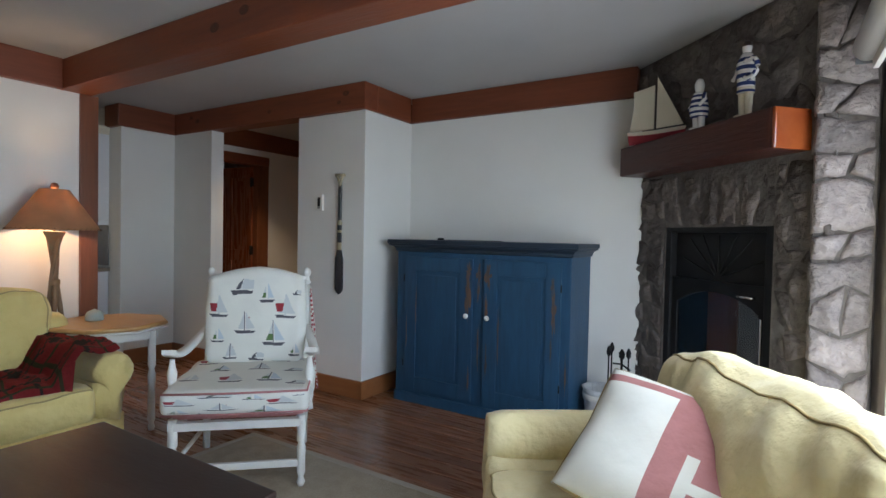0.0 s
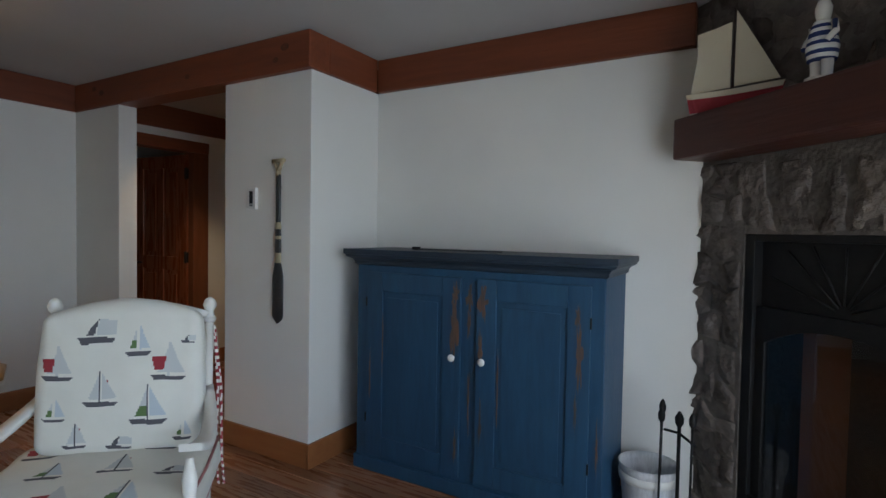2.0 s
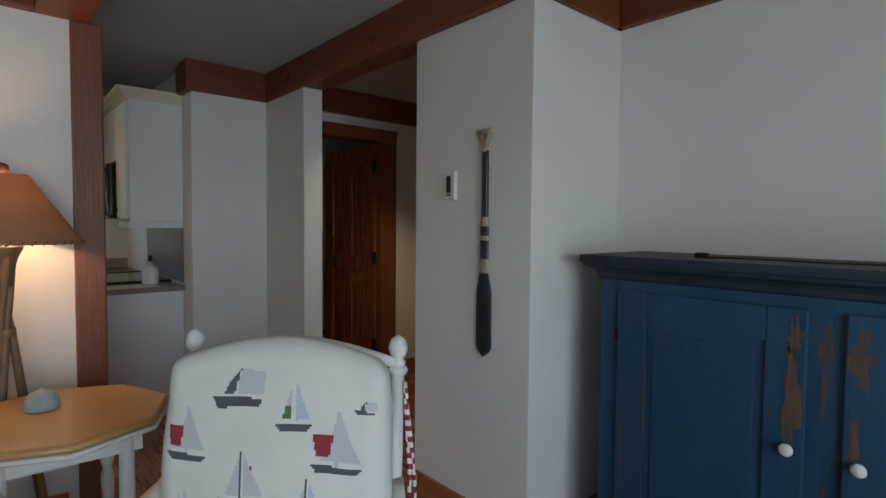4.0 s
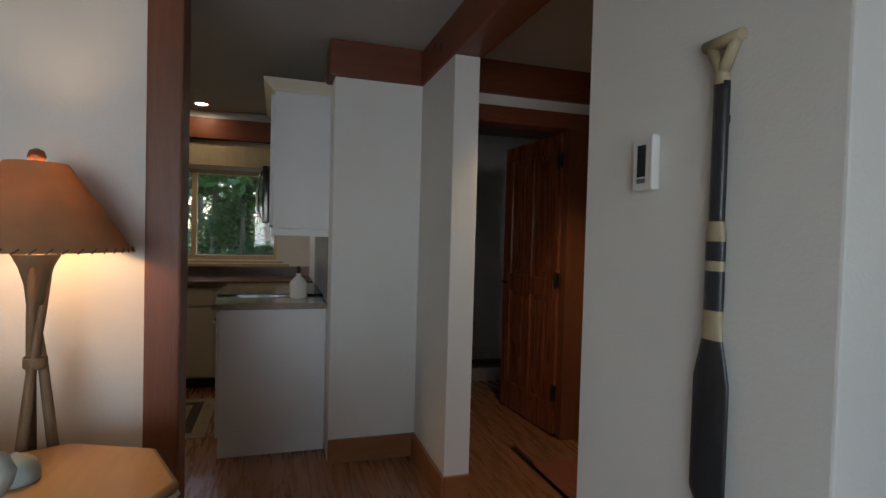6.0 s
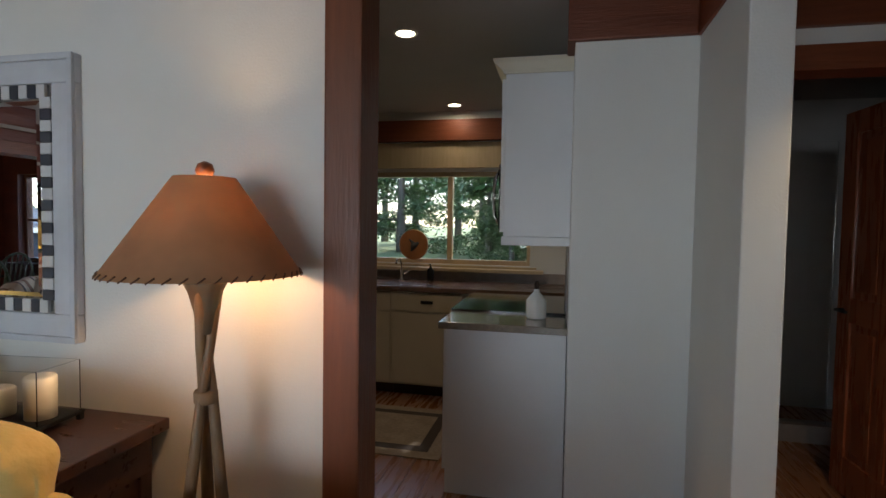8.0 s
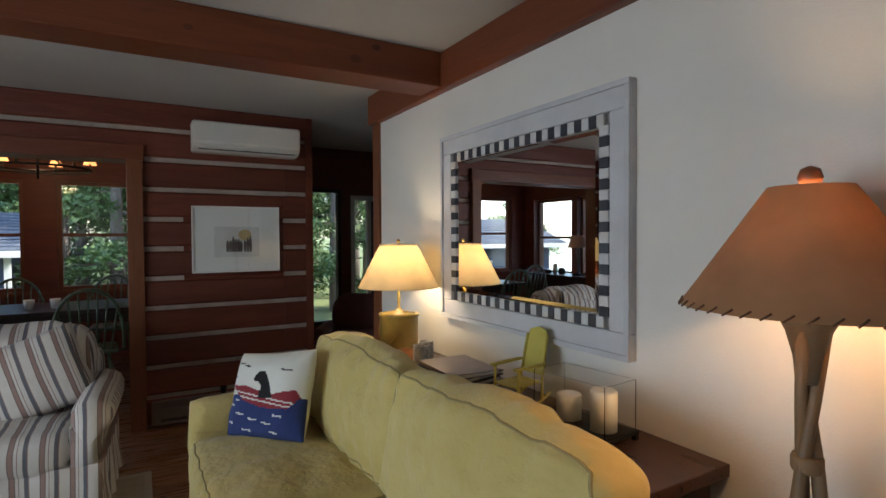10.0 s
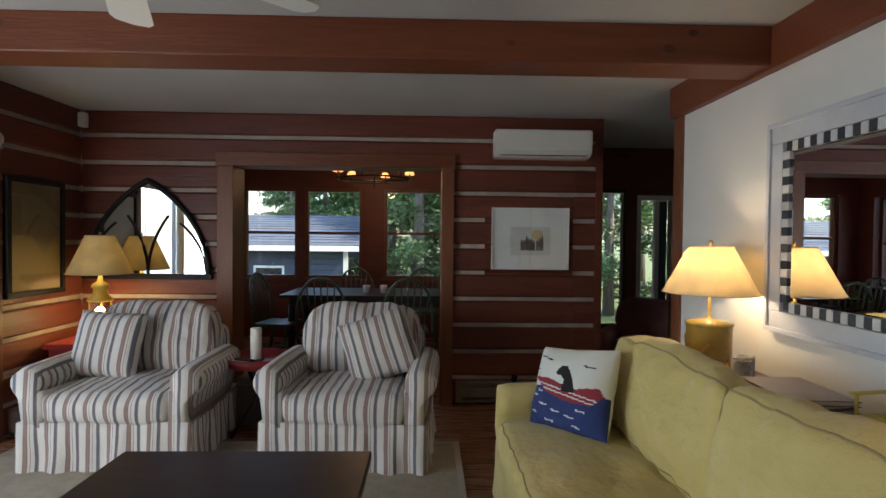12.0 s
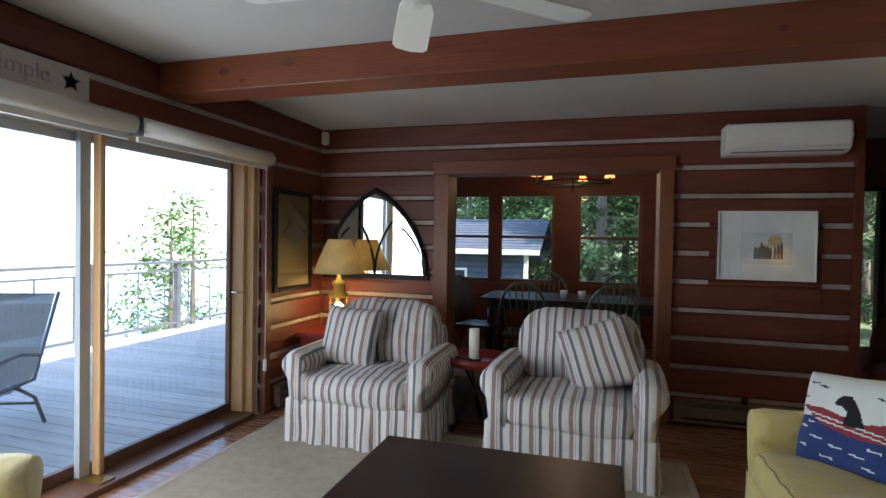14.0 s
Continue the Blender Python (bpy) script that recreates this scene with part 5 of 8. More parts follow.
# ---- colonial armchair with sailing boats on its cushions ----
def boats(list_of):
    """Material slots for printed yachts: a hull, two sails and a mast each."""
    def paint(u, v):
        for cx, cy, s, kind in list_of:
            a, b = (u - cx) / s, (v - cy) / s
            if abs(a) > 1.1 or not -0.3 < b < 2.3:
                continue
            if kind == 3:
                if inside([(-1.0, 0.16), (1.0, 0.1), (0.85, -0.15), (-0.7, -0.2)], a, b):
                    return 3
                if inside([(-0.5, 0.2), (-0.1, 0.25), (0.1, 1.0), (-0.3, 0.6)], a, b):
                    return 6
                if inside([(0.0, 0.25), (1.0, 0.25), (1.0, 0.9), (0.1, 1.0)], a, b):
                    return 4
                continue
            if inside([(-0.95, 0.12), (0.95, 0.05), (0.7, -0.2), (-0.7, -0.18)], a, b):
                return 3
            if abs(a + 0.02) < 0.05 and 0 < b < 2.0:
                return 3 if kind != 1 else 4
            if kind == 1 and inside([(-0.95, 1.25), (-0.15, 1.25), (-0.3, 0.4), (-0.75, 0.4)], a, b):
                return 1
            if inside([(0.05, 1.95), (0.85, 0.3), (0.05, 0.25)], a, b):
                return 4 if kind != 2 else 5
            if inside([(-0.1, 1.7), (-0.6, 0.3), (-0.1, 0.25)], a, b):
                return {0: 4, 1: 4, 2: 2}[kind] if b < 0.8 or kind != 2 else 4
            if kind == 0 and inside([(0.05, 1.4), (0.4, 1.5), (0.35, 1.25), (0.05, 1.15)], a, b):
                return 1
        return -1
    return paint


BACK_BOATS = boats([(0.36, 0.80, 0.12, 3), (0.62, 0.71, 0.085, 2), (0.13, 0.55, 0.11, 1), (0.82, 0.53, 0.12, 1), (0.40, 0.36, 0.12, 0), (0.70, 0.22, 0.13, 2), (0.12, 0.25, 0.08, 2), (0.26, 0.06, 0.08, 0), (0.92, 0.08, 0.07, 2), (0.93, 0.78, 0.05, 3), (0.52, 0.04, 0.08, 3)])
SEAT_BOATS = boats([(0.14, 0.80, 0.09, 1), (0.42, 0.84, 0.12, 3), (0.72, 0.80, 0.09, 2), (0.88, 0.88, 0.05, 1), (0.28, 0.52, 0.09, 2), (0.58, 0.55, 0.09, 0), (0.85, 0.50, 0.08, 3), (0.12, 0.28, 0.08, 0), (0.42, 0.22, 0.10, 1), (0.70, 0.22, 0.10, 2), (0.90, 0.14, 0.07, 3)])
CLOTHS = [CLOTH_WHITE, CLOTH_RED, CLOTH_GREEN, CLOTH_GREY, CLOTH_PALE, CLOTH_SKY, CLOTH_GREY]
chair = thing("open_armchair", "white painted colonial armchair with sailing-boat print cushions", "armchair", pose(-1.745, 2.58, RUGZ, 0, 0, 43))
SW, SD = 0.30, 0.29


def turned_leg(bm, x, y, z0, z1, r):
    h = z1 - z0
    lathe(bm, [(r * 0.7, 0), (r, 0.02), (r * 0.6, 0.045), (r, 0.07), (r * 0.95, h * 0.4), (r * 1.1, h * 0.55), (r * 0.7, h * 0.6), (r * 1.1, h * 0.64), (r, h)], 14, (x, y, z0))


for sx in (-1, 1):
    bm = B()
    turned_leg(bm, sx * SW, -SD, 0, 0.36, 0.021)
    lathe(bm, [(0.022, 0.36), (0.016, 0.40), (0.022, 0.43), (0.014, 0.47), (0.022, 0.53), (0.024, 0.56), (0.015, 0.60), (0.012, 0.63)], 14, (sx * (SW + 0.03), -SD + 0.09, 0))
    part("front_leg", bm, WHITEPAINT, chair)
    bm = B()
    tube(bm, [(sx * SW * 0.92, SD - 0.02, 0), (sx * SW * 0.92, SD - 0.01, 0.42), (sx * SW * 0.92, SD + 0.07, 0.98)], [0.02, 0.022, 0.017], 12)
    at = (sx * SW * 0.92, SD + 0.07, 0.0)
    lathe(bm, [(0.012, 0.975), (0.02, 0.985), (0.012, 0.995), (0.022, 1.01), (0.026, 1.025), (0.018, 1.045), (0.004, 1.055)], 14, at)
    lathe(bm, [(0.02, 0.955), (0.026, 0.965), (0.02, 0.975)], 14, at)
    part("back_post", bm, WHITEPAINT, chair)
    bm = B()
    n = 12
    rows = []
    for i in range(n + 1):
        u = i / n
        y = SD + 0.02 - u * (2 * SD - 0.04)
        z = 0.70 - 0.09 * math.sin(u * math.pi * 0.85) + 0.012 * u
        x = sx * (SW * 0.94 + 0.035 * math.sin(u * math.pi * 0.9) + 0.045 * u)
        hw = 0.018 + 0.014 * u
        rows.append([bm.verts.new((x + a * hw, y, z + b * 0.012)) for a, b in ((-1, -1), (1, -1), (1, 1), (-1, 1))])
    for a, b in zip(rows, rows[1:]):
        for k in range(4):
            bm.faces.new((a[k], a[(k + 1) % 4], b[(k + 1) % 4], b[k])).smooth = True
    bm.faces.new(rows[0]), bm.faces.new(rows[-1][::-1])
    part("armrest", bm, WHITEPAINT, chair)
    bm = B()
    tube(bm, [(sx * SW, -SD, 0.13), (sx * SW * 0.94, SD, 0.13)], 0.012, 8)
    part("side_stretcher", bm, WHITEPAINT, chair)
simple("front_stretcher", WHITEPAINT, chair, [(-SW, SW, -SD - 0.012, -SD + 0.012, 0.10, 0.135)], 0.005)
simple("seat_frame", WHITEPAINT, chair, [(-SW - 0.02, SW + 0.02, -SD - 0.02, -SD + 0.02, 0.305, 0.345), (-SW, -SW + 0.03, -SD, SD, 0.305, 0.345), (SW - 0.03, SW, -SD, SD, 0.305, 0.345), (-SW, SW, SD - 0.03, SD, 0.305, 0.345)], 0.004)
bm = B()
soft_box(bm, 2 * SW + 0.02, 2 * SD - 0.01, 0.05, 0.02, 8, 0.0, 0.002, (0, 0, 0.372))
part("rush_seat", bm, CLOTH_PINK, chair, "rose tape seat under the cushion")
bm = B()
soft_box(bm, 2 * SW + 0.07, 2 * SD + 0.09, 0.12, 0.035, 110, 0.014, 0.006, (0, -0.045, 0.455), paint=lambda ax, end, a, b: max(0, SEAT_BOATS(a, b)) if ax == 2 and end else (max(0, BACK_BOATS(b, a * 0.9 + 0.1)) if ax == 1 and not end else 0))
seatc = part("seat_cushion", bm, CLOTHS, chair, "boxed cushion printed with sailing boats")
bm = B()
for z in (0.405, 0.505):
    loop = [(-SW - 0.03, -SD - 0.085, z), (0, -SD - 0.098, z), (SW + 0.03, -SD - 0.085, z), (SW + 0.037, 0, z), (SW + 0.025, SD - 0.01, z)]
    tube(bm, loop, 0.0055, 6)
part("piping", bm, CLOTH_PINK, seatc, "red and white twisted cord")
bm = B()
soft_box(bm, 2 * SW - 0.07, 0.11, 0.49, 0.034, 110, 0.018, 0.006, m=Matrix.Translation((0, SD - 0.045, 0.755)) @ pose(0, 0, 0, -9),
         paint=lambda ax, end, a, b: max(0, BACK_BOATS(b, a)) if ax == 1 and not end else 0)
for v in bm.verts:
    if v.co.z > 0.86:
        v.co.z += 0.045 * math.cos(v.co.x / (SW * 1.0) * math.pi / 2) * (v.co.z - 0.86) / 0.16
backc = part("back_cushion", bm, [CLOTH_WHITE, *CLOTHS[1:]], chair, "boxed back cushion printed with sailing boats")
bm = B()
pts = [(-SW * 0.9 + SW * 1.8 * i / 16, SD + 0.062, 0.985 + 0.05 * math.sin(math.pi * i / 16)) for i in range(17)]
tube(bm, pts, 0.014, 8)
part("crest_rail", bm, WHITEPAINT, chair)
bm = B()
for k in range(2):
    tube(bm, [(SW * 0.92 + 0.022, SD + 0.05, 0.94), (SW * 0.95 + 0.03 + 0.012 * k, SD + 0.03, 0.7), (SW * 0.97 + 0.028 + 0.02 * k, SD - 0.02, 0.44), (SW + 0.035 + 0.02 * k, SD - 0.06, 0.34)], 0.0055, 6)
bmesh.ops.subdivide_edges(bm, edges=[e for e in bm.edges if abs(e.verts[0].co.z - e.verts[1].co.z) > 0.03], cuts=17)
for f in bm.faces:
    c = f.calc_center_median()
    f.material_index = int((c.z + 0.5 * c.x + 0.5 * c.y) / 0.012) % 2
part("cushion_tie", bm, [CLOTH_WHITE, CLOTH_RED], chair, "red and white twisted cord tie")

# ---- end table by the floor lamp ----
et = thing("end_table", "cream end table with a honey-coloured octagonal top", "table", pose(-2.89, 2.41, 0.10))
bm = B()
lathe(bm, [(0.33, 0.572), (0.345, 0.58), (0.345, 0.592), (0.33, 0.60)], 8)
part("tabletop", bm, mat("honey_wood_top", (0.42, 0.24, 0.08), 0.35, second=(0.5, 0.3, 0.12), scale=6, stretch=(1, 6, 6)), et, "honey-coloured wooden top")
bm = B()
lathe(bm, [(0.34, 0.555), (0.35, 0.565), (0.34, 0.572)], 8)
part("rim", bm, WHITEPAINT, et)
simple("apron", WHITEPAINT, et, [(-0.21, 0.21, -0.21, -0.19, 0.49, 0.554), (-0.21, 0.21, 0.19, 0.21, 0.49, 0.554), (-0.21, -0.19, -0.19, 0.19, 0.49, 0.554), (0.19, 0.21, -0.19, 0.19, 0.49, 0.554)])
for sx in (-1, 1):
    for sy in (-1, 1):
        bm = B()
        turned_leg(bm, sx * 0.2, sy * 0.165, -0.10, 0.555, 0.022)
        part("leg", bm, WHITEPAINT, et)
dome = thing("dome_box", "small pale verdigris domed box on the end table", "ornament", pose(-2.98, 2.37, 0.701))
bm = B()
lathe(bm, [(0.05, 0), (0.052, 0.012), (0.05, 0.03), (0.043, 0.048), (0.028, 0.06), (0.01, 0.066), (0.006, 0.072), (0.0, 0.073)], 18)
part("shell", bm, mat("pale_verdigris", (0.3, 0.36, 0.33), 0.5, second=(0.38, 0.43, 0.4), scale=20), dome)


# ---- lamps ----
def cone_shade(bm, r0, r1, z0, z1, n=40, thick=0.003):
    for dr, flip in ((0, 1), (-thick, -1)):
        a = [bm.verts.new(((r0 + dr) * math.cos(2 * math.pi * k / n), (r0 + dr) * math.sin(2 * math.pi * k / n), z0)) for k in range(n)]
        b = [bm.verts.new(((r1 + dr) * math.cos(2 * math.pi * k / n), (r1 + dr) * math.sin(2 * math.pi * k / n), z1)) for k in range(n)]
        for k in range(n):
            bm.faces.new((a[k], a[(k + 1) % n], b[(k + 1) % n], b[k])).smooth = True


LACE = mat("leather_lace", (0.13, 0.065, 0.03), 0.7)
lamp = thing("floor_lamp", "floor lamp of crossed bamboo canes with a stitched rawhide shade", "lamp", pose(-3.32, 2.285, 0))
for k in range(3):
    a = radians(90 + 120 * k)
    bm = B()
    tube(bm, [(0.13 * math.cos(a), 0.13 * math.sin(a), 0.0), (0.065 * math.cos(a), 0.065 * math.sin(a), 0.50), (0.017 * math.cos(a + 0.5), 0.017 * math.sin(a + 0.5), 0.93), (0.014 * math.cos(a + 2.0), 0.014 * math.sin(a + 2.0), 1.06), (0.03 * math.cos(a + 2.8), 0.03 * math.sin(a + 2.8), 1.22)], [0.019, 0.018, 0.014, 0.013, 0.016], 10)
    part("cane", bm, BAMBOO, lamp)
bm = B()
lathe(bm, [(0.029, 0.905), (0.032, 0.912), (0.032, 0.935), (0.029, 0.942)], 18)
part("binding", bm, mat("rattan_binding", (0.22, 0.14, 0.07), 0.6), lamp, "wrapped rattan binding")
bm = B()
lathe(bm, [(0.024, 1.10), (0.03, 1.16), (0.045, 1.215), (0.062, 1.25), (0.058, 1.258), (0.02, 1.258)], 14)
part("capital", bm, VERDIGRIS, lamp, "flared verdigris metal capital")
bm = B()
cone_shade(bm, 0.258, 0.081, 1.266, 1.53)
sh = part("shade", bm, RAWHIDE, lamp, "tan rawhide shade with stitched rim")
bm = B()
for k in range(44):
    a = 2 * math.pi * k / 44
    tube(bm, [(0.260 * math.cos(a), 0.260 * math.sin(a), 1.264), (0.253 * math.cos(a + 0.07), 0.253 * math.sin(a + 0.07), 1.278)], 0.0022, 5)
part("lacing", bm, LACE, sh, "dark leather lacing")
bm = B()
lathe(bm, [(0.006, 1.22), (0.006, 1.528), (0.018, 1.532), (0.025, 1.548), (0.019, 1.567), (0.004, 1.574)], 14)
part("finial", bm, mat("turned_finial", (0.2, 0.07, 0.03), 0.4), lamp, "turned wooden finial")

# ---- console table and what stands on it ----
con = thing("console_table", "long dark espresso console table behind the sofa", "console table", pose(-3.32, 0.90, 0))
CW = mat("console_wood", (0.045, 0.018, 0.012), 0.3, second=(0.075, 0.03, 0.02), scale=5, stretch=(6, 1, 6), bump=0.08)
simple("tabletop", CW, con, [(-0.235, 0.21, -1.12, 1.07, 0.71, 0.75)], 0.005)
simple("apron", CW, con, [(-0.20, 0.18, -1.08, 1.03, 0.58, 0.709)])
for sx in (-0.2, 0.14):
    for sy in (-1.08, 0.97):
        simple("leg", CW, con, [(sx, sx + 0.05, sy, sy + 0.06, 0, 0.58)], 0.004)
simple("side_panel", CW, con, [(-0.15, 0.14, 1.0, 1.02, 0.05, 0.579)])


def shade_lamp(name, label, m, base, r0, r1, z0, z1, fabric):
    t = thing(name, label, "lamp", m)
    base(t)
    bm = B()
    cone_shade(bm, r0, r1, z0, z1)
    s = part("shade", bm, fabric, t)
    for r, z in ((r0, z0), (r1, z1)):
        bm = B()
        tube(bm, [((r + 0.001) * math.cos(2 * math.pi * k / 32), (r + 0.001) * math.sin(2 * math.pi * k / 32), z) for k in range(33)], 0.003, 5)
        part("rim", bm, fabric, s)
    bm = B()
    lathe(bm, [(0.004, z1 - 0.02), (0.004, z1 + 0.01), (0.01, z1 + 0.015), (0.008, z1 + 0.03), (0.0, z1 + 0.033)], 10)
    for k in range(3):
        a = 2 * math.pi * k / 3
        tube(bm, [(0, 0, z1 - 0.005), (r1 * math.cos(a), r1 * math.sin(a), z1 - 0.005)], 0.002, 5)
    part("spider", bm, BRASS, t)
    return t


def tin_base(t):
    bm = B()
    lathe(bm, [(0.118, 0.0), (0.118, 0.012), (0.108, 0.018), (0.108, 0.225), (0.114, 0.232), (0.114, 0.245), (0.03, 0.258), (0.014, 0.27), (0.008, 0.28), (0.008, 0.44)], 28)
    part("canister_base", bm, TINPAINT, t, "painted black and gold tea canister base")
    bm = B()
    tube(bm, [(0.109 * math.cos(a) , 0.109 * math.sin(a), 0.12 + 0.05 * math.sin(3 * (a + 1.2))) for a in [-1.2 + 0.1 * k for k in range(24)]], 0.006, 5)
    part("painted_figure", bm, BRASS, t, "gold painted ornament")


shade_lamp("table_lamp", "table lamp with a tea-canister base and lit ivory shade", pose(-3.32, 0.19, 0.751), tin_base, 0.225, 0.105, 0.395, 0.63, LINEN)

for k, (x, y, r, h, m, lab) in enumerate(((-3.28, 0.36, 0.04, 0.075, TERRACOTTA, "short amber votive candle holder on the console"), (-3.20, 0.44, 0.042, 0.072, TERRACOTTA, "short amber votive candle holder on the console"),
                                         (-3.36, 0.44, 0.038, 0.125, None, "tall speckled glass votive holder on the console"), (-3.27, 0.56, 0.042, 0.135, None, "tall speckled glass votive holder on the console"))):
    t = thing("votive_holder", lab, "candle holder", pose(x, y, 0.7505), "votives on the console")
    bm = B()
    lathe(bm, [(r * 0.96, 0), (r, 0.006), (r, h), (r * 0.9, h), (r * 0.9, h * 0.6), (0, h * 0.6)], 20)
    for f in bm.faces:
        f.material_index = 1 if f.calc_center_median().z > h * 0.5 and m is None else 0
    part("cup", bm, [m] if m else [BLACKWOOD, mat("birch_speckle", (0.5, 0.48, 0.44), 0.6, second=(0.2, 0.18, 0.16), scale=60, mix=0.5)], t)
    bm = B()
    lathe(bm, [(0.014, h * 0.6), (0.014, h * 0.75), (0.002, h * 0.76), (0.002, h * 0.85)], 10)
    part("candle", bm, WAX, t)
rng = random.Random(5)
for k in range(4):
    t = thing("magazine", "large flat picture book stacked on the console", "book", pose(-3.33 + rng.uniform(-0.01, 0.02), 0.80 + rng.uniform(-0.02, 0.03), 0.7505 + k * 0.0215, 0, 0, rng.uniform(-9, 9) + 4), "books on the console")
    col = [(0.03, 0.03, 0.035), (0.06, 0.05, 0.05), (0.02, 0.022, 0.03), (0.16, 0.12, 0.12)][k]
    simple("cover", mat("book_cover", col, 0.35, second=tuple(c * 1.8 for c in col), scale=9), t, [(-0.125, 0.125, -0.165, 0.165, 0, 0.003), (-0.125, 0.125, -0.165, 0.165, 0.018, 0.021), (0.122, 0.125, -0.165, 0.165, 0.003, 0.018)])
    simple("page_block", PAPER, t, [(-0.12, 0.121, -0.16, 0.16, 0.003, 0.018)])

# Toy rocking chair, yellow
toy = thing("toy_rocking_chair", "small yellow wooden toy rocking chair on the console", "toy chair", pose(-3.36, 1.22, 0.7505, 0, 0, 100))
for sx in (-1, 1):
    bm = B()
    tube(bm, [(sx * 0.06, -0.12 + 0.24 * i / 10, 0.008 + 0.035 * (2 * i / 10 - 1) ** 2) for i in range(11)], 0.006, 6)
    part("rocker", bm, YELLOWPAINT, toy)
    bm = B()
    tube(bm, [(sx * 0.06, -0.075, 0.02), (sx * 0.062, -0.07, 0.165)], 0.006, 6)
    part("front_leg", bm, YELLOWPAINT, toy)
    bm = B()
    tube(bm, [(sx * 0.06, 0.07, 0.02), (sx * 0.055, 0.075, 0.1), (sx * 0.05, 0.115, 0.27)], 0.006, 6)
    part("back_leg", bm, YELLOWPAINT, toy)
    simple("armrest", YELLOWPAINT, toy, [(sx * 0.062 - 0.011, sx * 0.062 + 0.011, -0.09, 0.085, 0.162, 0.17)], 0.002)
for k in range(5):
    simple("seat_slat", YELLOWPAINT, toy, [(-0.06, 0.06, -0.08 + k * 0.031, -0.08 + k * 0.031 + 0.026, 0.09, 0.097)], 0.001)
bm = B()
pts = [(-0.048, 0.0), (0.048, 0.0), (0.052, 0.15), (0.04, 0.178), (0.0, 0.19), (-0.04, 0.178), (-0.052, 0.15)]
disc_prism(bm, pts, -0.004, 0.004)
b = part("back", bm, YELLOWPAINT, toy)
b.matrix_local = pose(0, 0.085, 0.115, -13)

# Glass candle lantern
lan = thing("candle_lantern", "glass box lantern on a black stand with a white pillar candle", "lantern", pose(-3.37, 1.56, 0.7505, 0, 0, 6))
simple("tray", BLACK, lan, [(-0.09, 0.09, -0.16, 0.16, 0.02, 0.032)], 0.003)
for sx in (-1, 1):
    for sy in (-1, 1):
        simple("foot", BLACK, lan, [(sx * 0.08 - 0.008, sx * 0.08 + 0.008, sy * 0.15 - 0.008, sy * 0.15 + 0.008, 0, 0.02)])
for b in ((-0.082, 0.082, -0.152, -0.149, 0.032, 0.2), (-0.082, 0.082, 0.149, 0.152, 0.032, 0.2), (-0.082, -0.079, -0.149, 0.149, 0.032, 0.2), (0.079, 0.082, -0.149, 0.149, 0.032, 0.2)):
    pane = simple("pane", GLASS, lan, [b])
    pane.visible_shadow = False
for y, h in ((-0.06, 0.085), (0.085, 0.13)):
    bm = B()
    lathe(bm, [(0.043, 0.032), (0.044, h + 0.03), (0.038, h + 0.036), (0.0, h + 0.03)], 18, (0, y, 0))
    part("candle", bm, WAX, lan, "white pillar candle")

# ---- mirror in its mosaic frame ----
mir = thing("wall_mirror", "large mirror in a limed grey frame with a black-and-white tile border", "mirror", pose(XW, 0.972, 1.477, 0, 0, 90))
mw, mh = 0.655, 0.495


def frame_boxes(w, h, t, y0, y1):
    return [(-w, w, y0, y1, h - t, h), (-w, w, y0, y1, -h, -h + t), (-w, -w + t, y0, y1, -h + t, h - t), (w - t, w, y0, y1, -h + t, h - t)]


for b in frame_boxes(mw, mh, 0.098, -0.030, 0):
    simple("frame_rail", LIMED, mir, [b], 0.005)
for b in frame_boxes(mw, mh, 0.022, -0.042, -0.0305):
    simple("frame_lip", LIMED, mir, [b], 0.003)
simple("glass", MIRROR, mir, [(-mw + 0.15, mw - 0.15, -0.022, -0.014, -mh + 0.15, mh - 0.15)], 0.0)
bm = B()
rows = [[bm.verts.new(p) for p in ((-w, y, -h), (w, y, -h), (w, y, h), (-w, y, h))] for w, h, y in ((mw - 0.15, mh - 0.15, -0.0215), (mw - 0.17, mh - 0.17, -0.0235))]
for k in range(4):
    bm.faces.new((rows[0][k], rows[0][(k + 1) % 4], rows[1][(k + 1) % 4], rows[1][k]))
bm.faces.new(rows[1])
part("bevelled_glass", bm, MIRROR, mir, "bevelled silver mirror glass")
n_w, n_h, ts = 28, 19, 0.046
me_d = []
for mm in (TILE_DARK, TILE_LIGHT):
    bm = B()
    box(bm, -0.5, 0.5, -0.5, 0.5, -0.5, 0.5, 0.06)
    me_d.append(mesh_of("mosaic_tile", bm, mm))
W, Hh = mw - 0.124, mh - 0.124
for i in range(n_w):
    x = -W + 2 * W * (i + 0.5) / n_w
    for z in (-Hh, Hh):
        piece("mosaic_tile", me_d[i % 2], mir, Matrix.Translation((x, -0.024, z)) @ Matrix.Diagonal((2 * W / n_w - 0.002, 0.012, ts, 1)))
for i in range(1, n_h):
    z = -Hh + 2 * Hh * i / n_h
    for x in (-W, W):
        piece("mosaic_tile", me_d[(i + 1) % 2], mir, Matrix.Translation((x, -0.0245, z)) @ Matrix.Diagonal((ts, 0.012, 2 * Hh / n_h - 0.002, 1)))

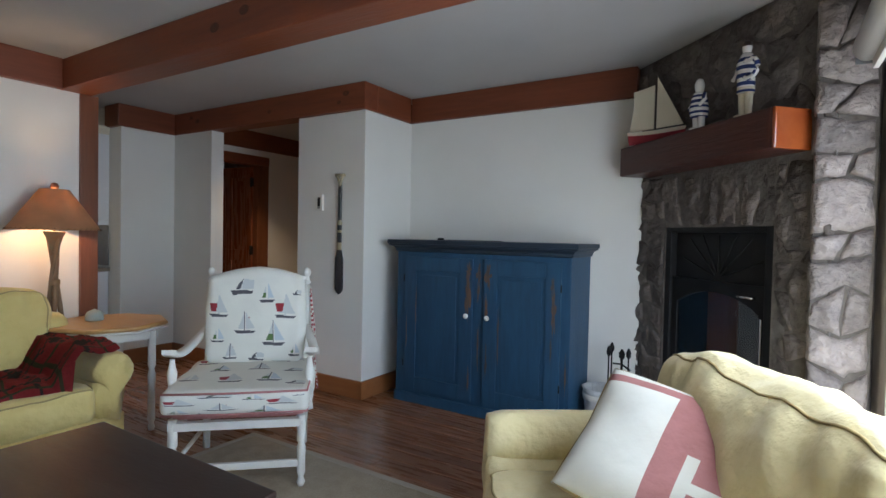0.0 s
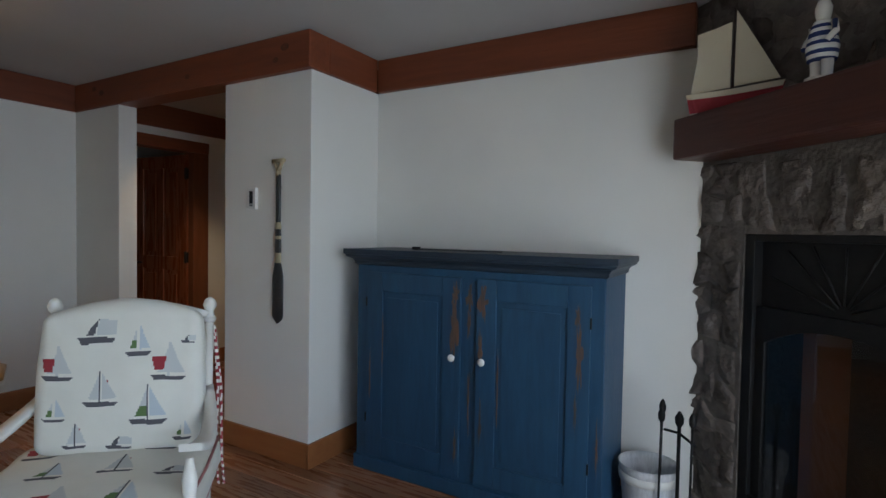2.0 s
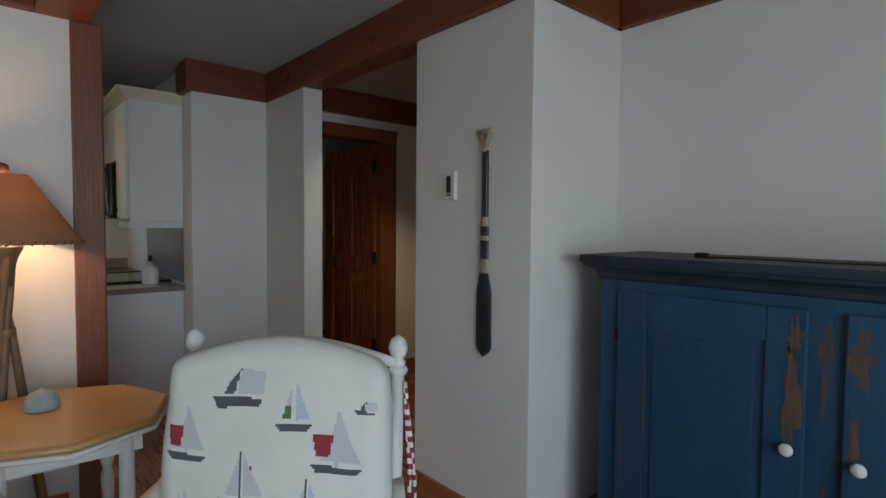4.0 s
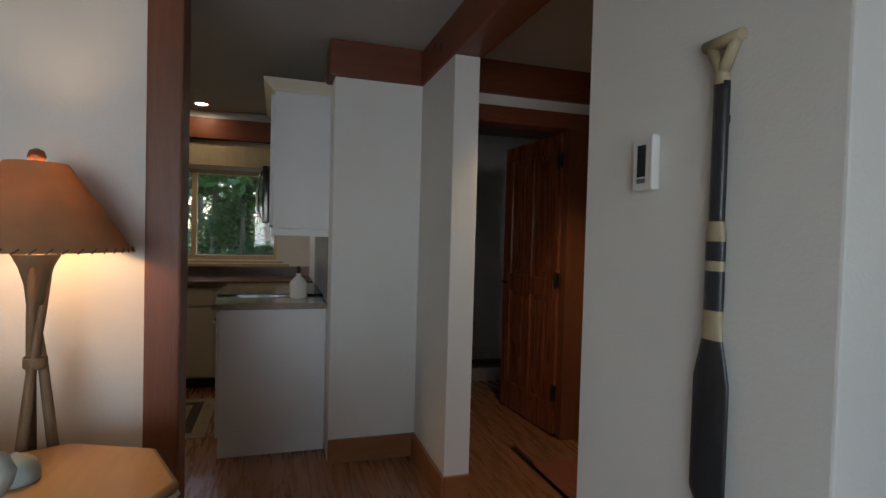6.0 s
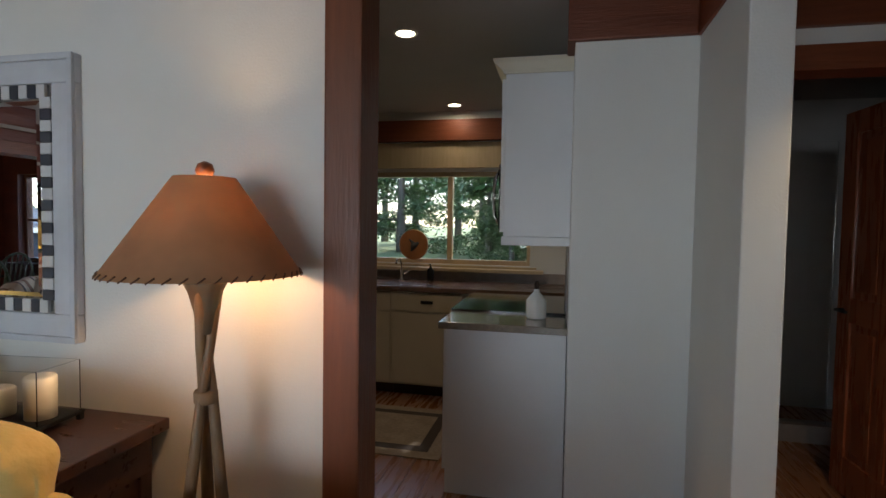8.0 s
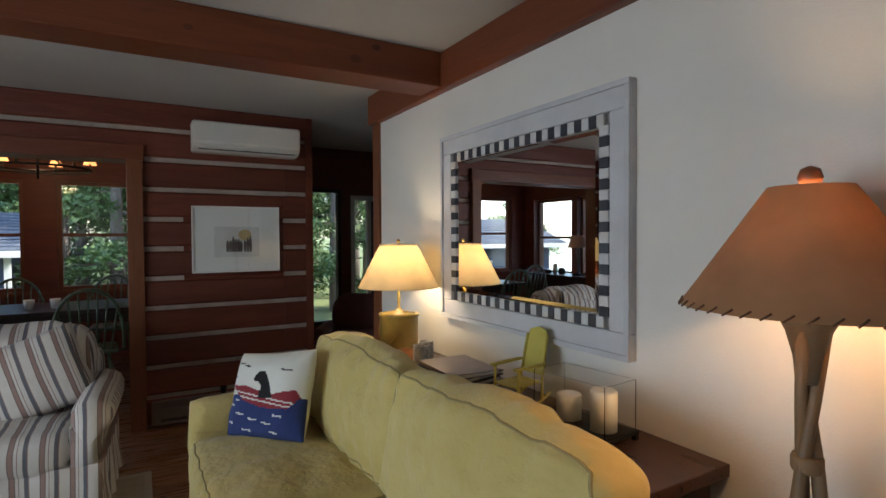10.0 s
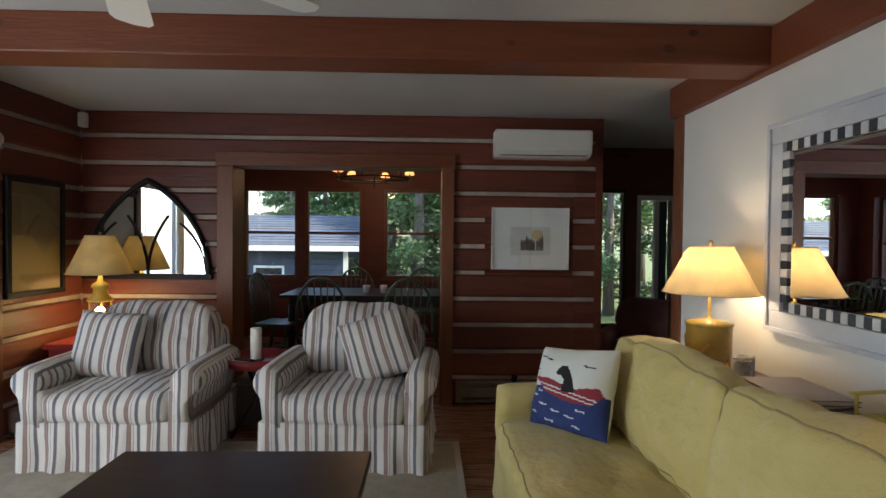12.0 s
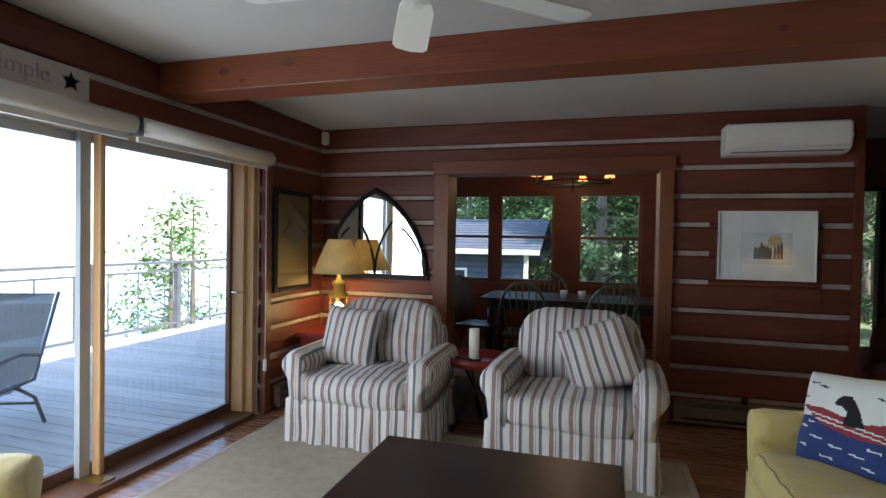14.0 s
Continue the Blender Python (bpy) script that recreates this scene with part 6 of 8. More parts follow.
# ---- kitchen ----
kb = thing("base_cabinet", "white kitchen base cabinet with a plain end panel", "cabinet", pose(0, 0, 0))
simple("body", CABWHITE, kb, [(-5.06, -4.716, 2.67, 3.28, 0.0, 0.874)], 0.003)
simple("door", CABWHITE, kb, [(-5.05, -4.73, 2.652, 2.669, 0.12, 0.86)], 0.003)
kt = struct("worktop_range", GRANITE, [(-5.07, -4.69, 2.63, 3.288, 0.875, 0.912)], "mottled brown granite worktop", 0.005, category="worktop")
st = thing("kitchen_range", "black glass-topped kitchen range with a steel oven door", "stove", pose(0, 0, 0))
simple("body", BLACK, st, [(-5.83, -5.07, 2.66, 3.288, 0.0, 0.905)], 0.003)
simple("cooktop", GLASS_DARK, st, [(-5.835, -5.066, 2.62, 3.288, 0.906, 0.925)], 0.004, "glossy black glass cooktop")
simple("oven_door", BLACK, st, [(-5.82, -5.08, 2.63, 2.659, 0.2, 0.78)], 0.004)
bm = B()
tube(bm, [(-5.78, 2.60, 0.74), (-5.12, 2.60, 0.74)], 0.012, 8)
part("oven_handle", bm, CHROME, st, "steel oven handle")
for k in range(4):
    bm = B()
    lathe(bm, [(0.02, 0), (0.018, 0.02), (0.0, 0.022)], 12)
    kn = part("control_knob", bm, CHROME, st)
    kn.matrix_local = pose(-5.2 - 0.16 * k, 2.625, 0.86, 90)
uc = thing("upper_cabinet", "tall white kitchen wall cabinet with a crown moulding", "cabinet", pose(0, 0, 0))
simple("body", CABWHITE, uc, [(-5.07, -4.716, 2.955, 3.288, 1.36, 2.17)], 0.003)
simple("door", CABWHITE, uc, [(-5.06, -4.73, 2.935, 2.954, 1.38, 2.15)], 0.003)
simple("light_rail", CABWHITE, uc, [(-5.07, -4.716, 2.945, 3.288, 1.315, 1.359)], 0.004)
bm = B()
rows = [[bm.verts.new(p) for p in ((-5.83 , 3.288, z), (-5.83, 2.945 - o, z), (-4.714 + o * 0.35, 2.945 - o, z), (-4.714 + o * 0.35, 3.288, z))] for o, z in ((0.0, 2.171), (0.01, 2.19), (0.05, 2.225), (0.055, 2.245))]
for a, b in zip(rows, rows[1:]):
    for k in range(4):
        bm.faces.new((a[k], a[(k + 1) % 4], b[(k + 1) % 4], b[k]))
bm.faces.new(rows[-1]), bm.faces.new(rows[0][::-1])
part("crown", bm, mat("cream_crown", (0.62, 0.56, 0.42), 0.4, second=(0.66, 0.6, 0.46), scale=6), uc, "cream crown moulding")
bm = B()
lathe(bm, [(0.01, 0), (0.014, 0.012), (0, 0.014)], 10)
k = part("knob", bm, BLACK, uc)
k.matrix_local = pose(-5.03, 2.935, 1.44, 90)
uc2 = thing("upper_cabinet", "short white wall cabinet above the microwave", "cabinet", pose(0, 0, 0))
simple("body", CABWHITE, uc2, [(-5.83, -5.072, 2.955, 3.288, 1.78, 2.17)], 0.003)
simple("door", CABWHITE, uc2, [(-5.445, -5.08, 2.935, 2.954, 1.79, 2.16)], 0.003)
simple("door", CABWHITE, uc2, [(-5.82, -5.455, 2.935, 2.954, 1.79, 2.16)], 0.003)
mo = thing("microwave", "black over-range microwave with a glossy curved door", "microwave", pose(0, 0, 0))
simple("body", BLACK, mo, [(-5.83, -5.073, 2.93, 3.288, 1.38, 1.778)], 0.004)
simple("door", GLASS_DARK, mo, [(-5.82, -5.08, 2.885, 2.929, 1.39, 1.77)], 0.012, "glossy black door")
bm = B()
tube(bm, [(-5.13, 2.885, 1.42), (-5.13, 2.86, 1.47), (-5.13, 2.85, 1.58), (-5.13, 2.86, 1.69), (-5.13, 2.885, 1.74)], 0.011, 8)
part("handle", bm, CHROME, mo, "curved steel handle")
struct("backsplash", BACKSPLASH, [(-5.83, -4.722, 3.278, 3.289, 0.93, 1.36)], "brown stone backsplash behind the range", category="trim")
soap = thing("soap_bottle", "white ceramic bottle with a dark spout on the worktop", "bottle", pose(-4.95, 3.12, 0.9125))
bm = B()
lathe(bm, [(0.05, 0), (0.055, 0.01), (0.055, 0.10), (0.03, 0.13), (0.016, 0.145), (0.016, 0.16)], 18)
part("body", bm, PORCELAIN, soap)
bm = B()
lathe(bm, [(0.012, 0.16), (0.014, 0.19), (0.008, 0.205)], 10)
part("stopper", bm, BLACKWOOD, soap)
# Sink run under the window
for k in range(4):
    c = thing("base_cabinet", "cream kitchen base cabinet with a drawer below the window", "cabinet", pose(0, 0.35 + 0.6 * k + 0.35, 0), "sink base cabinets")
    CREAMCAB = bpy.data.materials.get("cream_cabinet_paint") or mat("cream_cabinet_paint", (0.55, 0.48, 0.36), 0.45, second=(0.6, 0.53, 0.4), scale=5)
    simple("body", CREAMCAB, c, [(-6.748, -6.17, 0.0, 0.598, 0.10, 0.872)])
    simple("toe_kick", BLACKWOOD, c, [(-6.748, -6.24, 0.0, 0.598, 0.0, 0.099)])
    simple("drawer", CREAMCAB, c, [(-6.169, -6.15, 0.01, 0.588, 0.71, 0.86)], 0.004)
    simple("door", CREAMCAB, c, [(-6.169, -6.15, 0.01, 0.588, 0.12, 0.695)], 0.004)
    simple("cup_pull", BLACK, c, [(-6.149, -6.128, 0.25, 0.35, 0.775, 0.80)], 0.006, "black cup pull")
struct("worktop_sink", mat("wood_worktop", (0.10, 0.055, 0.03), 0.25, second=(0.17, 0.09, 0.05), scale=6, stretch=(6, 1, 6)), [(-6.748, -6.12, 0.4, 3.288, 0.875, 0.912)], "dark polished worktop with the sink", 0.004, category="worktop")
struct("backsplash_window", BACKSPLASH, [(-6.749, -6.738, 0.4, 3.288, 0.913, 1.0)], "brown stone backsplash under the window", category="trim")
struct("window_ledge", KITPINE, [(-6.75, -6.64, 1.3, 3.1, 1.0, 1.03)], "pale wooden window ledge", 0.004, category="trim")
struct("valance", KITPINE, [(-6.749, -6.72, 1.3, 3.1, 1.93, 2.16)], "pale wooden board above the kitchen window", 0.004, category="trim")
fau = thing("faucet", "slim chrome kitchen faucet with an arched spout", "faucet", pose(-6.55, 1.86, 0.9125))
bm = B()
lathe(bm, [(0.028, 0), (0.022, 0.012), (0.012, 0.02), (0.011, 0.1)], 14)
tube(bm, [(0, 0, 0.08), (0.01, 0.0, 0.17), (0.06, 0.0, 0.2), (0.14, 0.0, 0.19), (0.16, 0, 0.165)], 0.009, 8)
part("spout", bm, CHROME, fau)
bm = B()
tube(bm, [(0, 0.02, 0.06), (0, 0.07, 0.09)], 0.007, 6)
part("lever", bm, CHROME, fau)
soap2 = thing("soap_dispenser", "small dark pump bottle beside the sink", "bottle", pose(-6.58, 2.12, 0.9125))
bm = B()
lathe(bm, [(0.03, 0), (0.032, 0.1), (0.012, 0.12), (0.008, 0.15)], 14)
tube(bm, [(0, 0, 0.15), (0.04, 0, 0.155)], 0.006, 6)
part("pump", bm, BLACK, soap2)
plate = thing("round_plaque", "round orange wooden plaque hanging before the kitchen window", "plaque", pose(-6.62, 1.95, 1.235, 0, 90, 0))
bm = B()
lathe(bm, [(0.13, -0.008), (0.137, 0.0), (0.13, 0.008)], 32)
part("disc", bm, mat("orange_wood", (0.45, 0.18, 0.06), 0.5, second=(0.52, 0.23, 0.09), scale=9), plate)
bm = B()
tube(bm, [(-0.02, 0.05, 0.012), (0.01, 0.0, 0.013), (0.06, -0.02, 0.012)], [0.008, 0.03, 0.006], 8)
tube(bm, [(0.0, 0.01, 0.012), (-0.05, -0.04, 0.012)], [0.02, 0.004], 8)
part("painted_bird", bm, CLOTH_GREY, plate)
bm = B()
tube(bm, [(-0.137, 0, 0), (-0.6, 0, 0)], 0.0015, 4)
part("cord", bm, BLACK, plate)
mat1 = thing("kitchen_mat", "brown woven kitchen mat with a dark inner border", "rug", pose(-5.48, 2.20, 0.001))
simple("weave", KITCHEN_RUG, mat1, [(-0.42, 0.42, -0.62, 0.36, 0, 0.008)], 0.002)
simple("inner_border", KITCHEN_RUG2, mat1, [(-0.33, 0.33, -0.53, 0.27, 0.0081, 0.0095)])
simple("centre", KITCHEN_RUG, mat1, [(-0.26, 0.26, -0.46, 0.20, 0.0096, 0.011)])
for k, (x, y) in enumerate(((-4.81, 2.40), (-6.5, 2.33))):
    d = thing("downlight", "recessed ceiling downlight glowing in a white ring", "ceiling light", pose(x, y, CEILING), "kitchen downlights")
    bm = B()
    lathe(bm, [(0.068, 0.0), (0.066, -0.006), (0.05, -0.006), (0.048, 0.0)], 24, caps=False)
    part("ring", bm, PLASTIC, d)
    bm = B()
    lathe(bm, [(0.047, -0.002), (0.0, -0.0021)], 24, caps=False)
    part("lens", bm, glow("lit_lens", (1.0, 0.85, 0.6), 14), d)

# ---- bathroom door, ajar, and the corridor ----
DOORWOOD = mat("varnished_pine_door", (0.18, 0.046, 0.016), 0.28, second=(0.25, 0.07, 0.026), scale=4, mix=0.7, bump=0.08, bump_scale=14, stretch=(7, 7, 0.7), coat=0.4)
casing = new("trim_bath_door")
tagged(casing, "dark stained timber door casing", "trim", kind="structure")
simple("jamb", TIMBER_Z, casing, [(-4.63, -4.482, 4.80, 4.96, 0, 2.06)], 0.005)
simple("jamb", TIMBER_Z, casing, [(-4.63, -4.482, 3.934, 4.02, 0, 2.06)], 0.005)
simple("head", TIMBER_Y, casing, [(-4.63, -4.48, 3.934, 4.965, 2.061, 2.165)], 0.005)
door = new("door_1")
door.matrix_world = pose(-4.56, 4.80, 0.012, 0, 0, 180 + 4)
tagged(door, "panelled red-brown pine door standing open", "door", kind="structure")
bm = B()
for b in ((0, 0.11, -0.02, 0.02, 0, 2.03), (0.65, 0.76, -0.02, 0.02, 0, 2.03), (0.11, 0.65, -0.02, 0.02, 0, 0.2), (0.11, 0.65, -0.02, 0.02, 0.92, 1.05), (0.11, 0.65, -0.02, 0.02, 1.91, 2.03), (0.34, 0.42, -0.02, 0.02, 0.2, 0.92), (0.34, 0.42, -0.02, 0.02, 1.05, 1.91)):
    box(bm, *b, bevel=0.003)
part("stiles_and_rails", bm, DOORWOOD, door)
for x0, x1 in ((0.11, 0.34), (0.42, 0.65)):
    for z0, z1 in ((0.2, 0.92), (1.05, 1.91)):
        simple("panel", DOORWOOD, door, [(x0, x1, -0.009, 0.009, z0, z1)])
        simple("panel_field", DOORWOOD, door, [(x0 + 0.04, x1 - 0.04, 0.0091, 0.015, z0 + 0.04, z1 - 0.04)], 0.004)
for z in (0.24, 1.0, 1.80):
    bm = B()
    box(bm, -0.03, 0.03, 0.021, 0.026, z, z + 0.1)
    lathe(bm, [(0.009, z - 0.008), (0.009, z + 0.108)], 8, (0.0, 0.03, 0))
    part("hinge", bm, BLACK, door, "black iron butt hinge")
bm = B()
tube(bm, [(0.70, 0.02, 0.98), (0.70, 0.06, 0.98), (0.60, 0.065, 0.98)], 0.009, 8)
lathe(bm, [(0.026, 0.0), (0.026, 0.008)], 14, (0, 0, 0))
part("lever_handle", bm, BLACK, door, "black lever handle")
shower = thing("shower_screen", "frameless glass shower screen in the dim bathroom", "shower screen", pose(0, 0, 0))
simple("pane", GLASS, shower, [(-6.0, -5.992, 4.1, 5.0, 0.12, 2.0)])
simple("curb", BACKSPLASH, shower, [(-6.06, -5.94, 4.0, 5.1, 0, 0.119)])
runner = thing("runner_rug", "striped red runner on the corridor floor", "rug", pose(0, 0, 0.001))
simple("weave", STRIPED_RUG, runner, [(-4.2, -3.1, 4.45, 5.9, 0, 0.008)], 0.002)

# ---- glass doors to the deck ----
doors = new("window_doors")
tagged(doors, "wide sliding glass doors in pine and grey metal frames", "sliding door", kind="structure")
METAL = mat("door_metal", (0.42, 0.44, 0.46), 0.4, metal=0.2, second=(0.48, 0.5, 0.52), scale=6)
TRIMBROWN = mat("brown_sill", (0.12, 0.055, 0.03), 0.4, second=(0.17, 0.08, 0.045), scale=8)
simple("jamb", PINE, doors, [(1.06, 1.31, -0.70, -0.64, 0.0, 2.03)], 0.004, "pale knotty pine jamb")
simple("jamb_stop", PINE, doors, [(1.12, 1.26, -0.639, -0.60, 0.04, 1.98)], 0.004)
simple("casing", TIMBER_Z, doors, [(0.985, 1.10, -0.775, -0.701, 0.0, 2.06)], 0.004, "brown stained casing")
simple("jamb", PINE, doors, [(1.06, 1.31, 3.26, 3.32, 0.0, 2.03)], 0.004)
simple("head", PINE, doors, [(1.06, 1.31, -0.64, 3.26, 1.99, 2.03)], 0.004)
simple("threshold", TRIMBROWN, doors, [(1.03, 1.33, -0.64, 3.26, -0.02, 0.035)], 0.004, "dark brown threshold")
for k, (a, b, x) in enumerate(((-0.60, 0.665, 1.24), (0.58, 1.92, 1.29), (1.90, 3.24, 1.24))):
    simple("door_stile", METAL if k else TRIMBROWN, doors, [(x - 0.02, x + 0.02, a, a + 0.03, 0.04, 1.985)], 0.003)
    simple("door_stile", METAL, doors, [(x - 0.02, x + 0.02, b - 0.065, b, 0.04, 1.985)], 0.003)
    simple("bottom_rail", TRIMBROWN, doors, [(x - 0.02, x + 0.02, a + 0.03, b - 0.065, 0.036, 0.11)], 0.003)
    simple("top_rail", METAL, doors, [(x - 0.02, x + 0.02, a + 0.03, b - 0.065, 1.93, 1.985)], 0.003)
    pane = simple("pane", GLASS, doors, [(x - 0.003, x + 0.003, a + 0.03, b - 0.065, 0.11, 1.93)])
    pane.visible_shadow = False
simple("pull_stile", PINE, doors, [(1.155, 1.215, 0.56, 0.597, 0.045, 1.98)], 0.012, "tan wooden pull stile")
simple("foot_plate", BRASS, doors, [(1.06, 1.26, 0.575, 0.67, 0.036, 0.046)], 0.003, "flat brass foot plate")
bm = B()
tube(bm, [(1.21, -0.57, 0.98), (1.15, -0.57, 0.98), (1.12, -0.60, 0.98)], 0.007, 6)
part("latch", bm, CHROME, doors, "small steel latch")
for a, b in ((-0.66, 0.56), (0.60, 3.24)):
    bl = thing("roller_blind", "rolled-up white fabric blind above the glass doors", "blind", pose(0.93, 0, 2.02), "roller blinds")
    bm = B()
    tube(bm, [(0, a, 0), (0, b, 0)], 0.052, 20)
    part("roll", bm, PLASTIC, bl)
    simple("hem_bar", PLASTIC, bl, [(0.01, 0.03, a + 0.01, b - 0.01, -0.085, -0.03)], 0.004)
    for y in (a - 0.008, b):
        simple("bracket", RAIL, bl, [(-0.04, 0.065, y, y + 0.007, -0.06, 0.05)], 0.003)
bm = B()
tube(bm, [(0.965, -0.665, 1.97), (0.965, -0.672, 0.45)], 0.003, 5)
cord = thing("blind_cord", "thin pale blind cord with a small white weight", "cord", pose(0, 0, 0))
part("string", bm, PLASTIC, cord)
simple("weight", PLASTIC, cord, [(0.953, 0.977, -0.684, -0.66, 0.36, 0.45)], 0.005)
sign = thing("wall_sign", "weathered cream wooden sign with dark lettering and a purple star", "sign", pose(0.982, 1.45, 2.165, 90, 0, -90))
SIGN = mat("sign_board", (0.42, 0.37, 0.36), 0.7, second=(0.5, 0.45, 0.43), scale=9, stretch=(0.6, 5, 5), bump=0.15)
simple("board", SIGN, sign, [(-0.64, 0.64, -0.075, 0.075, -0.012, 0.0)], 0.004)
bm = B()
pts = [(0.54 + (0.055 if k % 2 == 0 else 0.022) * math.sin(2 * math.pi * k / 10), 0.0 + (0.055 if k % 2 == 0 else 0.022) * math.cos(2 * math.pi * k / 10)) for k in range(10)]
vs = [bm.verts.new((x, z, 0.002)) for x, z in pts]
bm.faces.new(vs)
bmesh.ops.solidify(bm, geom=bm.faces[:], thickness=0.002)
part("star", bm, mat("star_purple", (0.22, 0.165, 0.27), 0.6), sign, "dark purple star")
curve = bpy.data.curves.new("letters", "FONT")
curve.body, curve.size, curve.extrude, curve.align_x, curve.align_y = "imple", 0.105, 0.0012, "RIGHT", "CENTER"
curve.materials.append(mat("sign_ink", (0.32, 0.27, 0.29), 0.7))
letters = new("letters", curve)
letters.parent = sign
letters.matrix_local = Matrix.Translation((0.44, 0, 0.0018))

# ---- ceiling fan ----
fan = thing("ceiling_fan", "white five-bladed ceiling fan between the beams", "fan", pose(-1.0, 1.36, CEILING))
bm = B()
lathe(bm, [(0.07, 0), (0.07, -0.02), (0.025, -0.05), (0.014, -0.06), (0.014, -0.13), (0.09, -0.15), (0.11, -0.2), (0.10, -0.25), (0.06, -0.28), (0.0, -0.285)][::-1], 24)
part("motor", bm, PLASTIC, fan)
for k in range(5):
    a = radians(-66 + 72 * k)
    bm = B()
    pts = [(0.16, -0.045), (0.22, -0.06), (0.58, -0.072), (0.615, -0.055), (0.63, 0.0), (0.615, 0.055), (0.58, 0.072), (0.22, 0.06), (0.16, 0.045)]
    top, low = [bm.verts.new((x, y, 0.004 + 0.12 * y)) for x, y in pts], [bm.verts.new((x, y, -0.004 + 0.12 * y)) for x, y in pts]
    bm.faces.new(top), bm.faces.new(low[::-1])
    for i in range(len(pts)):
        bm.faces.new((top[i], low[i], low[(i + 1) % len(pts)], top[(i + 1) % len(pts)]))
    bl = part("blade", bm, PLASTIC, fan)
    bl.matrix_local = pose(0, 0, -0.225, 0, 0, math.degrees(a))
    bm = B()
    box(bm, 0.08, 0.2, -0.015, 0.015, -0.012, -0.005)
    ir = part("blade_iron", bm, PLASTIC, bl)

# ---- on the log walls ----
ac = thing("air_conditioner", "white wall-mounted split air conditioner", "air conditioner", pose(-2.81, YS - 0.005, 2.195))
bm = B()
prof = [(0.0, -0.115), (0.13, -0.115), (0.185, -0.085), (0.205, -0.03), (0.205, 0.085), (0.185, 0.108), (0.0, 0.112)]
rows = [[bm.verts.new((x, y, z)) for y, z in prof] for x in (-0.395, 0.395)]
for k in range(len(prof)):
    bm.faces.new((rows[0][k], rows[0][(k + 1) % len(prof)], rows[1][(k + 1) % len(prof)], rows[1][k]))
bm.faces.new(rows[0]), bm.faces.new(rows[1][::-1])
bmesh.ops.bevel(bm, geom=bm.edges[:], offset=0.008, segments=2, affect="EDGES")
part("housing", bm, PLASTIC, ac)
simple("front_panel", PLASTIC, ac, [(-0.38, 0.38, 0.2, 0.2085, -0.045, 0.095)], 0.003)
simple("louvre", RAIL, ac, [(-0.355, 0.355, 0.155, 0.18, -0.103, -0.098)], 0.0)
simple("flap", PLASTIC, ac, [(-0.365, 0.365, 0.19, 0.212, -0.075, -0.066)], 0.002)

pic = thing("framed_drawing", "framed pale drawing of a small group of figures", "picture", pose(-2.74, YS, 1.413))
pw, ph = 0.33, 0.262
for b in ((-pw, pw, 0, 0.022, ph - 0.012, ph), (-pw, pw, 0, 0.022, -ph, -ph + 0.012), (-pw, -pw + 0.012, 0, 0.022, -ph + 0.012, ph - 0.012), (pw - 0.012, pw, 0, 0.022, -ph + 0.012, ph - 0.012)):
    simple("frame_rail", PLASTIC, pic, [b], 0.002)
simple("mount", PAPER, pic, [(-pw + 0.012, pw - 0.012, 0.004, 0.010, -ph + 0.012, ph - 0.012)])
simple("drawing", PAPER_GREY, pic, [(-0.17, 0.17, 0.0102, 0.0115, -0.14, 0.10)])
bm = B()
rng = random.Random(8)
for k in range(9):
    x = -0.10 + 0.022 * k + rng.uniform(-0.004, 0.004)
    h = rng.uniform(0.08, 0.13)
    disc_prism(bm, [(x - 0.009, -0.10), (x + 0.009, -0.10), (x + 0.011, -0.10 + h * 0.7), (x + 0.004, -0.10 + h), (x - 0.004, -0.10 + h), (x - 0.011, -0.10 + h * 0.7)], 0.0117, 0.0122)
part("ink_shapes", bm, INK, pic, "dark ink shapes")
bm = B()
disc_prism(bm, [(-0.06 + 0.05 * math.cos(a) - 0.0, 0.035 + 0.045 * math.sin(a)) for a in [2 * math.pi * i / 16 for i in range(16)]], 0.01165, 0.01175)
part("ochre_wash", bm, OCHRE, pic)
pane = simple("pane", GLASS, pic, [(-pw + 0.012, pw - 0.012, 0.016, 0.018, -ph + 0.012, ph - 0.012)])
pane.visible_shadow = False

chart = thing("framed_chart", "tall framed old yellow chart in a black frame", "picture", pose(XE - 0.002, -1.083, 1.385, 0, 0, 90))
cw, ch = 0.285, 0.425
for b in ((-cw, cw, 0, 0.03, ch - 0.04, ch), (-cw, cw, 0, 0.03, -ch, -ch + 0.04), (-cw, -cw + 0.04, 0, 0.03, -ch + 0.04, ch - 0.04), (cw - 0.04, cw, 0, 0.03, -ch + 0.04, ch - 0.04)):
    simple("frame_rail", BLACK, chart, [b], 0.004)
simple("sheet", MAPPAPER, chart, [(-cw + 0.04, cw - 0.04, 0.004, 0.012, -ch + 0.04, ch - 0.04)])
pane = simple("pane", GLASS, chart, [(-cw + 0.04, cw - 0.04, 0.018, 0.020, -ch + 0.04, ch - 0.04)])
pane.visible_shadow = False

# Gothic arched mirror
gm = thing("arched_mirror", "pointed gothic mirror with dark iron tracery", "mirror", pose(0.45, YS + 0.0, 1.075, 0, 0, 0))
aw, ah = 0.50, 0.79


def gothic(w, h, n=12):
    """Right half and left half of a pointed arch from the springing to the tip."""
    right = []
    for k in range(n + 1):
        t = k / n
        right.append((w * (1 - t ** 2.1) ** 0.85, h * t))
    return right + [(-x, z) for x, z in right[-2::-1]]


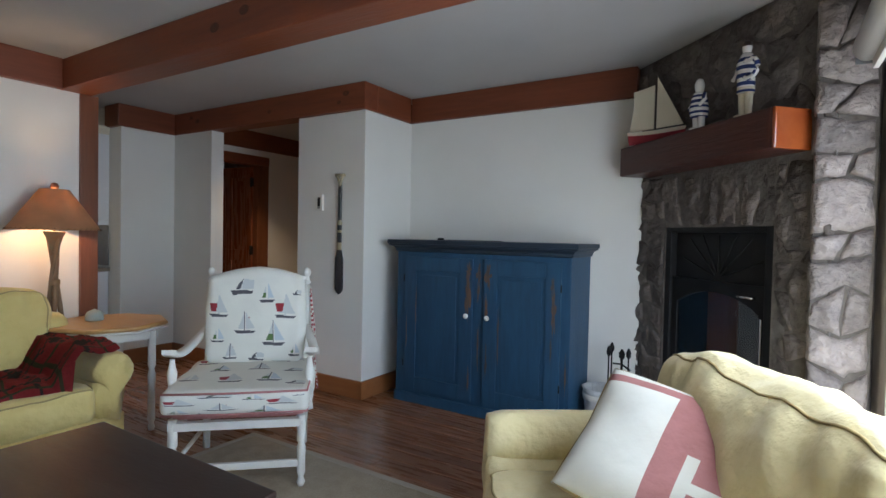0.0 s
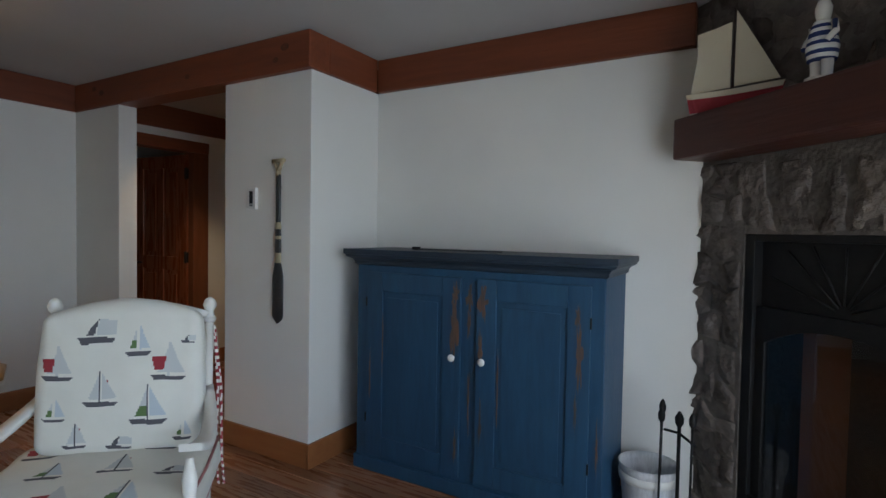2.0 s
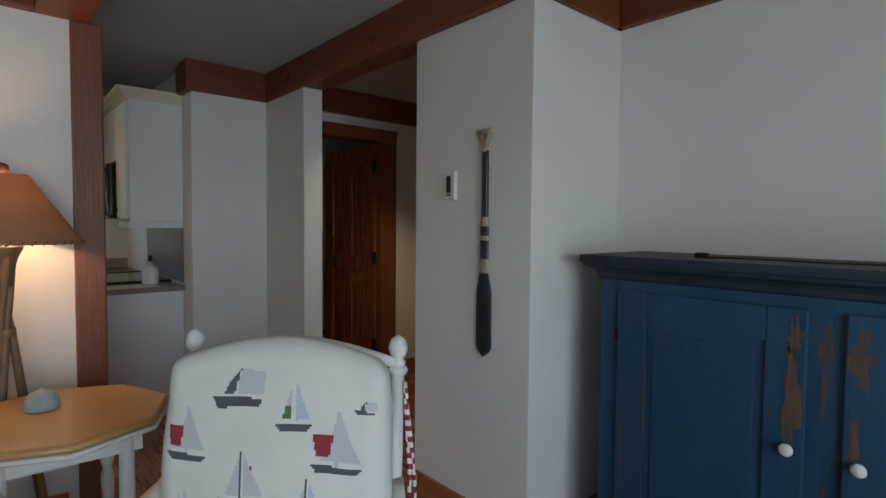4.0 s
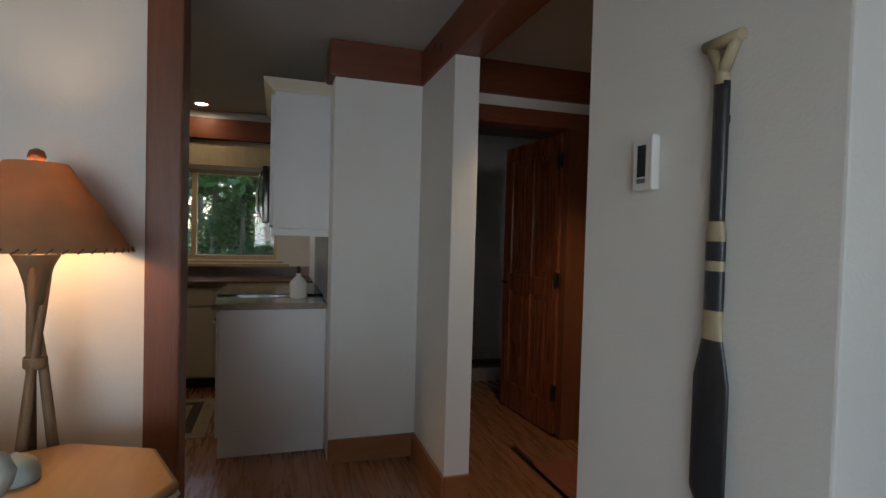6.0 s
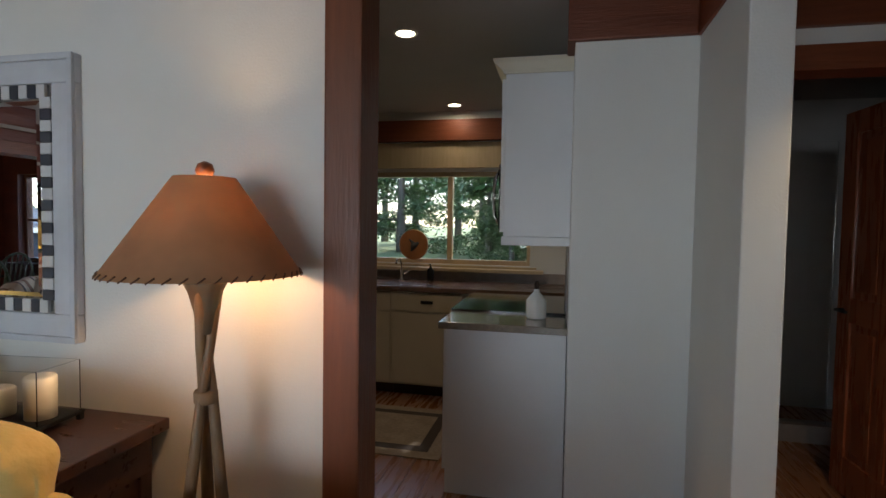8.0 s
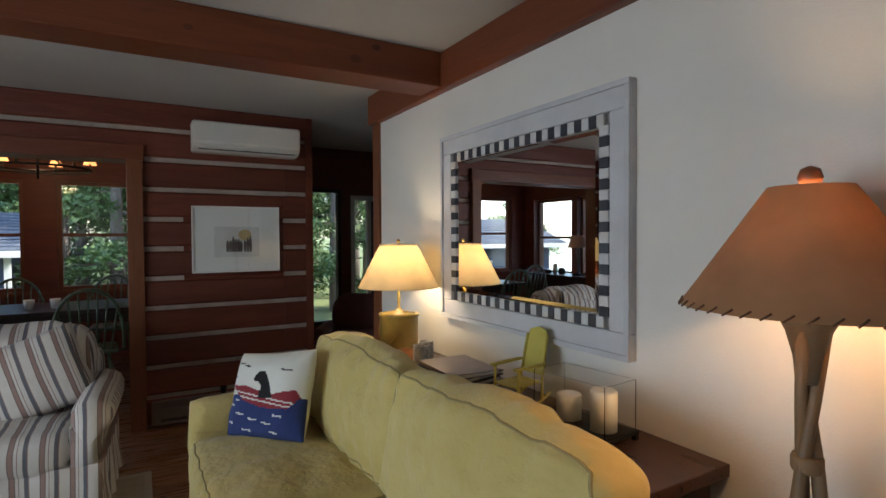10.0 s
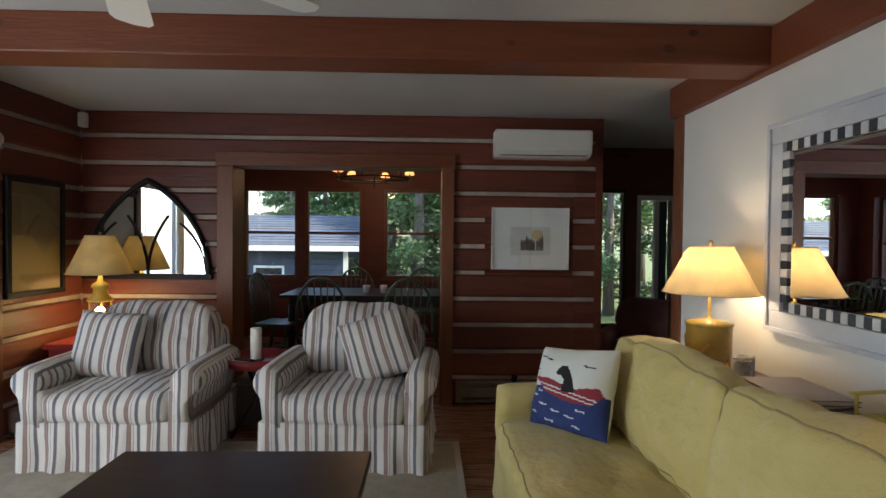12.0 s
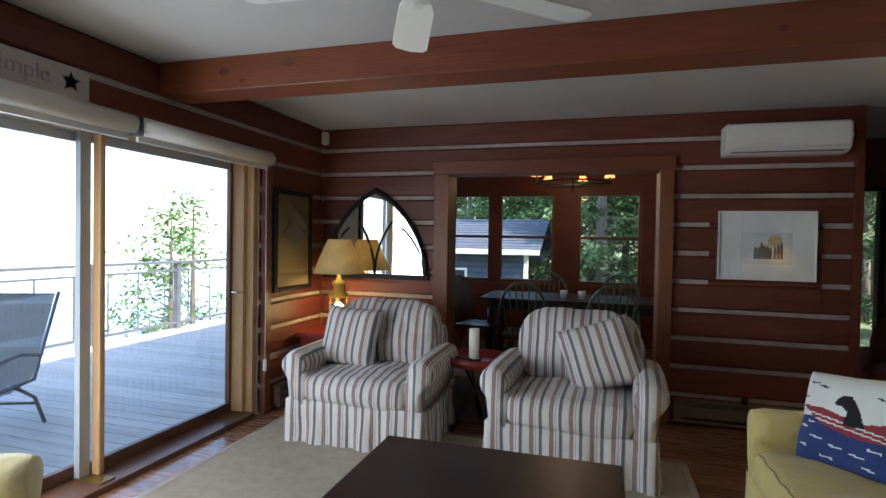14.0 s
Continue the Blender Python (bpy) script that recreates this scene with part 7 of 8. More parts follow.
bm = B()
disc_prism(bm, gothic(aw - 0.02, ah - 0.03), 0.008, 0.014)
part("glass", bm, MIRROR, gm)
bm = B()
tube(bm, [(x, 0.016, z) for x, z in gothic(aw, ah, 14)], 0.022, 8)
part("arch_frame", bm, BLACK, gm)
simple("sill_bar", BLACK, gm, [(-aw - 0.03, aw + 0.03, 0.0, 0.04, -0.03, 0.015)], 0.006)
for sx in (-1, 1):
    bm = B()
    tube(bm, [(sx * (aw * (1 - t ** 2.1) ** 0.85 - aw), 0.018, ah * t) for t in (0.0, 0.1, 0.2, 0.3, 0.4, 0.48, 0.56, 0.63)], 0.010, 6)
    tube(bm, [(sx * (aw * 0.5 + aw * 0.5 * (1 - (t / 0.58) ** 2.1) ** 0.85 - 0.02), 0.018, ah * t) for t in (0.02, 0.15, 0.3, 0.42, 0.5, 0.555)], 0.009, 6)
    part("tracery", bm, BLACK, gm)

sensor = thing("motion_sensor", "small white corner detector near the ceiling", "detector", pose(XE - 0.04, YS + 0.04, 2.35))
simple("case", PLASTIC, sensor, [(-0.028, 0.03, -0.03, 0.03, -0.06, 0.06)], 0.012)


def heater(m, length):
    t = thing("baseboard_heater", "long brown baseboard heater along the log wall", "heater", m, "baseboard heaters")
    HB = bpy.data.materials.get("heater_enamel") or mat("heater_enamel", (0.14, 0.10, 0.08), 0.45, second=(0.18, 0.13, 0.1), scale=9)
    simple("case", HB, t, [(0, length, 0.0, 0.012, 0.03, 0.20), (0, length, 0.012, 0.055, 0.185, 0.20), (0, length, 0.05, 0.065, 0.075, 0.15), (0, length, 0.012, 0.05, 0.03, 0.045), (0, 0.06, 0.012, 0.062, 0.03, 0.199), (length - 0.06, length, 0.012, 0.062, 0.03, 0.199)], 0.002)
    bm = B()
    box(bm, 0.06, length - 0.06, 0.02, 0.045, 0.09, 0.13)
    part("element", bm, BLACK, t)


heater(pose(-3.34, YS + 0.001, 0), 1.22)
heater(pose(XE - 0.001, -1.58, 0, 0, 0, 90), 0.75)
can = thing("small_cup", "small dark cup resting on the heater", "cup", pose(-2.62, YS + 0.03, 0.2005))
bm = B()
lathe(bm, [(0.02, 0), (0.026, 0.05), (0.022, 0.05), (0.018, 0.01), (0, 0.01)], 14)
part("bowl", bm, BLACK, can)

# Corner table with the yellow lamp
stn = thing("corner_table", "small red lacquered corner table behind the armchair", "table", pose(0.70, -1.30, 0))
simple("tabletop", REDPAINT, stn, [(-0.25, 0.25, -0.22, 0.22, 0.56, 0.60)], 0.006)
simple("drawer_box", REDPAINT, stn, [(-0.22, 0.22, -0.19, 0.19, 0.40, 0.559)], 0.004)
for sx in (-1, 1):
    for sy in (-1, 1):
        simple("leg", REDPAINT, stn, [(sx * 0.2 - 0.018, sx * 0.2 + 0.018, sy * 0.17 - 0.018, sy * 0.17 + 0.018, 0, 0.40)], 0.003)


def lantern_base(t):
    bm = B()
    lathe(bm, [(0.10, 0), (0.105, 0.015), (0.09, 0.03), (0.085, 0.04), (0.085, 0.05)], 22)
    lathe(bm, [(0.085, 0.19), (0.09, 0.20), (0.05, 0.225), (0.045, 0.25), (0.06, 0.26), (0.055, 0.275), (0.02, 0.29), (0.012, 0.33)], 22)
    for k in range(6):
        a = 2 * math.pi * k / 6
        tube(bm, [(0.082 * math.cos(a), 0.082 * math.sin(a), 0.045), (0.082 * math.cos(a), 0.082 * math.sin(a), 0.195)], 0.005, 5)
    for v in bm.verts:
        v.co.z *= 1.55
    part("lantern_frame", bm, mat("yellow_enamel", (0.52, 0.36, 0.05), 0.35, second=(0.6, 0.44, 0.08), scale=9), t, "yellow enamelled lantern frame")
    bm = B()
    lathe(bm, [(0.02, 0.09), (0.034, 0.15), (0.032, 0.21), (0.012, 0.25), (0.0, 0.255)], 12)
    part("night_light", bm, glow("lit_globe", (1.0, 0.72, 0.3), 7), t, "small glowing globe")
    bm = B()
    lathe(bm, [(0.078, 0.07), (0.078, 0.30)], 22, caps=False)
    g = part("globe_glass", bm, GLASS, t)
    g.visible_shadow = False


shade_lamp("table_lamp", "yellow lantern lamp with a lit parchment shade", pose(0.66, -1.30, 0.601), lantern_base, 0.225, 0.10, 0.51, 0.80, PARCHMENT)

# Round red table between the armchairs
rt = thing("side_table", "round red lacquered tray table on crossed twig legs", "table", pose(-0.68, -0.93, 0))
bm = B()
lathe(bm, [(0.215, 0.50), (0.23, 0.51), (0.23, 0.565), (0.218, 0.565), (0.215, 0.53), (0.0, 0.53)], 34)
part("tray", bm, REDPAINT, rt)
for k in range(3):
    a = radians(30 + 120 * k)
    bm = B()
    tube(bm, [(0.19 * math.cos(a), 0.19 * math.sin(a), 0.0), (0.02 * math.cos(a), 0.02 * math.sin(a), 0.27), (-0.16 * math.cos(a), -0.16 * math.sin(a), 0.50)], 0.013, 8)
    part("crossed_leg", bm, BLACKWOOD, rt)
cd = thing("pillar_candle", "tall white pillar candle on the red tray table", "candle", pose(-0.66, -0.92, 0.531))
bm = B()
lathe(bm, [(0.037, 0), (0.038, 0.005), (0.038, 0.225), (0.032, 0.23), (0.0, 0.222)], 20)
part("wax", bm, WAX, cd)
bm = B()
lathe(bm, [(0.055, -0.0005), (0.058, 0.006), (0.04, 0.008)], 20)
part("dish", bm, BLACK, cd)
for k, (dx, dy, s) in enumerate(((0.09, 0.06, 1), (-0.03, 0.12, 0.8))):
    r = thing("remote_control", "dark remote control lying on the red tray table", "remote", pose(-0.68 + dx, -0.93 + dy, 0.531, 0, 0, 70 - 60 * k), "remotes")
    simple("case", BLACK, r, [(-0.022, 0.022, -0.075 * s, 0.075 * s, 0, 0.018)], 0.006)
nb = thing("notebook", "small pale notebook on the red tray table", "notebook", pose(-0.58, -0.84, 0.531, 0, 0, 25))
simple("page_block", PAPER, nb, [(-0.05, 0.05, -0.07, 0.07, 0, 0.008)], 0.001)
chest = thing("storage_box", "grey-brown storage box under the tray table", "box", pose(-0.68, -1.22, 0))
simple("body", mat("box_card", (0.10, 0.08, 0.07), 0.7, second=(0.14, 0.11, 0.1), scale=9), chest, [(-0.2, 0.2, -0.15, 0.15, 0, 0.30)], 0.006)
simple("lid", mat("box_lid", (0.15, 0.12, 0.1), 0.7, second=(0.19, 0.15, 0.13), scale=9), chest, [(-0.207, 0.207, -0.157, 0.157, 0.3005, 0.36)], 0.006)

# ---- dining room ----
dt = thing("dining_table", "long black-brown dining table by the windows", "dining table", pose(-1.35, -3.45, 0))
simple("tabletop", BLACKWOOD, dt, [(-1.0, 1.12, -0.45, 0.45, 0.735, 0.765)], 0.006)
simple("apron", BLACKWOOD, dt, [(-0.9, 1.02, -0.36, 0.36, 0.64, 0.734)])
for sx in (-0.88, 1.0):
    for sy in (-1, 1):
        bm = B()
        turned_leg(bm, sx, sy * 0.34, 0, 0.64, 0.04)
        part("leg", bm, BLACKWOOD, dt)


def windsor(m):
    t = thing("dining_chair", "dark green bow-back windsor chair at the dining table", "chair", m, "chairs round the dining table")
    bm = B()
    soft_box(bm, 0.44, 0.42, 0.04, 0.018, 8, 0.0, 0.0, (0, 0, 0.44))
    part("seat", bm, GREENPAINT, t)
    for sx in (-1, 1):
        for sy in (-1, 1):
            bm = B()
            tube(bm, [(sx * 0.21, sy * 0.2 + 0.02 * sy, 0), (sx * 0.17, sy * 0.16, 0.22), (sx * 0.14, sy * 0.13, 0.43)], [0.012, 0.02, 0.014], 8)
            part("leg", bm, GREENPAINT, t)
    bm = B()
    tube(bm, [(0.26 * math.cos(a), 0.17 + 0.10 * math.sin(a) ** 1, 0.455 + 0.54 * math.sin(a) ** 0.7) for a in [math.pi * i / 22 for i in range(23)]], 0.015, 8)
    part("bow", bm, GREENPAINT, t)
    for k in range(7):
        u = -0.84 + 1.68 * k / 6
        top = math.sqrt(max(0.0, 1 - u * u)) ** 0.7
        bm = B()
        tube(bm, [(u * 0.19, 0.165, 0.455), (u * 0.25, 0.17 + 0.1 * math.sqrt(max(0, 1 - u * u)), 0.455 + 0.54 * top)], 0.008, 6)
        part("spindle", bm, GREENPAINT, t)
    bm = B()
    tube(bm, [(-0.18, -0.02, 0.17), (0.18, -0.02, 0.17)], 0.01, 6)
    part("stretcher", bm, GREENPAINT, t)
    return t


w0 = windsor(pose(-0.80, -2.72, 0, 0, 0, 0))
for x, y, r in ((-1.66, -2.72, 4), (-0.92, -4.05, 184), (-1.80, -4.08, 178), (-0.20, -3.12, -98)):
    copy_thing(w0, pose(x, y, 0, 0, 0, r))
for x in (-1.16, -1.36):
    v = thing("glass_votive", "small faceted glass candle cup on the dining table", "candle holder", pose(x, -3.3, 0.7655), "glass votives")
    bm = B()
    lathe(bm, [(0.035, 0), (0.045, 0.09), (0.04, 0.09), (0.03, 0.01), (0, 0.01)], 8)
    part("cup", bm, PORCELAIN, v)
ch = thing("chandelier", "iron ring chandelier with small lit shades", "chandelier", pose(-1.23, -3.45, 2.10))
bm = B()
tube(bm, [(0.43 * math.cos(2 * math.pi * k / 36), 0.43 * math.sin(2 * math.pi * k / 36), 0) for k in range(37)], 0.011, 6)
tube(bm, [(-0.43, 0, 0), (0, 0, -0.02), (0.43, 0, 0)], 0.008, 6)
part("ring", bm, BLACK, ch)
bm = B()
tube(bm, [(0, 0, -0.1), (0, 0, 0.388)], 0.01, 6)
for k in range(3):
    a = 2 * math.pi * k / 3
    tube(bm, [(0.43 * math.cos(a), 0.43 * math.sin(a), 0), (0, 0, 0.3)], 0.004, 5)
part("stem", bm, BLACK, ch)
for k in range(6):
    a = 2 * math.pi * k / 6 + 0.3
    bm = B()
    lathe(bm, [(0.06, 0.075), (0.04, 0.13)], 16, (0.43 * math.cos(a), 0.43 * math.sin(a), 0), caps=False)
    s = part("candle_shade", bm, glow("lit_paper_shade", (1.0, 0.42, 0.14), 0.35), ch, "small glowing amber shade")
    bm = B()
    lathe(bm, [(0.02, 0.0), (0.012, 0.015), (0.01, 0.1)], 8, (0.43 * math.cos(a), 0.43 * math.sin(a), 0))
    part("candle_arm", bm, BLACK, ch)
sb = thing("sideboard", "dark sideboard below the lake windows of the dining room", "sideboard", pose(0.72, -3.2, 0))
simple("body", BLACKWOOD, sb, [(-0.2, 0.22, -0.75, 0.75, 0.06, 0.80)], 0.004)
simple("top", BLACKWOOD, sb, [(-0.23, 0.23, -0.78, 0.78, 0.801, 0.83)], 0.004)
for k in range(3):
    simple("door", BLACKWOOD, sb, [(-0.215, -0.201, -0.73 + 0.49 * k, -0.26 + 0.49 * k, 0.1, 0.77)], 0.004)
PLEAT = mat("pleated_shade", (0.5, 0.2, 0.1), 0.8, second=(0.7, 0.6, 0.5), scale=2)


def stick_base(t):
    bm = B()
    lathe(bm, [(0.09, 0), (0.085, 0.015), (0.02, 0.03), (0.012, 0.06), (0.015, 0.2), (0.009, 0.3), (0.009, 0.5)], 16)
    part("stem", bm, BLACK, t)


shade_lamp("table_lamp", "slim black lamp with a red and cream pleated shade", pose(0.70, -2.95, 0.831), stick_base, 0.15, 0.10, 0.42, 0.60, PLEAT)
for k, (y, r, h) in enumerate(((-3.3, 0.06, 0.1), (-3.45, 0.04, 0.16), (-3.65, 0.09, 0.06), (-2.7, 0.05, 0.12))):
    v = thing("small_jar", "small dark jar standing on the sideboard", "jar", pose(0.70, y, 0.831), "jars on the sideboard")
    bm = B()
    lathe(bm, [(r * 0.7, 0), (r, h * 0.3), (r * 0.9, h * 0.8), (r * 0.6, h)], 16)
    part("body", bm, [BLACK, PORCELAIN, BLACKWOOD, TERRACOTTA][k], v)

# ---- hall beyond the log wall ----
hc = easy_seat("armchair", "rose upholstered armchair by the hall window", "armchair", pose(-4.05, -2.35, 0, 0, 0, 150), 0.86, 0.8, BLUSH, folds=10, amp=0.004, back_h=0.72, arm_z=0.45, arm_r=0.07, seat_z=0.42)
ds = thing("dark_chair_back", "dark wooden cabinet standing in the hall", "cabinet", pose(-4.30, -1.75, 0))
simple("body", BLACKWOOD, ds, [(-0.22, 0.2, -0.2, 0.2, 0, 0.92)], 0.01)
simple("top", BLACKWOOD, ds, [(-0.24, 0.22, -0.22, 0.22, 0.921, 0.95)], 0.006)

# ---- outside ----
ground = B()
gx, gy = [-400, -60, -20, -8, 1, 8, 13, 16], [-400, -60, -25, -10, 0, 10, 30, 400]
gv = {}
for i, x in enumerate(gx):
    for j, y in enumerate(gy):
        z = -0.5 - (0.0 if x < 8 else (2.5 if x < 15 else 4.0)) + (0.9 if x < -18 else 0)
        gv[i, j] = ground.verts.new((x, y, z))
for i in range(len(gx) - 1):
    for j in range(len(gy) - 1):
        ground.faces.new((gv[i, j], gv[i + 1, j], gv[i + 1, j + 1], gv[i, j + 1]))
tagged(part("ground", ground, GRASS), "grassy ground round the house", "ground", kind="structure")
water = struct("water", WATER, [(15.0, 3500, -2500, 2500, -4.3, -4.2)], "pale lake reaching to the horizon", category="water")
path = struct("pavement", mat("pale_gravel", (0.42, 0.39, 0.34), 0.95, second=(0.52, 0.48, 0.42), scale=20, bump=0.5), [(-6.5, -2.6, -6.5, -3.3, -0.52, -0.44), (-14, -9, 0.0, 3.2, -0.52, -0.42)], "pale sunlit gravel outside", category="pavement")
# Deck of separate boards with its railing
deck = new("deck")
tagged(deck, "weathered grey timber deck outside the glass doors", "deck", kind="structure")
simple("deck_frame", RAIL, deck, [(1.36, 5.05, -6.0, 7.0, -0.45, -0.14)])
bm = B()
box(bm, 1.35, 5.1, 0, 0.134, -0.13, -0.10)
bmesh.ops.bevel(bm, geom=[e for e in bm.edges if all(v.co.z > -0.101 for v in e.verts)], offset=0.003, segments=1, affect="EDGES")
board = mesh_of("deck_board", bm, DECK)
y = -5.9
while y < 6.9:
    piece("deck_board", board, deck, Matrix.Translation((0, y, 0.0)))
    y += 0.142
rail = thing("railing", "grey metal deck railing with a flat top rail", "railing", pose(5.0, 0, -0.10))
for b in ((-0.06, 0.06, -6.0, 7.0, 1.06, 1.10), (-0.02, 0.02, -6.0, 7.0, 0.93, 0.96), (-0.02, 0.02, -6.0, 7.0, 0.08, 0.12)):
    simple("rail", RAIL, rail, [b], 0.004)
bm = B()
box(bm, -0.04, 0.04, -0.04, 0.04, 0, 1.06, 0.004)
post_me = mesh_of("post", bm, RAIL)
y = -5.56
while y < 7:
    piece("post", post_me, rail, Matrix.Translation((0, y, 0)))
    y += 1.5
bm = B()
box(bm, -0.008, 0.008, -0.008, 0.008, 0.12, 0.93)
bal_me = mesh_of("baluster", bm, RAIL)
y = -5.3
while y < 6.9:
    piece("baluster", bal_me, rail, Matrix.Translation((0, y, 0)))
    y += 0.5
dc = thing("deck_chair", "grey sling deck chair on the deck", "chair", pose(2.75, 0.25, -0.10, 0, 0, 205))
bm = B()
n = 14
rows = []
for i in range(n + 1):
    u = i / n
    y, z = (-0.26 + 0.52 * u / 0.45, 0.40 - 0.05 * math.sin(u / 0.45 * math.pi)) if u < 0.45 else (0.26 + 0.30 * (u - 0.45) / 0.55, 0.40 + 0.62 * (u - 0.45) / 0.55)
    rows.append([bm.verts.new((x, y, z)) for x in (-0.25, 0.25)])
for a, b in zip(rows, rows[1:]):
    bm.faces.new((a[0], a[1], b[1], b[0])).smooth = True
bmesh.ops.solidify(bm, geom=bm.faces[:], thickness=0.006)
part("sling", bm, MESH_CLOTH, dc)
for sx in (-1, 1):
    bm = B()
    tube(bm, [(sx * 0.27, -0.28, 0.40), (sx * 0.27, 0.24, 0.39), (sx * 0.27, 0.57, 1.03)], 0.014, 8)
    tube(bm, [(sx * 0.27, 0.34, 0.56), (sx * 0.28, 0.05, 0.62), (sx * 0.28, -0.22, 0.60), (sx * 0.28, -0.32, 0.45), (sx * 0.27, -0.34, 0.015)], 0.014, 8)
    tube(bm, [(sx * 0.27, 0.0, 0.40), (sx * 0.27, 0.25, 0.25), (sx * 0.27, 0.38, 0.015)], 0.014, 8)
    part("side_frame", bm, RAIL, dc)
bm = B()
tube(bm, [(-0.27, 0.3, 0.19), (0.27, 0.3, 0.19)], 0.012, 8)
part("cross_bar", bm, RAIL, dc)


# Trees: trunk, limbs and a crown of many small leaves
def tree(name, label, m, height, spread, leaves, size, seed, conifer=False, low=0.25, leaf=LEAF):
    r = random.Random(seed)
    t = thing(name, label, "tree", m, "trees round the house")
    bm = B()
    lean = [(0.04 * height * noise.noise(Vector((seed, k, 0))), 0.04 * height * noise.noise(Vector((seed, k, 5)))) for k in range(7)]
    spine = [Vector((lean[k][0] * k / 6, lean[k][1] * k / 6, height * k / 6 * 0.95)) for k in range(7)]
    tube(bm, spine, [0.020 * height * (1.05 - 0.95 * k / 6) for k in range(7)], 9)
    tips = []
    for k in range(26 if conifer else 20):
        h = low + (0.97 - low) * (k + r.random()) / (26 if conifer else 20)
        base = spine[min(5, int(h * 6))].lerp(spine[min(6, int(h * 6) + 1)], h * 6 % 1)
        a = r.uniform(0, 2 * math.pi)
        reach = spread * ((1.05 - h) * 1.15 if conifer else math.sin(min(1, (1.08 - h) * 1.4) * math.pi / 2) * r.uniform(0.6, 1.1))
        rise = -0.12 * reach if conifer else reach * r.uniform(0.2, 0.7)
        tip = base + Vector((reach * math.cos(a), reach * math.sin(a), rise))
        mid = base.lerp(tip, 0.5) + Vector((0, 0, 0.06 * reach))
        tube(bm, [base, mid, tip], [0.006 * height * (1.1 - h), 0.003 * height * (1.1 - h), 0.004], 5)
        tips.append((base, mid, tip))
    part("trunk", bm, BARK, t)
    verts, faces = [], []
    for k in range(leaves):
        base, mid, tip = r.choice(tips)
        u = r.uniform(0.25, 1.05)
        p = base.lerp(tip, u) + Vector((r.gauss(0, 1), r.gauss(0, 1), r.gauss(0, 0.7))) * spread * (0.10 if conifer else 0.15)
        d1 = Vector((r.uniform(-1, 1), r.uniform(-1, 1), r.uniform(-0.7, 0.7))).normalized() * size * r.uniform(0.6, 1.4)
        d2 = d1.cross(Vector((r.uniform(-1, 1), r.uniform(-1, 1), r.uniform(-1, 1)))).normalized() * size * 0.42
        n = len(verts)
        verts += [p - d1, p + d2, p + d1, p - d2]
        faces.append((n, n + 1, n + 2, n + 3))
    me = bpy.data.meshes.new("crown")
    me.from_pydata([tuple(v) for v in verts], [], faces)
    me.materials.append(leaf)
    c = new("crown", me)
    c.parent = t
    return t


t1 = tree("cedar_tree", "tall feathery green cedar in sunlight", pose(-1.6, -12.5, -0.5), 9.0, 2.1, 11000, 0.085, 3, True, 0.06, LEAF2)
t2 = tree("maple_tree", "leafy green maple with a grey trunk", pose(-3.2, -16, -0.5), 10.0, 3.2, 11000, 0.095, 8, False, 0.2)
t3 = tree("birch_sapling", "slender leafy sapling beyond the deck railing", pose(6.7, -5.7, -2.0), 4.2, 1.2, 900, 0.07, 5, False, 0.2)
t3b = tree("birch_sapling", "slender leafy sapling beyond the deck railing", pose(7.6, -7.3, -2.2), 4.8, 1.3, 1000, 0.07, 15, False, 0.15)
rng = random.Random(77)
spots = [(-4.2, -11.5), (0.6, -19.5), (2.6, -20), (-0.2, -15.5), (-2.6, -20), (-5.8, -15), (-6.5, -10.5), (-8, -13), (4.5, -22), (7.5, -20), (-10, -17), (-1.2, -24), (-4.5, -22), (2.2, -25), (-7.5, -20), (10, -16),
         (-12.5, 2.95), (-14.2, 4.4), (-17, 5.8), (-24, -1.0), (-26, 1.8), (-25, 4.2), (-22, 8), (-28, -4), (-30, 0.5), (-15.5, 7.5), (-22, -6), (-33, 3), (-32, -7), (-9.5, -7.5), (-13, -9),
         (-0.4, -18.5), (1.4, -22.5), (-3.4, -18), (-5, -26), (0.4, -28), (3.6, -27), (-2.2, -28), (-8.5, -25), (6, -27), (-6.2, -18.3), (-1.8, -21.5)]
for k, (x, y) in enumerate(spots):
    s = rng.uniform(0.8, 1.25)
    copy = copy_thing(t1 if k % 3 != 1 else t2, pose(x, y, -0.5 if x > -18 else 0.3, 0, 0, rng.uniform(0, 360)))
    copy.scale = (s, s, s)
for x, y, z, s in ((-12.0, 2.35, -0.9, 0.42), (-13.2, 1.75, -0.9, 0.5), (-14.6, 2.6, -0.9, 0.6), (-21, -2.6, 0.2, 0.8), (-23, -5.0, 0.2, 0.9), (-20, 0.6, 0.2, 0.6)):
    copy = copy_thing(t1, pose(x, y, z, 0, 0, 40 * x))
    copy.scale = (s * 1.3, s * 1.3, s)
big = tree("maple_tree", "large maple with a thick grey trunk beside the drive", pose(-11.0, 3.3, -0.5), 8.0, 2.4, 5200, 0.13, 31, False, 0.3)

# Low blue outbuilding beyond the dining room windows
shed = thing("outbuilding", "low dark-blue clapboard outbuilding with a shingled roof", "building", pose(3.3, -13.0, -0.5))
simple("wall", SIDING, shed, [(-3.0, 4.0, -1.9, 1.9, 0, 1.70)])
bm = B()
box(bm, -3.02, 4.02, 0, 0.022, 0, 0.13, 0.0)
sid_me = mesh_of("clapboard", bm, SIDING)
for k in range(11):
    piece("clapboard", sid_me, shed, Matrix.Translation((0, 1.902, 0.02 + 0.148 * k)) @ pose(0, 0, 0, -5))
simple("corner_board", WHITEPAINT, shed, [(-3.06, -2.94, 1.9, 1.96, 0, 1.70)], 0.004)
bm = B()
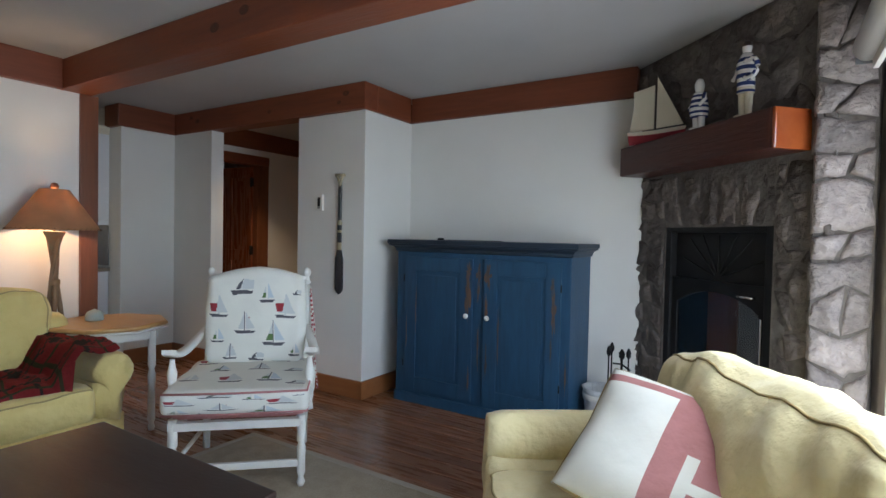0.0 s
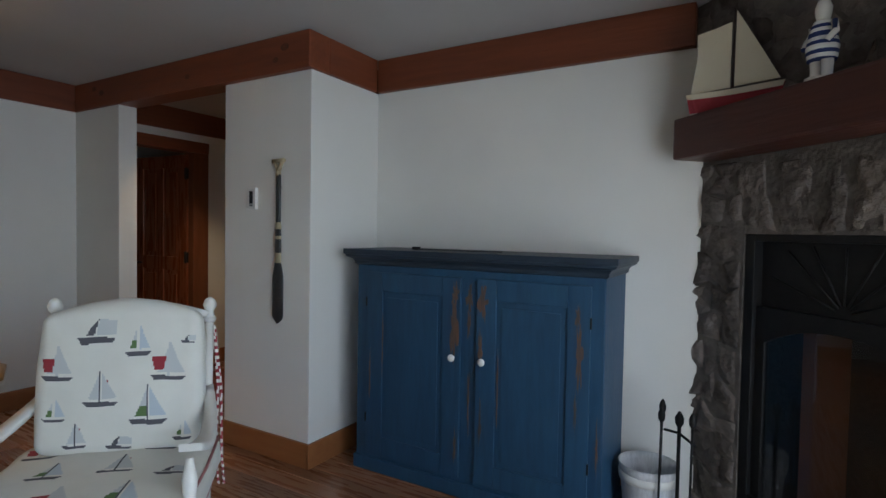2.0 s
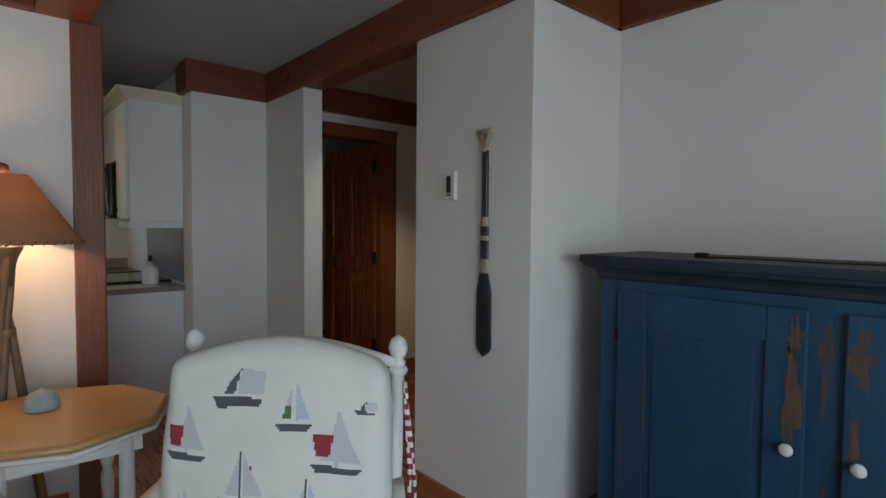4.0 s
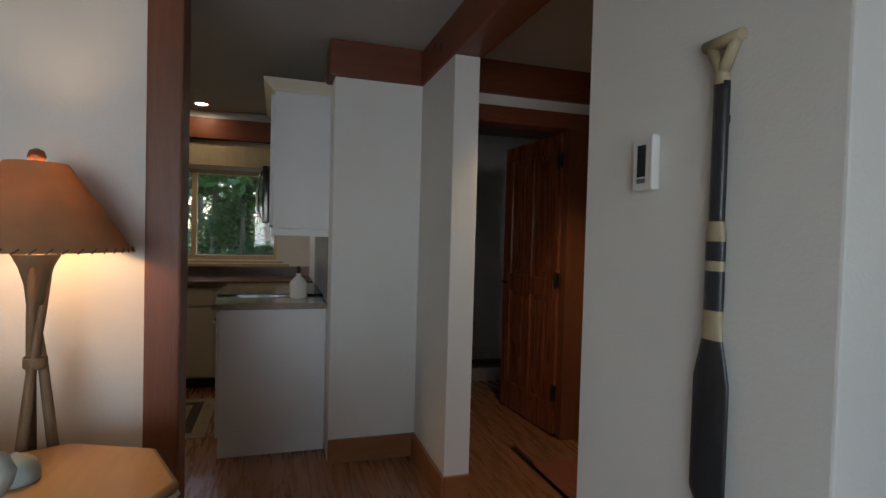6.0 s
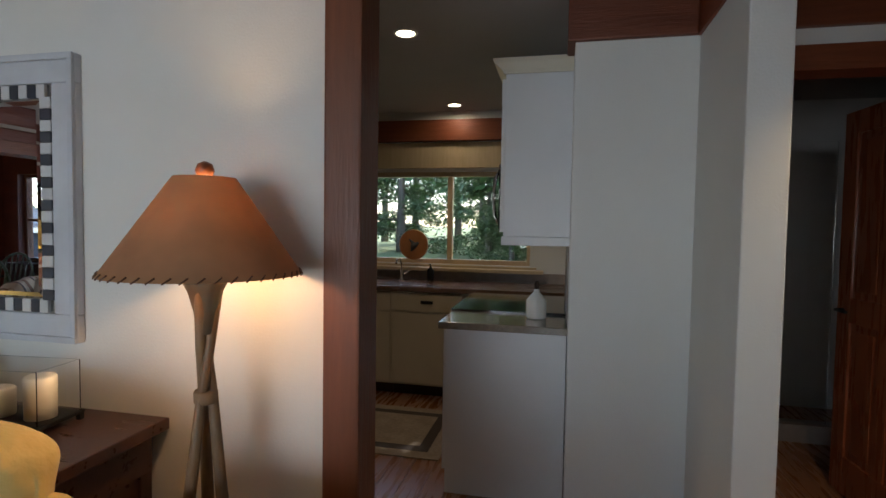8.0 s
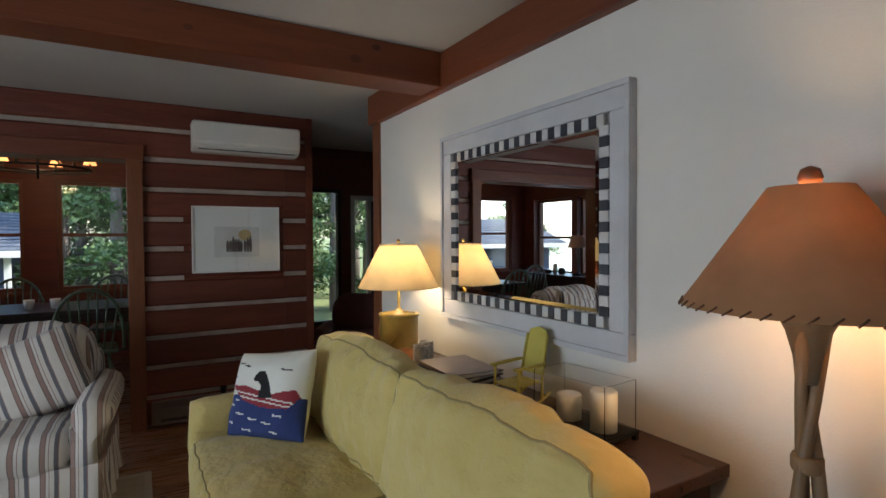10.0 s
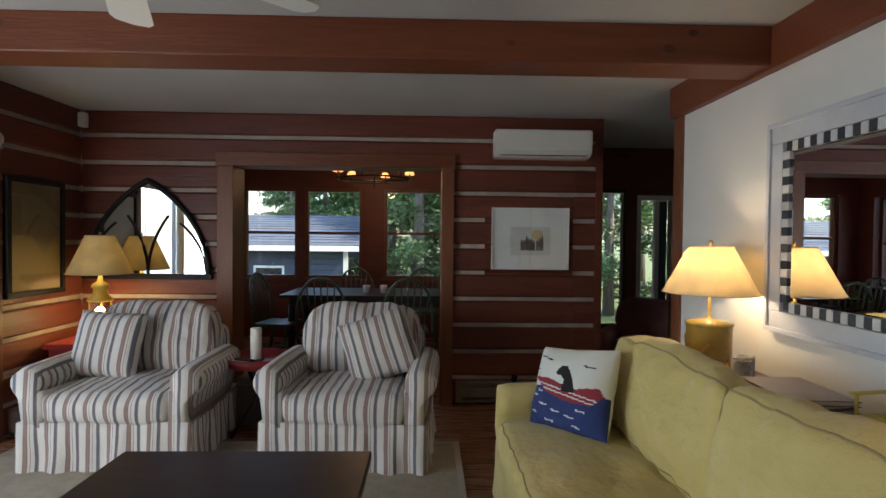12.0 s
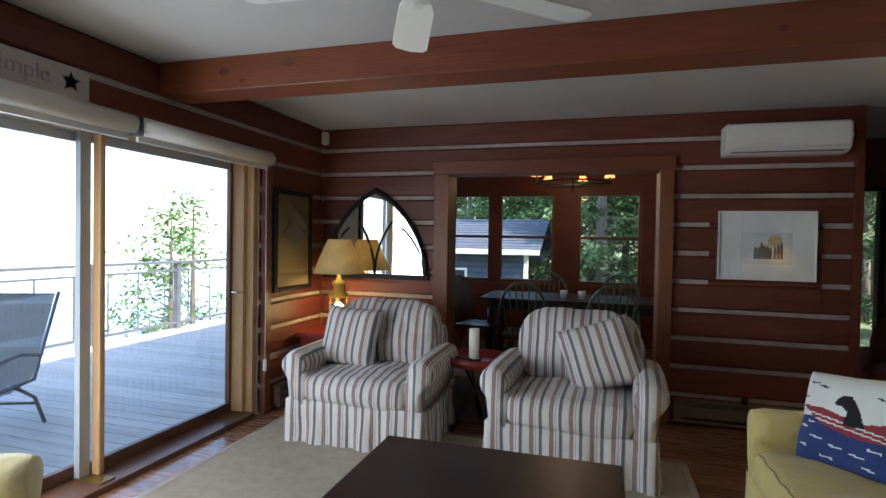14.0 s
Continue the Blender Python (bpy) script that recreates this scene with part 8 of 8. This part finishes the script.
vs = [bm.verts.new(p) for p in ((-3.4, 2.35, 1.65), (4.4, 2.35, 1.65), (4.4, 0, 2.50), (-3.4, 0, 2.50), (-3.4, -2.35, 1.65), (4.4, -2.35, 1.65))]
bm.faces.new((vs[0], vs[1], vs[2], vs[3])), bm.faces.new((vs[3], vs[2], vs[5], vs[4]))
bmesh.ops.solidify(bm, geom=bm.faces[:], thickness=0.08)
roof = part("roof", bm, ROOFING, shed)
bm = B()
box(bm, -3.42, 4.42, -0.005, 0.235, 0, 0.02)
sh_me = mesh_of("shingle_course", bm, ROOFING)
for k in range(12):
    u = k / 12
    piece("shingle_course", sh_me, roof, Matrix.Translation((0, 2.36 - 2.36 * u - 0.2, 1.68 + 0.85 * u + 0.075)) @ pose(0, 0, 0, -16))
simple("fascia", WHITEPAINT, shed, [(-3.4, 4.4, 2.36, 2.40, 1.55, 1.69)], 0.003)
for x in (-1.0, 1.2):
    w = simple("window", WHITEPAINT, shed, [(x - 0.4, x + 0.4, 1.905, 1.94, 0.5, 1.15)])
    simple("pane", GLASS_DARK, w, [(x - 0.34, x + 0.34, 1.9405, 1.945, 0.56, 1.09)])

# ---- floor boards ----
def board_mesh(length, width):
    bm = B()
    box(bm, 0, length, 0, width, -0.018, 0)
    top = [e for e in bm.edges if all(v.co.z > -0.001 for v in e.verts)]
    bmesh.ops.bevel(bm, geom=top, offset=0.0025, segments=1, affect="EDGES")
    return mesh_of("floor_board", bm, FLOORWOOD)


floor_ob = bpy.data.objects["floor"]
boards = {}
rng = random.Random(9)


def lay(x0, x1, y0, y1, width, joined=None):
    y, row = y0, 0
    while y < y1 - 0.01:
        x = x0 - rng.choice((0.0, 0.3, 0.5, 0.8, 1.0))
        while x < x1:
            length = rng.choice((1.2, 1.6, 2.0))
            a, b = max(x, x0), min(x + length, x1)
            if b - a > 0.05:
                if joined is None:
                    key = round(b - a, 1)
                    boards.setdefault(key, board_mesh(key, width - 0.001))
                    piece("floor_board", boards[key], floor_ob, Matrix.Translation((min(a, x1 - key), y, 0)))
                else:
                    box(joined, a, b - 0.002, y, y + width - 0.002, -0.018, 0)
            x += length
        y += width


lay(-3.7, 1.3, -0.9, 4.47, 0.125)
rest = B()
for area in ((-3.3, 1.0, -4.65, -0.9, 0.125), (-6.75, -3.7, -0.45, 3.3, 0.125), (-5.4, -3.7, -3.075, -0.45, 0.125), (-3.7, -3.3, -3.025, -0.9, 0.125), (-4.5, -3.7, 3.3, 4.425, 0.125), (-4.5, -2.7, 4.475, 6.225, 0.125), (-6.75, -4.5, 3.425, 6.175, 0.125)):
    lay(*area, joined=rest)
tagged(part("floor_boards", rest, FLOORWOOD, floor_ob), "dark stained floor boards of the further rooms", kind="stuff")
